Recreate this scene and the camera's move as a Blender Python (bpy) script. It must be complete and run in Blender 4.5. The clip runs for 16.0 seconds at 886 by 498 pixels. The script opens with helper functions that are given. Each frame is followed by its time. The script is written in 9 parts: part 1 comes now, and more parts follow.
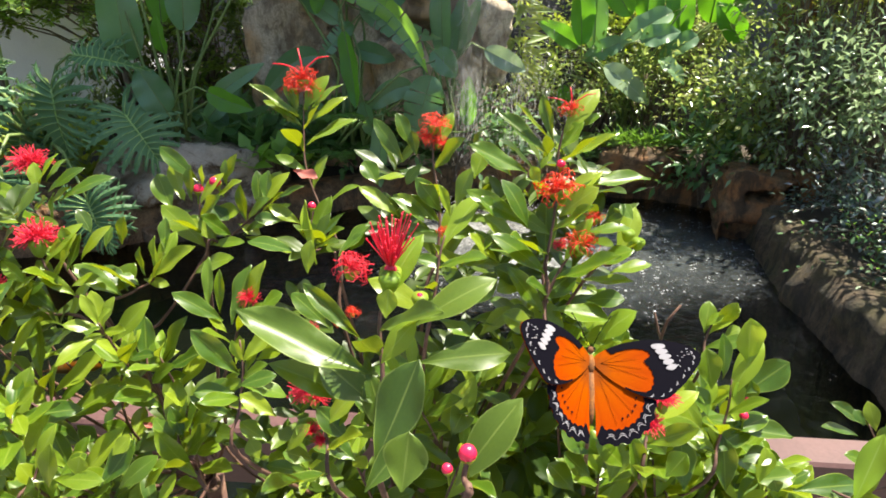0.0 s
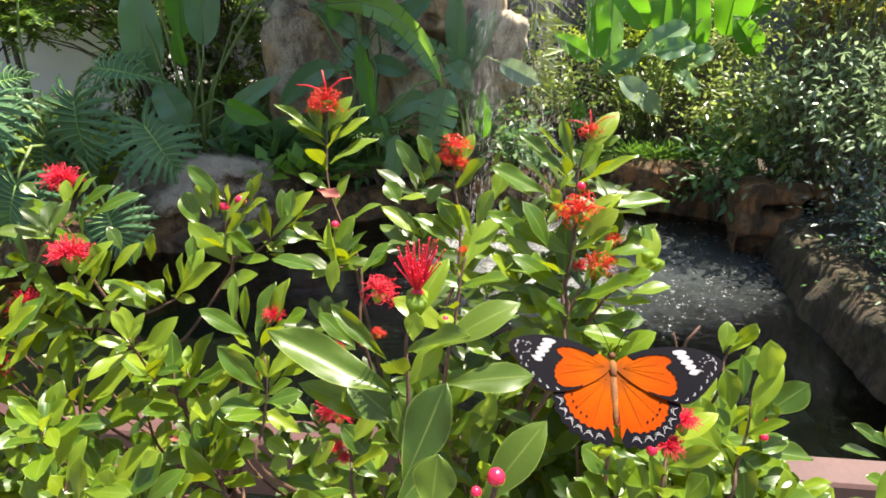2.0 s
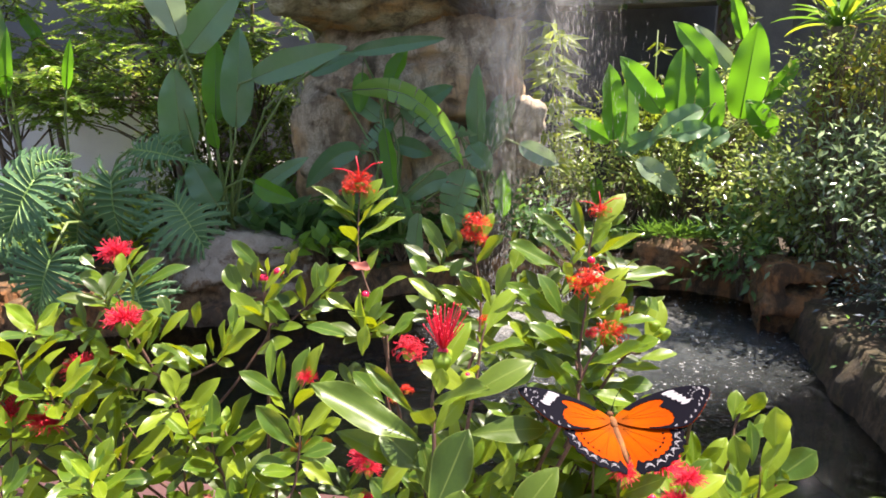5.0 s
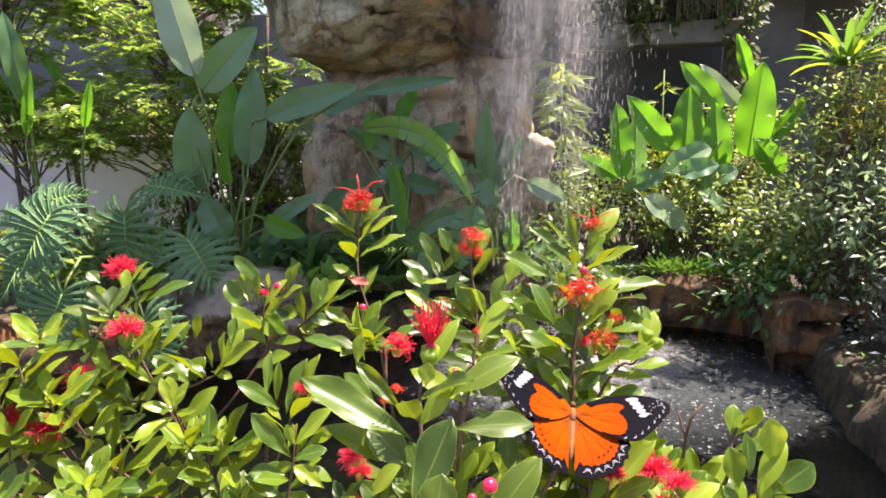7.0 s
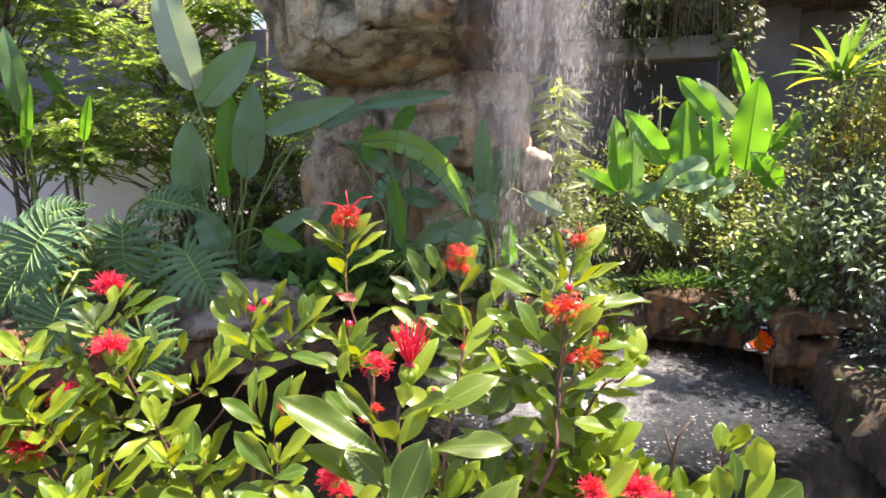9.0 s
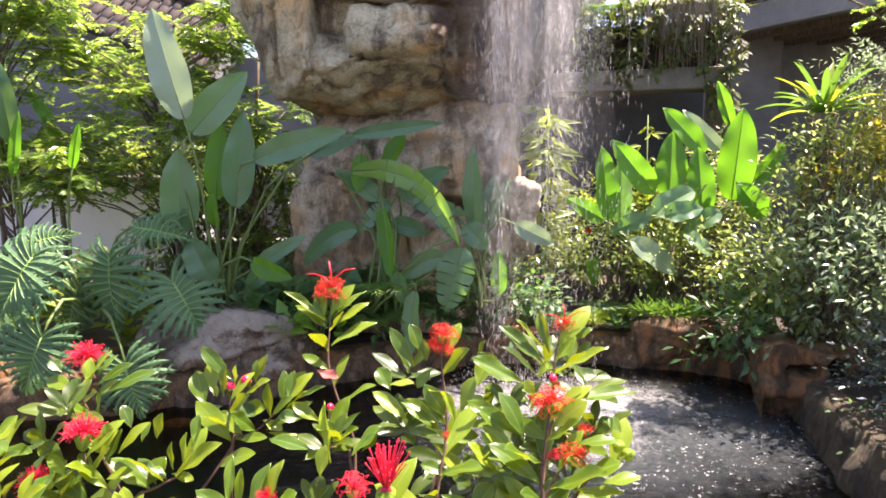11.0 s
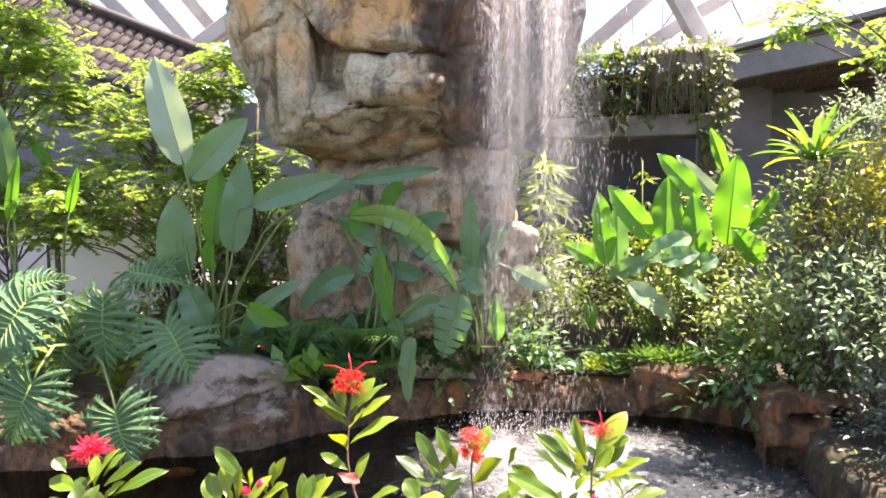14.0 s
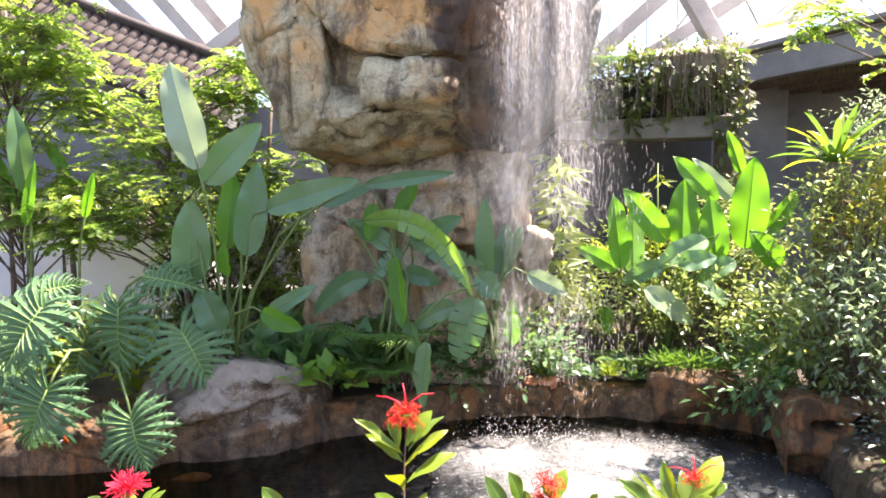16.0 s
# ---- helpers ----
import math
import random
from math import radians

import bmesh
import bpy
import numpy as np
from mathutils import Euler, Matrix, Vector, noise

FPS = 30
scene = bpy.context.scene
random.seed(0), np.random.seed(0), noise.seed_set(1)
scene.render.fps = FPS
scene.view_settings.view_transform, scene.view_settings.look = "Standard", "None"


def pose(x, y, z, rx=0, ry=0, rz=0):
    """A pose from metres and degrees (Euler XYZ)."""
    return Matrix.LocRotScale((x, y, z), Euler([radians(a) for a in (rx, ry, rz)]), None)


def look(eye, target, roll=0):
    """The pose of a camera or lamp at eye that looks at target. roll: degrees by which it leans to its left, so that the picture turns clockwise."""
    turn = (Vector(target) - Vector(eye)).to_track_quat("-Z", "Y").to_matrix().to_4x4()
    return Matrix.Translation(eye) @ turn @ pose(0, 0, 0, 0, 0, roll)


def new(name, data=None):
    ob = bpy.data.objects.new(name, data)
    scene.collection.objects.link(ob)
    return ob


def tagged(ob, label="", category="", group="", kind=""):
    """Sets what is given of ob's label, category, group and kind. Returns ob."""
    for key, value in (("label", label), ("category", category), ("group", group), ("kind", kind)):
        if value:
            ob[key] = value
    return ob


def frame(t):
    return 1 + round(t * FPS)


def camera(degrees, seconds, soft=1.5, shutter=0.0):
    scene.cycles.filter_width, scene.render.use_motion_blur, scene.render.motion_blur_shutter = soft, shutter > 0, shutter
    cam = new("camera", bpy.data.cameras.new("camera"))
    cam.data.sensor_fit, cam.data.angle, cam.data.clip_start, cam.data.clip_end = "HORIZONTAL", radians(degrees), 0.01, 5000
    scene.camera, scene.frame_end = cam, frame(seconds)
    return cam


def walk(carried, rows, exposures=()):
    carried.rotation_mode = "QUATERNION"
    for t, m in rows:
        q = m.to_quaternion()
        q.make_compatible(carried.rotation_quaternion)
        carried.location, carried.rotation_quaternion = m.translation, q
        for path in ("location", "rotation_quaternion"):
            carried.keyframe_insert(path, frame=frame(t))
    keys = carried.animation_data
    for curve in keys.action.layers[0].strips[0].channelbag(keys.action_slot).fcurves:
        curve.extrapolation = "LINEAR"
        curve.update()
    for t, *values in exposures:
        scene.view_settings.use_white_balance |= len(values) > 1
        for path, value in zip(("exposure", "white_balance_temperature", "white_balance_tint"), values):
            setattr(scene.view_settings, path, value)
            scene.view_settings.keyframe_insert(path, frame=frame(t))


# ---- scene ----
cam = camera(71.49, 16.0, 1.75)
# seconds, eye x y z, yaw, pitch, roll
PATH = [
    (0.0, 0.0000, 0.0000, 1.4500, 0.00, -23.00, -0.00),
    (0.5, -0.0041, 0.0015, 1.4500, 0.34, -22.58, 0.02),
    (1.0, -0.0067, 0.0006, 1.4521, 0.83, -22.36, -0.03),
    (1.5, -0.0044, -0.0003, 1.4517, 1.17, -22.14, -0.11),
    (2.0, -0.0043, -0.0038, 1.4566, 1.35, -21.95, -0.13),
    (2.5, -0.0039, -0.0086, 1.4620, 1.68, -21.46, -0.13),
    (3.0, -0.0011, -0.0175, 1.4619, 1.98, -20.55, -0.23),
    (3.5, 0.0028, -0.0258, 1.4630, 2.29, -19.30, -0.18),
    (4.0, 0.0000, -0.0310, 1.4643, 2.61, -17.71, -0.16),
    (4.5, -0.0059, -0.0332, 1.4645, 2.94, -16.16, -0.22),
    (7.0, 0.0047, -0.0451, 1.4490, 4.19, -11.25, -0.35),
    (7.5, 0.0032, -0.0458, 1.4467, 4.23, -10.93, -0.22),
    (8.0, 0.0017, -0.0448, 1.4459, 4.21, -10.68, -0.30),
    (8.5, 0.0090, -0.0441, 1.4469, 4.18, -10.39, -0.34),
    (11.0, 0.0167, -0.0327, 1.4871, 3.13, -7.74, -0.05),
    (11.5, 0.0137, -0.0281, 1.4971, 2.93, -6.95, -0.04),
    (12.0, 0.0096, -0.0256, 1.5057, 2.77, -6.28, -0.03),
    (12.5, 0.0072, -0.0282, 1.5132, 2.72, -5.55, -0.03),
    (13.0, 0.0052, -0.0236, 1.5176, 2.73, -4.86, 0.02),
    (13.5, 0.0014, -0.0196, 1.5200, 2.69, -4.31, 0.06),
    (14.0, -0.0066, -0.0163, 1.5239, 2.65, -3.98, 0.11),
    (14.5, -0.0169, -0.0074, 1.5276, 2.61, -3.81, 0.09),
    (15.0, -0.0275, 0.0007, 1.5314, 2.70, -3.76, 0.05),
    (15.5, -0.0367, 0.0089, 1.5343, 2.97, -3.72, 0.04),
    (16.0, -0.0446, 0.0176, 1.5352, 3.61, -3.73, -0.03),
]


def eye_pose(x, y, z, yaw, pitch, roll):
    return pose(x, y, z, 90 + pitch, 0, yaw) @ pose(0, 0, 0, 0, 0, roll)


EXPOSURES = [(0.0, 1.6, 7000, 6), (3.0, 1.6, 7000, 9), (5.0, 1.7, 7000, 17), (8.0, 1.84, 7000, 23), (11.0, 2.12, 7000, 26), (14.0, 2.42, 7000, 24), (16.0, 2.5, 7000, 22)]
walk(cam, [(t, eye_pose(*p)) for t, *p in PATH], EXPOSURES)

# ---- light ----
SUN = Vector((0.34, 0.18, 0.92)).normalized()
world = bpy.data.worlds.new("sky")
scene.world = world
world.use_nodes = True
wn = world.node_tree.nodes
sky = wn.new("ShaderNodeTexSky")
sky.sky_type, sky.sun_disc = "NISHITA", False
sky.sun_elevation = math.asin(SUN.z)
sky.sun_rotation = math.atan2(SUN.x, SUN.y)
world.node_tree.links.new(sky.outputs[0], wn["Background"].inputs[0])
wn["Background"].inputs[1].default_value = 0.1
sun = new("sun", bpy.data.lights.new("sun", "SUN"))
sun.data.energy, sun.data.angle, sun.data.color = 5.0, radians(0.6), (1.0, 0.95, 0.86)
sun.matrix_world = look(SUN * 20, (0, 0, 0))


# ---- materials ----
class Nodes:
    """A short way to write node trees."""

    def __init__(self, name):
        self.m = bpy.data.materials.new(name)
        self.m.use_nodes = True
        self.t = self.m.node_tree
        self.t.nodes.clear()
        self.out = self.t.nodes.new("ShaderNodeOutputMaterial")

    def add(self, kind, **values):
        n = self.t.nodes.new("ShaderNode" + kind)
        for key, value in values.items():
            n.inputs[key.replace("_", " ")].default_value = value
        return n

    def link(self, a, b):
        self.t.links.new(a, b)

    def ramp(self, fac, stops, linear=True):
        n = self.t.nodes.new("ShaderNodeValToRGB")
        e = n.color_ramp.elements
        while len(e) < len(stops):
            e.new(0.5)
        for s, (p, c) in zip(e, stops):
            s.position, s.color = p, (*c, 1) if len(c) == 3 else c
        self.link(fac, n.inputs[0])
        return n.outputs[0]

    def mix(self, fac, a, b, blend="MIX"):
        n = self.t.nodes.new("ShaderNodeMix")
        n.data_type, n.blend_type = "RGBA", blend
        for socket, v in ((n.inputs[0], fac), (n.inputs[6], a), (n.inputs[7], b)):
            if isinstance(v, (int, float)):
                socket.default_value = v
            elif isinstance(v, tuple):
                socket.default_value = (*v, 1)
            else:
                self.link(v, socket)
        return n.outputs[2]

    def math(self, op, a, b=0.0, c=0.0):
        n = self.t.nodes.new("ShaderNodeMath")
        n.operation = op
        for socket, v in zip(n.inputs, (a, b, c)):
            if isinstance(v, (int, float)):
                socket.default_value = v
            else:
                self.link(v, socket)
        return n.outputs[0]

    def noise(self, scale, detail=4.0, rough=0.55, coord="Object", stretch=None, distort=0.0):
        c = self.t.nodes.new("ShaderNodeTexCoord").outputs[coord]
        if stretch:
            mp = self.add("Mapping", Scale=stretch)
            self.link(c, mp.inputs[0])
            c = mp.outputs[0]
        n = self.add("TexNoise", Scale=scale, Detail=detail, Roughness=rough, Distortion=distort)
        self.link(c, n.inputs["Vector"])
        return n.outputs[0]

    def bump(self, height, strength, distance, normal=None):
        n = self.add("Bump", Strength=strength, Distance=distance)
        self.link(height, n.inputs["Height"])
        if normal:
            self.link(normal, n.inputs["Normal"])
        return n.outputs[0]

    def island(self):
        return self.t.nodes.new("ShaderNodeNewGeometry").outputs["Random Per Island"]

    def each(self):
        return self.t.nodes.new("ShaderNodeObjectInfo").outputs["Random"]

    def done(self, shader):
        self.link(shader, self.out.inputs[0])
        return self.m


def plain(name, stops, scale=6.0, rough=0.6, bump=0.3, depth=0.004, metal=0.0, fine=60.0, stretch=None, rvar=0.15):
    """A surface with colour at two scales, uneven gloss and fine relief. stops: three colours, dark to light."""
    n = Nodes(name)
    a, b = n.noise(scale, 6, 0.6, stretch=stretch), n.noise(fine, 5, 0.6, stretch=stretch)
    h = n.math("MULTIPLY_ADD", b, 0.35, n.math("MULTIPLY", a, 0.65))
    col = n.ramp(h, [(0.32, stops[0]), (0.5, stops[1]), (0.68, stops[2])])
    p = n.add("BsdfPrincipled", Metallic=metal)
    n.link(col, p.inputs["Base Color"])
    n.link(n.math("MULTIPLY_ADD", a, rvar * 2, rough - rvar), p.inputs["Roughness"])
    n.link(n.bump(h, bump, depth), p.inputs["Normal"])
    return n.done(p.outputs[0])


def leafy(name, dark, light, glow, rough=0.38, through_=0.35, each="island", veins=0.0, rib=None, spec=0.5, bump=0.12, mixed=(), rim_light=0.0):
    """A leaf: gloss and green on the face, light that comes through it, a paler midrib where the leaf has a map."""
    n = Nodes(name)
    r = n.island() if each == "island" else n.each()
    a = n.noise(9 if each == "island" else 25, 3)
    f = n.math("ADD", n.math("MULTIPLY", r, 0.7), n.math("MULTIPLY", a, 0.35))
    col = n.ramp(f, [(0.12, dark)] + list(mixed) + [(0.92, light)])
    p = n.add("BsdfPrincipled", Roughness=rough)
    p.inputs["Specular IOR Level"].default_value = spec
    if rib:
        uv = n.t.nodes.new("ShaderNodeSeparateXYZ")
        n.link(n.t.nodes.new("ShaderNodeTexCoord").outputs["UV"], uv.inputs[0])
        off = n.math("ABSOLUTE", n.math("SUBTRACT", uv.outputs[0], 0.5))
        line = n.math("LESS_THAN", off, 0.022)
        col = n.mix(n.math("MULTIPLY", line, 0.5), col, rib)
        # paler edge: light caught on the leaf's rim, put into its colour
        if rim_light:
            col = n.mix(n.math("MULTIPLY", n.math("GREATER_THAN", off, 0.465), rim_light), col, rib)
        # side veins run forward from the midrib
        ph = n.math("ADD", n.math("MULTIPLY", uv.outputs[1], 26.0), n.math("MULTIPLY", off, -14.0))
        w = n.math("POWER", n.math("ABSOLUTE", n.math("SINE", n.math("MULTIPLY", ph, 3.1416))), 0.35)
        col = n.mix(n.math("MULTIPLY", n.math("SUBTRACT", 1.0, w), veins), col, rib)
        h = n.math("MULTIPLY_ADD", w, 0.5, n.math("MULTIPLY", a, 0.6))
        n.link(n.bump(h, bump * 2, 0.001), p.inputs["Normal"])
    else:
        n.link(n.bump(n.noise(40, 3), bump, 0.003), p.inputs["Normal"])
    n.link(col, p.inputs["Base Color"])
    tr = n.t.nodes.new("ShaderNodeBsdfTranslucent")
    n.link(n.mix(0.85, col, glow), tr.inputs[0])
    mx = n.add("MixShader", Fac=through_)
    n.link(p.outputs[0], mx.inputs[1])
    n.link(tr.outputs[0], mx.inputs[2])
    return n.done(mx.outputs[0])


def rock_material(name, tones, stain, ochre, scale=1.0, wet=None, pale=None):
    """Weathered rock: broken tones of grey and ochre, dark stains, fine cracks and pits. wet: the span of x over which
    the rock turns wet, above a height. pale: a whitish stone tone that grows with height, with sunlight on the top put
    into it.
    """
    n = Nodes(name)
    big, mid, fine = n.noise(1.3 * scale, 5, 0.6, distort=0.4), n.noise(5 * scale, 8, 0.7), n.noise(42 * scale, 6, 0.75)
    h = n.math("MULTIPLY_ADD", fine, 0.45, n.math("MULTIPLY", mid, 0.55))
    col = n.ramp(h, [(0.36, tones[0]), (0.48, tones[1]), (0.62, tones[2])])
    col = n.mix(n.ramp(n.math("MULTIPLY_ADD", mid, 0.25, big), [(0.6, (0, 0, 0)), (0.74, (0.85, 0.85, 0.85))]), col, ochre)
    drip = n.noise(2.3 * scale, 8, 0.68, stretch=(1.6, 1.6, 0.5), distort=0.5)
    col = n.mix(n.ramp(drip, [(0.48, (0, 0, 0)), (0.6, (0.78, 0.78, 0.78))]), col, stain)
    c = n.t.nodes.new("ShaderNodeTexCoord").outputs["Object"]
    sep = n.t.nodes.new("ShaderNodeSeparateXYZ")
    n.link(c, sep.inputs[0])
    if pale:
        # whitish stone tone, raised with height to stand for a sunlit top
        pale_top = n.math("MULTIPLY_ADD", sep.outputs[2], 0.35, n.noise(3.2, 9, 0.74, distort=0.15))
        col = n.mix(n.ramp(pale_top, [(0.49, (0, 0, 0)), (0.56, (0.85, 0.85, 0.85))]), col, n.mix(h, tones[1], pale))

    def cracks(s, width):
        v = n.add("TexVoronoi", Scale=s * scale)
        v.feature = "DISTANCE_TO_EDGE"
        mp = n.add("Mapping", Scale=(1.0, 1.0, 1.9))
        nz = n.add("TexNoise", Scale=3.0, Detail=5.0)
        n.link(c, nz.inputs["Vector"])
        n.link(n.mix(0.3, c, nz.outputs[1]), mp.inputs[0])
        n.link(mp.outputs[0], v.inputs["Vector"])
        return n.ramp(n.math("ADD", v.outputs[0], n.math("MULTIPLY", mid, width * 2)), [(width * 1.05, (0, 0, 0)), (width * 1.9, (1, 1, 1))])

    c1, c2 = cracks(2.6, 0.016), cracks(8.0, 0.02)
    col = n.mix(n.math("MULTIPLY", n.math("SUBTRACT", 1.0, c1), 0.4), col, stain)
    col = n.mix(n.math("MULTIPLY", n.math("SUBTRACT", 1.0, c2), 0.2), col, stain)
    p = n.add("BsdfPrincipled", Roughness=0.82)
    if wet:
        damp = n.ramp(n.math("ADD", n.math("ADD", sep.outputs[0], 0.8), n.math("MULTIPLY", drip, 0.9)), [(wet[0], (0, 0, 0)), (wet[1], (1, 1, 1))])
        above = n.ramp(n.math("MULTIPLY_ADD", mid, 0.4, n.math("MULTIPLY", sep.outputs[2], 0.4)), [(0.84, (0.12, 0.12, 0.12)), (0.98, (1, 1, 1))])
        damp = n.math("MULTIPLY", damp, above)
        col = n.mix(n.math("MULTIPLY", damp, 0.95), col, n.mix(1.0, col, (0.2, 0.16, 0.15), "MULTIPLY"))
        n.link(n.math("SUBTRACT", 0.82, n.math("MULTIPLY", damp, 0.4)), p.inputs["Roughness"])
    n.link(col, p.inputs["Base Color"])
    hb = n.math("MULTIPLY_ADD", c1, 0.25, n.math("ADD", n.math("MULTIPLY_ADD", c2, 0.12, n.math("MULTIPLY", mid, 0.9)), n.math("MULTIPLY", fine, 0.45)))
    n.link(n.bump(hb, 0.85, 0.05), p.inputs["Normal"])
    return n.done(p.outputs[0])


M = {}
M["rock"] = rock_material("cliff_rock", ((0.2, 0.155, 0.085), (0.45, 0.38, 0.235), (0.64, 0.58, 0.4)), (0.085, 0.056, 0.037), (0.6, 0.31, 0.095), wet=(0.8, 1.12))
# pinkish rock, lightened to stand for light bounced off water and plants
M["foot_rock"] = rock_material("pinkish_rock", ((0.25, 0.18, 0.12), (0.56, 0.44, 0.31), (0.8, 0.67, 0.51)), (0.17, 0.11, 0.07), (0.6, 0.36, 0.17), 1.5)
M["boulder"] = rock_material("boulder_rock", ((0.075, 0.048, 0.028), (0.17, 0.115, 0.07), (0.3, 0.22, 0.15)), (0.045, 0.032, 0.02), (0.2, 0.1, 0.04), 1.8, pale=(0.66, 0.59, 0.48))
M["bank"] = rock_material("bank_rock", ((0.06, 0.034, 0.017), (0.16, 0.092, 0.045), (0.33, 0.21, 0.11)), (0.035, 0.024, 0.014), (0.34, 0.14, 0.045), 2.2)
# mossy brown stone, with shade on the wall put into darker tones
M["pond_wall"] = rock_material("mossy_pond_wall", ((0.032, 0.021, 0.012), (0.085, 0.057, 0.032), (0.19, 0.13, 0.076)), (0.018, 0.014, 0.009), (0.09, 0.075, 0.03), 3.2)
M["soil"] = plain("soil", ((0.02, 0.015, 0.01), (0.045, 0.033, 0.022), (0.08, 0.06, 0.04)), 5, 0.9, 0.8, 0.03)
M["bed"] = plain("pond_bed", ((0.009, 0.011, 0.009), (0.018, 0.021, 0.016), (0.034, 0.035, 0.027)), 2, 0.9, 0.5, 0.02)
M["deck"] = plain("paving", ((0.16, 0.15, 0.14), (0.24, 0.23, 0.21), (0.32, 0.30, 0.28)), 3, 0.8, 0.4, 0.004)
M["rail"] = plain("painted_steel", ((0.06, 0.026, 0.022), (0.085, 0.038, 0.033), (0.12, 0.056, 0.05)), 4, 0.48, 0.15, 0.002, fine=180)
M["concrete"] = plain("concrete", ((0.1, 0.09, 0.085), (0.18, 0.165, 0.155), (0.27, 0.25, 0.235)), 1.6, 0.85, 0.35, 0.006)
M["plaster"] = plain("painted_wall", ((0.58, 0.58, 0.62), (0.7, 0.7, 0.74), (0.78, 0.78, 0.81)), 1.2, 0.8, 0.2, 0.004)
# the shade behind the tree is put into this wall's darker grey
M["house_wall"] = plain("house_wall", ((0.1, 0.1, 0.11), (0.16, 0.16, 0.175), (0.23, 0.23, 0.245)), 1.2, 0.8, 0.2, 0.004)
M["dark"] = plain("dark_fill", ((0.015, 0.015, 0.018), (0.03, 0.03, 0.034), (0.05, 0.05, 0.055)), 3, 0.6, 0.2, 0.003)
M["steel"] = plain("roof_steel", ((0.30, 0.25, 0.21), (0.42, 0.36, 0.31), (0.52, 0.46, 0.4)), 2, 0.6, 0.2, 0.003)
M["terracotta"] = plain("orange_stone", ((0.3, 0.1, 0.05), (0.5, 0.2, 0.1), (0.62, 0.3, 0.18)), 20, 0.8, 0.5, 0.004)
M["tile"] = plain("roof_tile", ((0.02, 0.014, 0.012), (0.05, 0.035, 0.03), (0.12, 0.085, 0.07)), 3, 0.8, 0.5, 0.01)
M["bark"] = plain("bark", ((0.05, 0.035, 0.025), (0.13, 0.095, 0.065), (0.24, 0.19, 0.14)), 14, 0.85, 0.8, 0.006, stretch=(3, 3, 0.6))
M["twig"] = plain("twig_bark", ((0.05, 0.022, 0.018), (0.11, 0.052, 0.035), (0.2, 0.11, 0.07)), 60, 0.75, 0.5, 0.0008, fine=500)
M["stalk"] = plain("green_stalk", ((0.07, 0.12, 0.03), (0.13, 0.19, 0.05), (0.2, 0.26, 0.09)), 9, 0.45, 0.2, 0.002)
M["shrub_leaf"] = leafy("shrub_leaf", (0.022, 0.056, 0.006), (0.2, 0.255, 0.013), (0.48, 0.54, 0.009), 0.33, 0.26, "each", 0.0, (0.26, 0.32, 0.06), 0.45, 0.015, mixed=((0.3, (0.04, 0.094, 0.009)), (0.6, (0.085, 0.155, 0.01))), rim_light=0.55)
# darker copy of the shrub leaf: shade deep in the bush as colour
M["dimmed_inner_leaf"] = leafy("dimmed_inner_leaf", (0.014, 0.036, 0.005), (0.09, 0.14, 0.01), (0.3, 0.36, 0.01), 0.4, 0.26, spec=0.42)
M["old_leaf"] = leafy("large_shrub_leaf", (0.025, 0.06, 0.008), (0.11, 0.17, 0.016), (0.34, 0.42, 0.01), 0.4, 0.2, "each", 0.0, (0.22, 0.28, 0.06), 0.45, 0.01, rim_light=0.6)
M["young_leaf"] = leafy("young_leaf", (0.15, 0.27, 0.022), (0.3, 0.38, 0.03), (0.52, 0.6, 0.03), 0.4, 0.42, "each", 0.1, (0.36, 0.46, 0.12), 0.4)
# copy for leaves out of the sun, sky sheen put into its blue-green
M["heliconia"] = leafy("heliconia_leaf", (0.1, 0.2, 0.105), (0.2, 0.32, 0.16), (0.2, 0.46, 0.05), 0.3, 0.36, "each", 0.15, (0.18, 0.28, 0.1), 0.6)
# copy for the torn leaf, brightened to stand for sun through it
M["torn_heliconia"] = leafy("torn_heliconia_leaf", (0.13, 0.28, 0.07), (0.24, 0.4, 0.12), (0.46, 0.85, 0.06), 0.22, 0.55, "each", 0.2, (0.3, 0.42, 0.12), 0.8)
# sunlit copy of the heliconia leaf: the sun's glow as a brighter green
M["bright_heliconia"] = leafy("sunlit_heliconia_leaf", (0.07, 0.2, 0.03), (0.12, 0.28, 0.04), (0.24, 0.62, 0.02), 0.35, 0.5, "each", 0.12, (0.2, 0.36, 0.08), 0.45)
# paler green: white glare on glossy leaves is put into the colour
M["pale_leaf"] = leafy("glare_leaf", (0.17, 0.26, 0.15), (0.32, 0.4, 0.27), (0.36, 0.5, 0.22), 0.24, 0.34, "each", 0.12, (0.45, 0.5, 0.36), 0.6)
M["pale_vein"] = plain("pale_leaf_vein", ((0.16, 0.3, 0.07), (0.24, 0.38, 0.1), (0.34, 0.46, 0.15)), 9, 0.45, 0.1, 0.001)
M["philodendron"] = leafy("philodendron_leaf", (0.065, 0.15, 0.068), (0.14, 0.26, 0.115), (0.16, 0.36, 0.05), 0.5, 0.26, "each", spec=0.35)
M["feathery"] = leafy("feathery_leaf", (0.022, 0.055, 0.015), (0.28, 0.38, 0.065), (0.46, 0.66, 0.08), 0.28, 0.48, mixed=((0.5, (0.075, 0.145, 0.034)), (0.78, (0.14, 0.24, 0.046))))
M["bush"] = leafy("bush_leaf", (0.03, 0.06, 0.02), (0.2, 0.27, 0.07), (0.28, 0.38, 0.05), 0.3, 0.32, mixed=((0.5, (0.06, 0.11, 0.03)), (0.75, (0.1, 0.17, 0.045))))
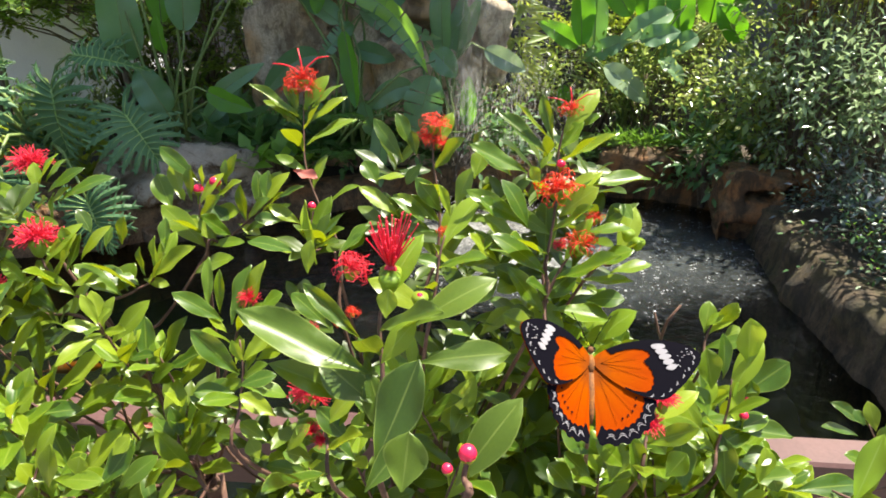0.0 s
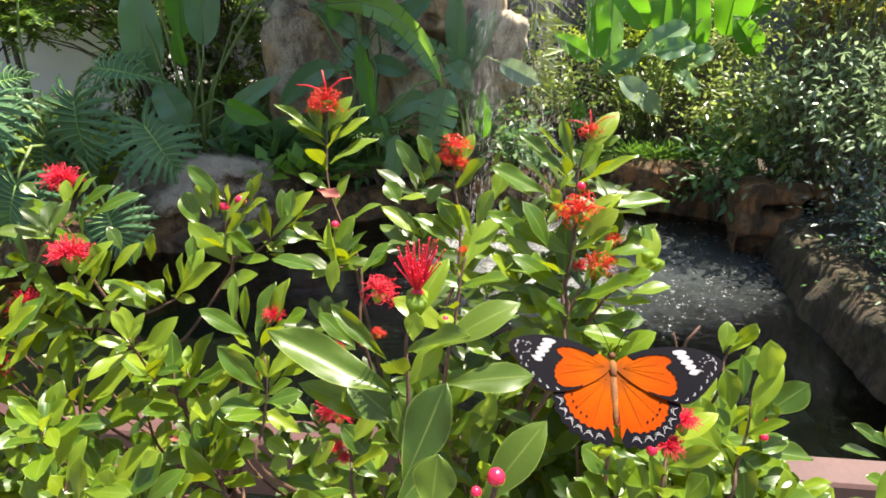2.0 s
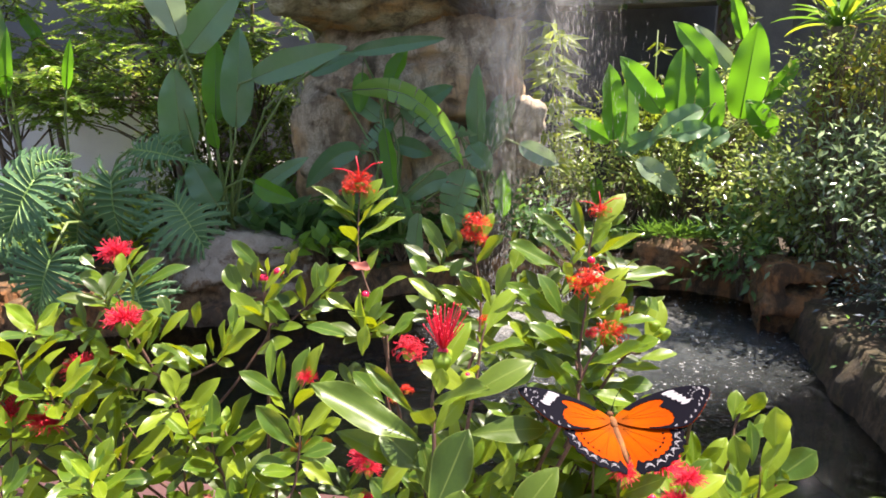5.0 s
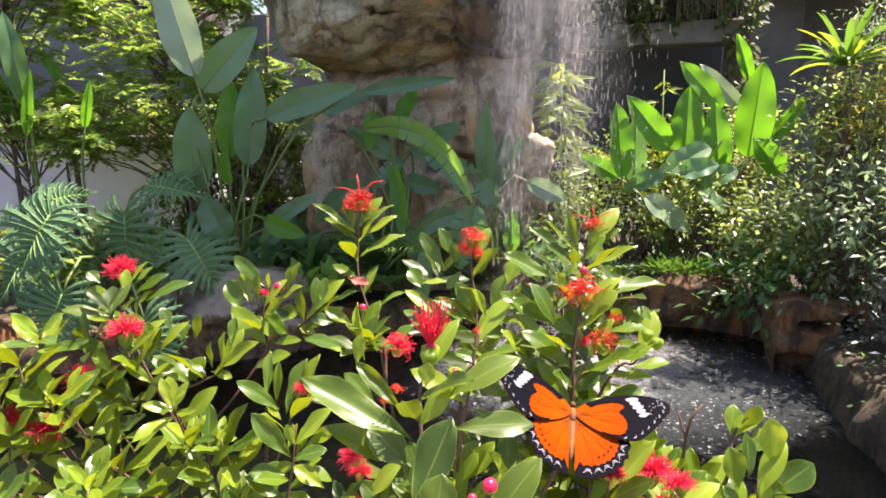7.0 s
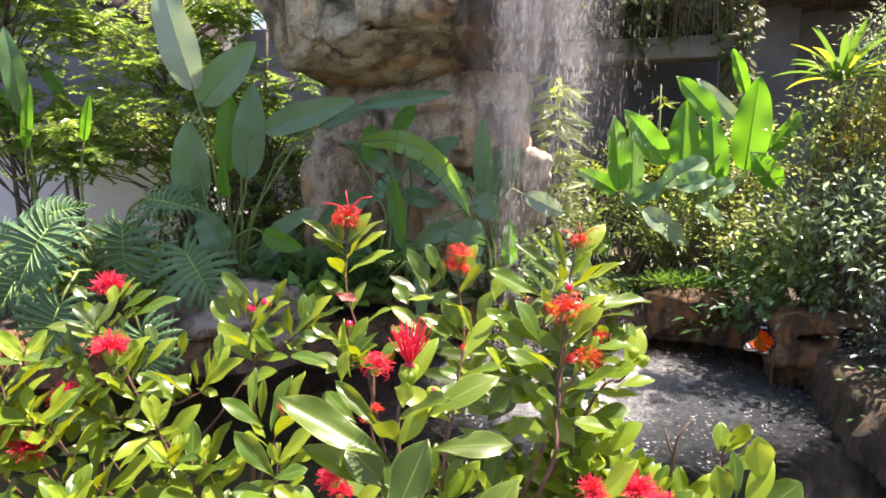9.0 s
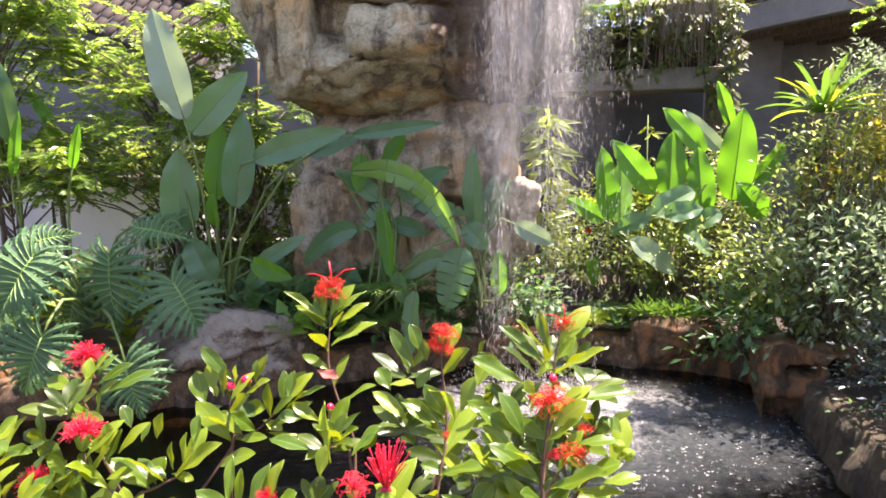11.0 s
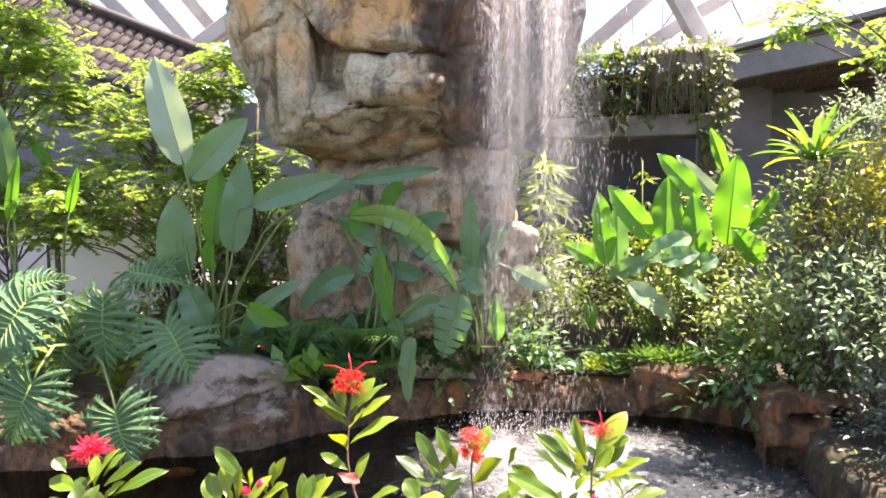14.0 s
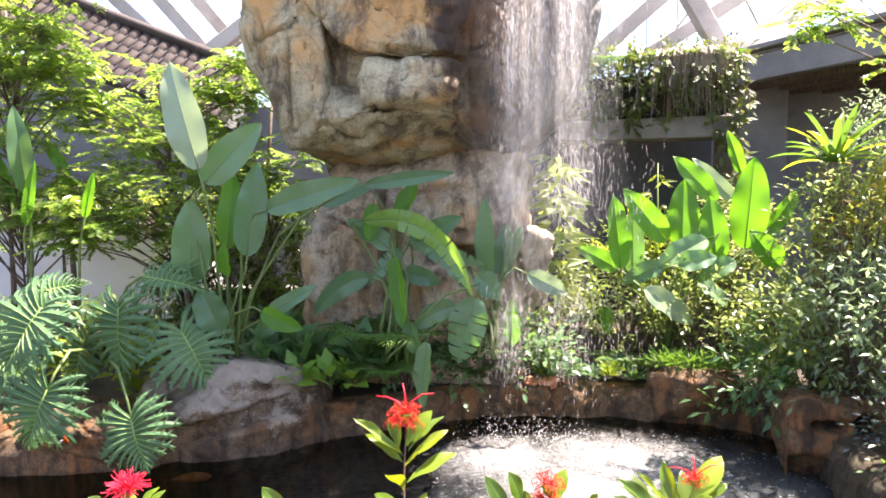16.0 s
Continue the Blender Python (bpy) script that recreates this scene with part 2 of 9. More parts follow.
# grey-green leaf whose palest tones stand for white glints
M["silver_bush"] = leafy("grey_green_leaf", (0.09, 0.14, 0.08), (0.56, 0.6, 0.54), (0.38, 0.5, 0.26), 0.22, 0.42, spec=1.0, mixed=((0.4, (0.14, 0.22, 0.085)), (0.75, (0.25, 0.33, 0.15))))
M["croton"] = leafy("croton_leaf", (0.09, 0.15, 0.03), (0.58, 0.17, 0.02), (0.56, 0.46, 0.04), 0.38, 0.4, mixed=((0.45, (0.12, 0.19, 0.04)), (0.68, (0.2, 0.27, 0.05)), (0.84, (0.46, 0.36, 0.04))))
M["mixed_leaf"] = leafy("mixed_bush_leaf", (0.05, 0.09, 0.035), (0.46, 0.44, 0.34), (0.46, 0.56, 0.14), 0.26, 0.5, spec=0.7, mixed=((0.4, (0.1, 0.165, 0.05)), (0.64, (0.17, 0.25, 0.065)), (0.8, (0.32, 0.33, 0.07)), (0.9, (0.24, 0.3, 0.2))))
M["dry_grass"] = leafy("dry_grass", (0.12, 0.08, 0.05), (0.36, 0.29, 0.2), (0.4, 0.3, 0.16), 0.5, 0.3)
M["vine_leaf"] = leafy("vine_leaf", (0.06, 0.026, 0.02), (0.16, 0.18, 0.025), (0.26, 0.31, 0.03), 0.55, 0.3, mixed=((0.24, (0.03, 0.05, 0.013)), (0.6, (0.07, 0.105, 0.018))))
# bluish leaf; shade over the low plants is put into its dark tones
M["shaded_cover"] = leafy("bluish_leaf", (0.03, 0.055, 0.042), (0.32, 0.34, 0.4), (0.2, 0.3, 0.17), 0.34, 0.3, mixed=((0.45, (0.07, 0.115, 0.085)), (0.75, (0.14, 0.17, 0.2))))
M["fern"] = leafy("fern_leaf", (0.04, 0.11, 0.025), (0.09, 0.2, 0.04), (0.22, 0.42, 0.04), 0.45, 0.38)
M["yellow_leaf"] = leafy("yellow_green_leaf", (0.12, 0.21, 0.022), (0.27, 0.35, 0.035), (0.5, 0.6, 0.04), 0.44, 0.42)
M["ground_leaf"] = leafy("ground_cover_leaf", (0.045, 0.115, 0.05), (0.12, 0.23, 0.085), (0.24, 0.46, 0.06), 0.36, 0.36)
# light green leaf, brightened in colour to stand for sun on it
M["sunlit_ground"] = leafy("bright_ground_leaf", (0.12, 0.26, 0.03), (0.22, 0.4, 0.05), (0.36, 0.6, 0.05), 0.4, 0.4)
M["crimson"] = leafy("crimson_filament", (0.62, 0.012, 0.035), (0.86, 0.06, 0.1), (0.95, 0.06, 0.1), 0.4, 0.4, "island")
M["pink"] = leafy("pink_filament", (0.72, 0.02, 0.07), (0.92, 0.08, 0.15), (1.0, 0.09, 0.16), 0.4, 0.42, "island")
M["scarlet"] = leafy("scarlet_bud", (0.66, 0.012, 0.02), (0.9, 0.11, 0.03), (1.0, 0.1, 0.03), 0.3, 0.3, "island")
M["bud"] = plain("bud_skin", ((0.55, 0.008, 0.04), (0.72, 0.015, 0.07), (0.85, 0.05, 0.1)), 90, 0.25, 0.1, 0.0004, fine=600)
M["anther"] = leafy("yellow_anther", (0.5, 0.36, 0.05), (0.75, 0.5, 0.1), (0.7, 0.5, 0.1), 0.5, 0.1)
M["dry_leaf"] = leafy("dry_red_leaf", (0.3, 0.07, 0.06), (0.42, 0.13, 0.1), (0.5, 0.15, 0.1), 0.5, 0.3)


def water_material():
    n = Nodes("pond_water")
    sep = n.t.nodes.new("ShaderNodeSeparateXYZ")
    c = n.t.nodes.new("ShaderNodeTexCoord").outputs["Object"]
    n.link(c, sep.inputs[0])
    dx, dy = n.math("SUBTRACT", sep.outputs[0], 0.75), n.math("SUBTRACT", sep.outputs[1], 4.8)
    d = n.math("SQRT", n.math("ADD", n.math("MULTIPLY", dx, dx), n.math("MULTIPLY", n.math("MULTIPLY", dy, dy), 1.5)))
    near = n.math("MAXIMUM", n.math("SUBTRACT", 1.0, n.math("DIVIDE", d, 3.2)), 0.05)
    a, b = n.noise(7, 3, 0.55, distort=1.0), n.noise(24, 3, 0.55, distort=0.8)
    h = n.math("MULTIPLY", n.math("ADD", a, n.math("MULTIPLY", b, 0.6)), near)
    nor = n.bump(h, 1.0, 0.16)
    fr = n.add("Fresnel", IOR=1.33)
    n.link(nor, fr.inputs["Normal"])
    gl = n.add("BsdfGlossy", Roughness=0.04)
    n.link(nor, gl.inputs["Normal"])
    tr = n.add("BsdfTransparent", Color=(0.3, 0.33, 0.27, 1))
    mx = n.t.nodes.new("ShaderNodeMixShader")
    for s, i in ((fr.outputs[0], 0), (tr.outputs[0], 1), (gl.outputs[0], 2)):
        n.link(s, mx.inputs[i])
    # clouded water and foam where the fall beats the pond
    milk = n.add("BsdfPrincipled", Base_Color=(0.1, 0.112, 0.115, 1), Roughness=0.05)
    n.link(nor, milk.inputs["Normal"])
    froth = n.add("BsdfPrincipled", Base_Color=(0.54, 0.53, 0.51, 1), Roughness=0.4)
    n.link(n.bump(n.noise(45, 6, 0.7), 0.7, 0.03, nor), froth.inputs["Normal"])

    def lobe(cx, cy, r):
        ex, ey = n.math("SUBTRACT", sep.outputs[0], cx), n.math("SUBTRACT", sep.outputs[1], cy)
        return n.math("SUBTRACT", 1.0, n.math("DIVIDE", n.math("SQRT", n.math("MULTIPLY_ADD", ex, ex, n.math("MULTIPLY", n.math("MULTIPLY", ey, ey), 1.6))), r))

    foam_at = n.math("MAXIMUM", n.math("MAXIMUM", lobe(0.15, 4.72, 0.75), lobe(1.0, 4.75, 0.9)), lobe(0.6, 4.2, 0.8))
    break_up = n.math("MULTIPLY_ADD", n.noise(60, 3, 0.6), 0.5, n.math("MULTIPLY", n.noise(9, 7, 0.75, distort=1.2), 1.5))
    cloud = n.ramp(n.math("MULTIPLY_ADD", a, 0.5, n.math("MAXIMUM", lobe(0.85, 4.25, 1.4), lobe(1.55, 4.35, 1.25))), [(0.28, (0, 0, 0)), (0.95, (0.6, 0.6, 0.6))])
    amount = n.ramp(n.math("MULTIPLY", n.math("ADD", foam_at, break_up), 0.5), [(0.55, (0, 0, 0)), (0.75, (0.3, 0.3, 0.3)), (0.98, (0.8, 0.8, 0.8))])
    wide = n.ramp(n.math("MAXIMUM", lobe(0.85, 4.25, 1.5), lobe(1.9, 4.5, 1.35)), [(0.0, (0, 0, 0)), (0.4, (1, 1, 1))])
    # white specks stand for sun glints on ripples, painted as froth
    glint_specks = n.math("MULTIPLY", n.ramp(n.noise(34, 4, 0.65), [(0.61, (0, 0, 0)), (0.66, (1, 1, 1))]), n.math("MULTIPLY", wide, n.ramp(n.noise(5, 4, 0.6), [(0.45, (0, 0, 0)), (0.65, (1, 1, 1))])))
    amount = n.math("MAXIMUM", amount, n.math("MINIMUM", n.math("MULTIPLY", glint_specks, 2.4), 0.95))
    m2 = n.t.nodes.new("ShaderNodeMixShader")
    for s, i in ((cloud, 0), (mx.outputs[0], 1), (milk.outputs[0], 2)):
        n.link(s, m2.inputs[i])
    m3 = n.t.nodes.new("ShaderNodeMixShader")
    for s, i in ((amount, 0), (m2.outputs[0], 1), (froth.outputs[0], 2)):
        n.link(s, m3.inputs[i])
    return n.done(m3.outputs[0])


def falling_material(name, opacity, web=None):
    """Broken white water. web: thread strength, cloud strength, where it has faded from and to in its height, threads' scale."""
    n = Nodes(name)
    p = n.add("BsdfDiffuse", Color=(0.97, 0.94, 0.93, 1))
    tl = n.add("BsdfTranslucent", Color=(0.97, 0.94, 0.93, 1))
    m0 = n.add("MixShader", Fac=0.55)
    n.link(p.outputs[0], m0.inputs[1])
    n.link(tl.outputs[0], m0.inputs[2])
    tr = n.t.nodes.new("ShaderNodeBsdfTransparent")
    m1 = n.t.nodes.new("ShaderNodeMixShader")
    if web is None:
        m1.inputs[0].default_value = opacity
    else:
        thread, cloud, low, high, scale = web
        uv = n.t.nodes.new("ShaderNodeSeparateXYZ")
        n.link(n.t.nodes.new("ShaderNodeTexCoord").outputs["UV"], uv.inputs[0])
        ridge = n.math("SUBTRACT", 1.0, n.math("MULTIPLY", n.math("ABSOLUTE", n.math("SUBTRACT", n.noise(scale, 4, 0.6, stretch=(1.5, 1.5, 0.55), distort=1.4), 0.5)), 7.0))
        fine = n.ramp(n.noise(40, 5, 0.75, stretch=(3.2, 3.2, 0.32)), [(0.44, (0, 0, 0)), (0.68, (1, 1, 1))])
        soft = n.ramp(n.noise(2.6, 5, 0.6, stretch=(1.6, 1.6, 0.5), distort=0.5), [(0.3, (0, 0, 0)), (0.68, (1, 1, 1))])
        amount = n.math("ADD", n.math("MULTIPLY", n.math("MAXIMUM", ridge, 0.0), thread), n.math("MULTIPLY", n.math("MULTIPLY_ADD", fine, 0.55, n.math("MULTIPLY", soft, 0.6)), cloud))
        edge = n.math("MINIMUM", n.math("MAXIMUM", n.math("MULTIPLY", n.math("SUBTRACT", n.math("SINE", n.math("MULTIPLY", uv.outputs[0], 3.1416)), n.math("MULTIPLY", soft, 0.55)), 1.8), 0.0), 1.0)
        drop = n.ramp(n.math("MULTIPLY_ADD", n.math("SUBTRACT", soft, 0.5), 0.25, uv.outputs[1]), [(low, (0, 0, 0)), (high, (1, 1, 1))])
        n.link(n.math("MINIMUM", n.math("MULTIPLY", n.math("MULTIPLY", amount, edge), n.math("MULTIPLY", drop, opacity)), 0.95), m1.inputs[0])
    n.link(tr.outputs[0], m1.inputs[1])
    n.link(m0.outputs[0], m1.inputs[2])
    return n.done(m1.outputs[0])


M["water"] = water_material()
M["drops"] = falling_material("falling_drops", 0.34)
M["veil"] = falling_material("falling_water", 0.72, (0.3, 0.3, 0.1, 0.75, 7.0))
M["mist"] = falling_material("water_spray", 1.0, (0.0, 0.26, 0.1, 0.65, 4.0))
M["foam"] = falling_material("thrown_drops", 0.4)
M["koi"] = plain("koi_scales", ((0.6, 0.12, 0.01), (0.75, 0.2, 0.02), (0.85, 0.45, 0.2)), 14, 0.35, 0.2, 0.001)


# ---- mesh helpers ----
def mesh_from(name, verts, faces, material, smooth=True, uv=None):
    me = bpy.data.meshes.new(name)
    me.from_pydata([tuple(v) for v in verts], [], [tuple(f) for f in faces])
    if uv is not None:
        layer = me.uv_layers.new(name="map")
        idx = np.empty(len(me.loops), dtype=np.int32)
        me.loops.foreach_get("vertex_index", idx)
        layer.data.foreach_set("uv", np.asarray(uv, dtype=np.float32)[idx].ravel())
    if smooth:
        me.polygons.foreach_set("use_smooth", [True] * len(me.polygons))
    if material:
        me.materials.append(M[material])
    me.update()
    return me


def part(name, me, parent=None, m=None, label="", kind=""):
    """One mesh object, as a thing or under a thing or part."""
    ob = new(name, me)
    if m is not None:
        ob.matrix_basis = m
    if parent:
        ob.parent = parent
    return tagged(ob, label, kind=kind)


def thing(name, label, category, m=None, group="", kind=""):
    ob = new(name)
    ob.empty_display_size = 0.05
    if m is not None:
        ob.matrix_basis = m
    return tagged(ob, label, category, group, kind)


class Build:
    """Vertices and faces gathered for one mesh."""

    def __init__(self):
        self.v, self.f, self.n = [], [], 0

    def add(self, verts, faces):
        self.f += [tuple(i + self.n for i in f) for f in faces]
        self.v += [tuple(p) for p in verts]
        self.n += len(verts)
        return self

    def tube(self, points, radii, sides=6, cap=True):
        points = [Vector(p) for p in points]
        rings = []
        side = None
        for i, p in enumerate(points):
            d = (points[min(i + 1, len(points) - 1)] - points[max(i - 1, 0)]).normalized()
            if side is None:
                side = d.orthogonal().normalized()
            side = (side - d * side.dot(d)).normalized()
            up = d.cross(side)
            r = radii[i] if isinstance(radii, (list, tuple)) else radii
            rings.append([p + (side * math.cos(a) + up * math.sin(a)) * r for a in (2 * math.pi * k / sides for k in range(sides))])
        v = [q for ring in rings for q in ring]
        f = [(i * sides + k, i * sides + (k + 1) % sides, (i + 1) * sides + (k + 1) % sides, (i + 1) * sides + k) for i in range(len(rings) - 1) for k in range(sides)]
        if cap:
            f += [tuple(range(sides - 1, -1, -1)), tuple((len(rings) - 1) * sides + k for k in range(sides))]
        return self.add(v, f)

    def ball(self, centre, r, rows=6, sides=8, stretch=(1, 1, 1)):
        v = [(0, 0, -1)]
        for i in range(1, rows):
            a = math.pi * i / rows - math.pi / 2
            v += [(math.cos(a) * math.cos(b), math.cos(a) * math.sin(b), math.sin(a)) for b in (2 * math.pi * k / sides for k in range(sides))]
        v.append((0, 0, 1))
        f = [(0, 1 + (k + 1) % sides, 1 + k) for k in range(sides)]
        for i in range(rows - 2):
            s = 1 + i * sides
            f += [(s + k, s + (k + 1) % sides, s + sides + (k + 1) % sides, s + sides + k) for k in range(sides)]
        s, e = 1 + (rows - 2) * sides, len(v) - 1
        f += [(s + k, s + (k + 1) % sides, e) for k in range(sides)]
        c = Vector(centre)
        return self.add([c + Vector((p[0] * stretch[0], p[1] * stretch[1], p[2] * stretch[2])) * r for p in v], f)

    def box(self, a, b, m=None, bevel=0.0):
        """A box from corner a to corner b, with broken edges."""
        bm = bmesh.new()
        bmesh.ops.create_cube(bm, size=1)
        a, b = Vector(a), Vector(b)
        for p in bm.verts:
            p.co = Vector([(a[i] + b[i]) / 2 + p.co[i] * (b[i] - a[i]) for i in range(3)])
        if bevel:
            bmesh.ops.bevel(bm, geom=bm.edges[:], offset=bevel, segments=1, affect="EDGES")
        bm.verts.index_update()
        v = [(m @ p.co) if m else p.co.copy() for p in bm.verts]
        f = [tuple(p.index for p in q.verts) for q in bm.faces]
        bm.free()
        return self.add(v, f)

    def beam(self, a, b, w, h, bevel=0.01):
        """A square beam from a to b."""
        a, b = Vector(a), Vector(b)
        d = b - a
        m = Matrix.Translation(a) @ d.to_track_quat("Y", "Z").to_matrix().to_4x4()
        return self.box((-w / 2, 0, -h / 2), (w / 2, d.length, h / 2), m, bevel)

    def mesh(self, name, material, smooth=True):
        return mesh_from(name, self.v, self.f, material, smooth)


def scattered(name, verts, faces, mats, material, uv=None):
    """One mesh of many copies of a small template, one for each 4 x 4 matrix."""
    v = np.asarray(verts, float)
    mats = np.asarray(mats, float)
    w = np.einsum("nij,vj->nvi", mats[:, :3, :3], v) + mats[:, None, :3, 3]
    me = bpy.data.meshes.new(name)
    n, k = len(mats), len(v)
    loops = np.concatenate([np.asarray(f) for f in faces])
    sizes = np.array([len(f) for f in faces])
    me.vertices.add(n * k)
    me.vertices.foreach_set("co", w.astype(np.float32).ravel())
    me.loops.add(n * len(loops))
    me.loops.foreach_set("vertex_index", (loops[None] + k * np.arange(n)[:, None]).astype(np.int32).ravel())
    me.polygons.add(n * len(sizes))
    starts = np.r_[0, np.cumsum(sizes)[:-1]]
    me.polygons.foreach_set("loop_start", (starts[None] + len(loops) * np.arange(n)[:, None]).astype(np.int32).ravel())
    me.polygons.foreach_set("use_smooth", np.ones(n * len(sizes), bool))
    me.update(calc_edges=True)
    me.validate()
    me.materials.append(M[material])
    return me


rng = np.random.default_rng(7)


def mats_of(poses):
    return [np.array(m) for m in poses]


def turned(ahead, up=(0, 0, 1), size=1.0, at=(0, 0, 0), roll=0.0):
    """A pose whose y goes ahead and whose z is near up."""
    y = Vector(ahead).normalized()
    x = y.cross(Vector(up))
    if x.length < 1e-4:
        x = y.orthogonal()
    x.normalize()
    z = x.cross(y)
    m = Matrix((x, y, z)).transposed().to_4x4() @ Matrix.Rotation(roll, 4, "Y")
    return Matrix.Translation(at) @ m @ Matrix.Scale(size, 4)


def fractal(p, octaves=4):
    return noise.fractal(Vector(p), 1.0, 2.1, octaves)


def blocky(p, s):
    """Faceted relief: flat-faced lumps of size s, with edges between."""
    d, _ = noise.voronoi(Vector(p) / s)
    return (d[1] - d[0]) * s


def boulder(name, size, seed, material, rough=0.16, rows=34, sides=52):
    """A weathered boulder, flattened below, from a ball pushed into facets."""
    b = Build().ball((0, 0, 0), 1.0, rows, sides)
    out = []
    for p in b.v:
        q = Vector(p)
        k = Vector((seed * 7.3, seed * 3.1, seed))
        q = Vector([math.copysign(abs(c) ** 0.62, c) for c in q])
        d = 0.35 * blocky(q * 0.9 + k, 0.9) + rough * fractal(q * 1.4 + k, 5) + 0.04 * fractal(q * 6 + k, 4)
        q = q * (0.86 + d)
        out.append((q.x * size[0], q.y * size[1], q.z * size[2]))
    b.v = out
    return b.mesh(name, material)


# ---- ground, pond and banks ----
WATER = -0.4
g = Build()
steps = [-60, -30, -15, -9] + [-8 + 0.5 * i for i in range(33)] + [9, 15, 30, 60]
nx = len(steps)
for y in steps:
    for x in steps:
        g.v.append((x, y + 4, -0.95 + 0.06 * fractal((x * 0.5, y * 0.5, 0), 3)))
g.f = [(j * nx + i, j * nx + i + 1, (j + 1) * nx + i + 1, (j + 1) * nx + i) for j in range(nx - 1) for i in range(nx - 1)]
ground = part("ground", g.mesh("ground", "bed"))
tagged(ground, "dark muddy pond bed and earth", "ground", kind="structure")

w = Build()
nx, ny = 120, 100
for j in range(ny + 1):
    for i in range(nx + 1):
        x, y = -6 + 9.5 * i / nx, 0.9 + 5.6 * j / ny
        r = math.hypot(x - 0.55, (y - 5.0) * 1.2)
        a = 0.018 * math.exp(-r / 1.3)
        z = a * math.sin(r * 26) + a * 1.6 * fractal((x * 5, y * 5, 3), 3) + 0.002 * fractal((x * 3, y * 3, 9), 2)
        w.v.append((x, y, WATER + z))
w.f = [(j * (nx + 1) + i, j * (nx + 1) + i + 1, (j + 1) * (nx + 1) + i + 1, (j + 1) * (nx + 1) + i) for j in range(ny) for i in range(nx)]
water = part("water", w.mesh("water", "water"))
tagged(water, "dark rippling pond water with white foam under the fall", "water", kind="structure")


def bank(name, outline, top, foot, material, label, seed, back=3.0, rise=0.0):
    """A bank: a rough stone face along the outline, then soil that goes back from it. outline: points along the water's edge, with the way back at each."""
    b = Build()
    pts = []
    for (x0, y0, bx, by), (x1, y1, cx, cy) in zip(outline[:-1], outline[1:]):
        n = max(2, int(math.hypot(x1 - x0, y1 - y0) / 0.055))
        pts += [(x0 + (x1 - x0) * k / n, y0 + (y1 - y0) * k / n, bx + (cx - bx) * k / n, by + (cy - by) * k / n) for k in range(n)]
    pts.append(outline[-1])
    prof = [(0.0, foot), (0.0, WATER - 0.05), (0.01, WATER + 0.06), (0.02, WATER + 0.14), (0.02, WATER + 0.22), (0.03, WATER + 0.3), (0.04, WATER + 0.37)]
    prof = [p for p in prof if p[1] < top - 0.05] + [(0.05, top - 0.03), (0.09, top), (0.16, top + 0.01), (0.26, top + 0.01), (0.4, top), (0.7, top + 0.05 * rise), (1.2, top + 0.2 * rise), (back, top + rise)]
    m = len(prof)
    for x, y, bx, by in pts:
        for d, z in prof:
            q = Vector((x + bx * d, y + by * d, z))
            k = q * 1.0 + Vector((seed, 0, 0))
            amp = 1.0 if d < 0.3 else 0.5
            e = (0.28 * blocky(k, 0.4) - 0.035 + 0.045 * fractal(k * 3, 5)) * amp
            b.v.append((q.x - bx * e * (d < 0.5), q.y - by * e * (d < 0.5), q.z + (0.35 * e if d > 0.03 else 0)))
    b.f = [(i * m + j, i * m + j + 1, (i + 1) * m + j + 1, (i + 1) * m + j) for i in range(len(pts) - 1) for j in range(m - 1)]
    me = b.mesh(name, material)
    me.materials.append(M["soil"])
    for p in me.polygons:
        if (p.index % (m - 1)) >= m - 5:
            p.material_index = 1
    return tagged(part(name, me), label, "bank", kind="structure")


bank("bank_back", [(-6.5, 4.0, 0, 1), (-3.4, 4.12, 0, 1), (-2.6, 4.3, 0.05, 1), (-1.75, 4.85, -0.2, 1), (-1.2, 5.08, -0.1, 1), (-0.05, 5.62, 0, 1), (0.74, 5.74, 0, 1), (1.5, 5.66, 0.2, 1), (2.0, 5.52, 0.5, 0.8), (2.55, 5.15, 0.9, 0.4)],
     -0.14, -1.0, "bank", "low brown stone bank with soil behind it", 3.0, 5.0, 0.35)
bank("bank_side", [(2.75, 5.3, 1, 0.1), (2.4, 4.75, 1, 0), (2.33, 4.2, 1, 0), (2.23, 3.8, 1, 0), (2.16, 3.3, 1, 0), (2.11, 2.8, 1, 0), (2.1, 2.2, 1, 0), (2.12, 1.2, 1, 0), (2.36, 0.75, 1, 0), (2.36, -3, 1, 0)],
     -0.06, -1.0, "pond_wall", "rough brown stone pond wall with soil behind it", 11.0, 5.0, 0.5)

# deck under the viewer and the kerb that carries the rail
d = Build().box((-7, -6, -0.18), (2.3, -0.32, 0.0), bevel=0.01)
tagged(part("deck", d.mesh("deck", "deck", False)), "grey paved viewing deck", "floor", kind="structure")
# unseen bed, added to root the shrubs and cut light bounced from paving
bed = Build()
for j in range(13):
    for i in range(81):
        x, y = -7 + 9.3 * i / 80, -0.32 + 1.18 * j / 12
        bed.v.append((x, y, -0.02 + 0.03 * fractal((x * 4, y * 4, 2), 4) * (0.3 if j in (0, 12) else 1.0)))
bed.f = [(j * 81 + i, j * 81 + i + 1, (j + 1) * 81 + i + 1, (j + 1) * 81 + i) for j in range(12) for i in range(80)]
tagged(part("planting_bed", bed.mesh("planting_bed", "soil")), "dark soil bed along the railing where the shrubs grow", "soil", kind="structure")
d = Build().box((-7, 0.78, -1.0), (2.3, 0.87, -0.06))
tagged(part("deck_edge", d.mesh("deck_edge", "concrete", False)), "concrete edge under the viewing deck", "wall", kind="structure")

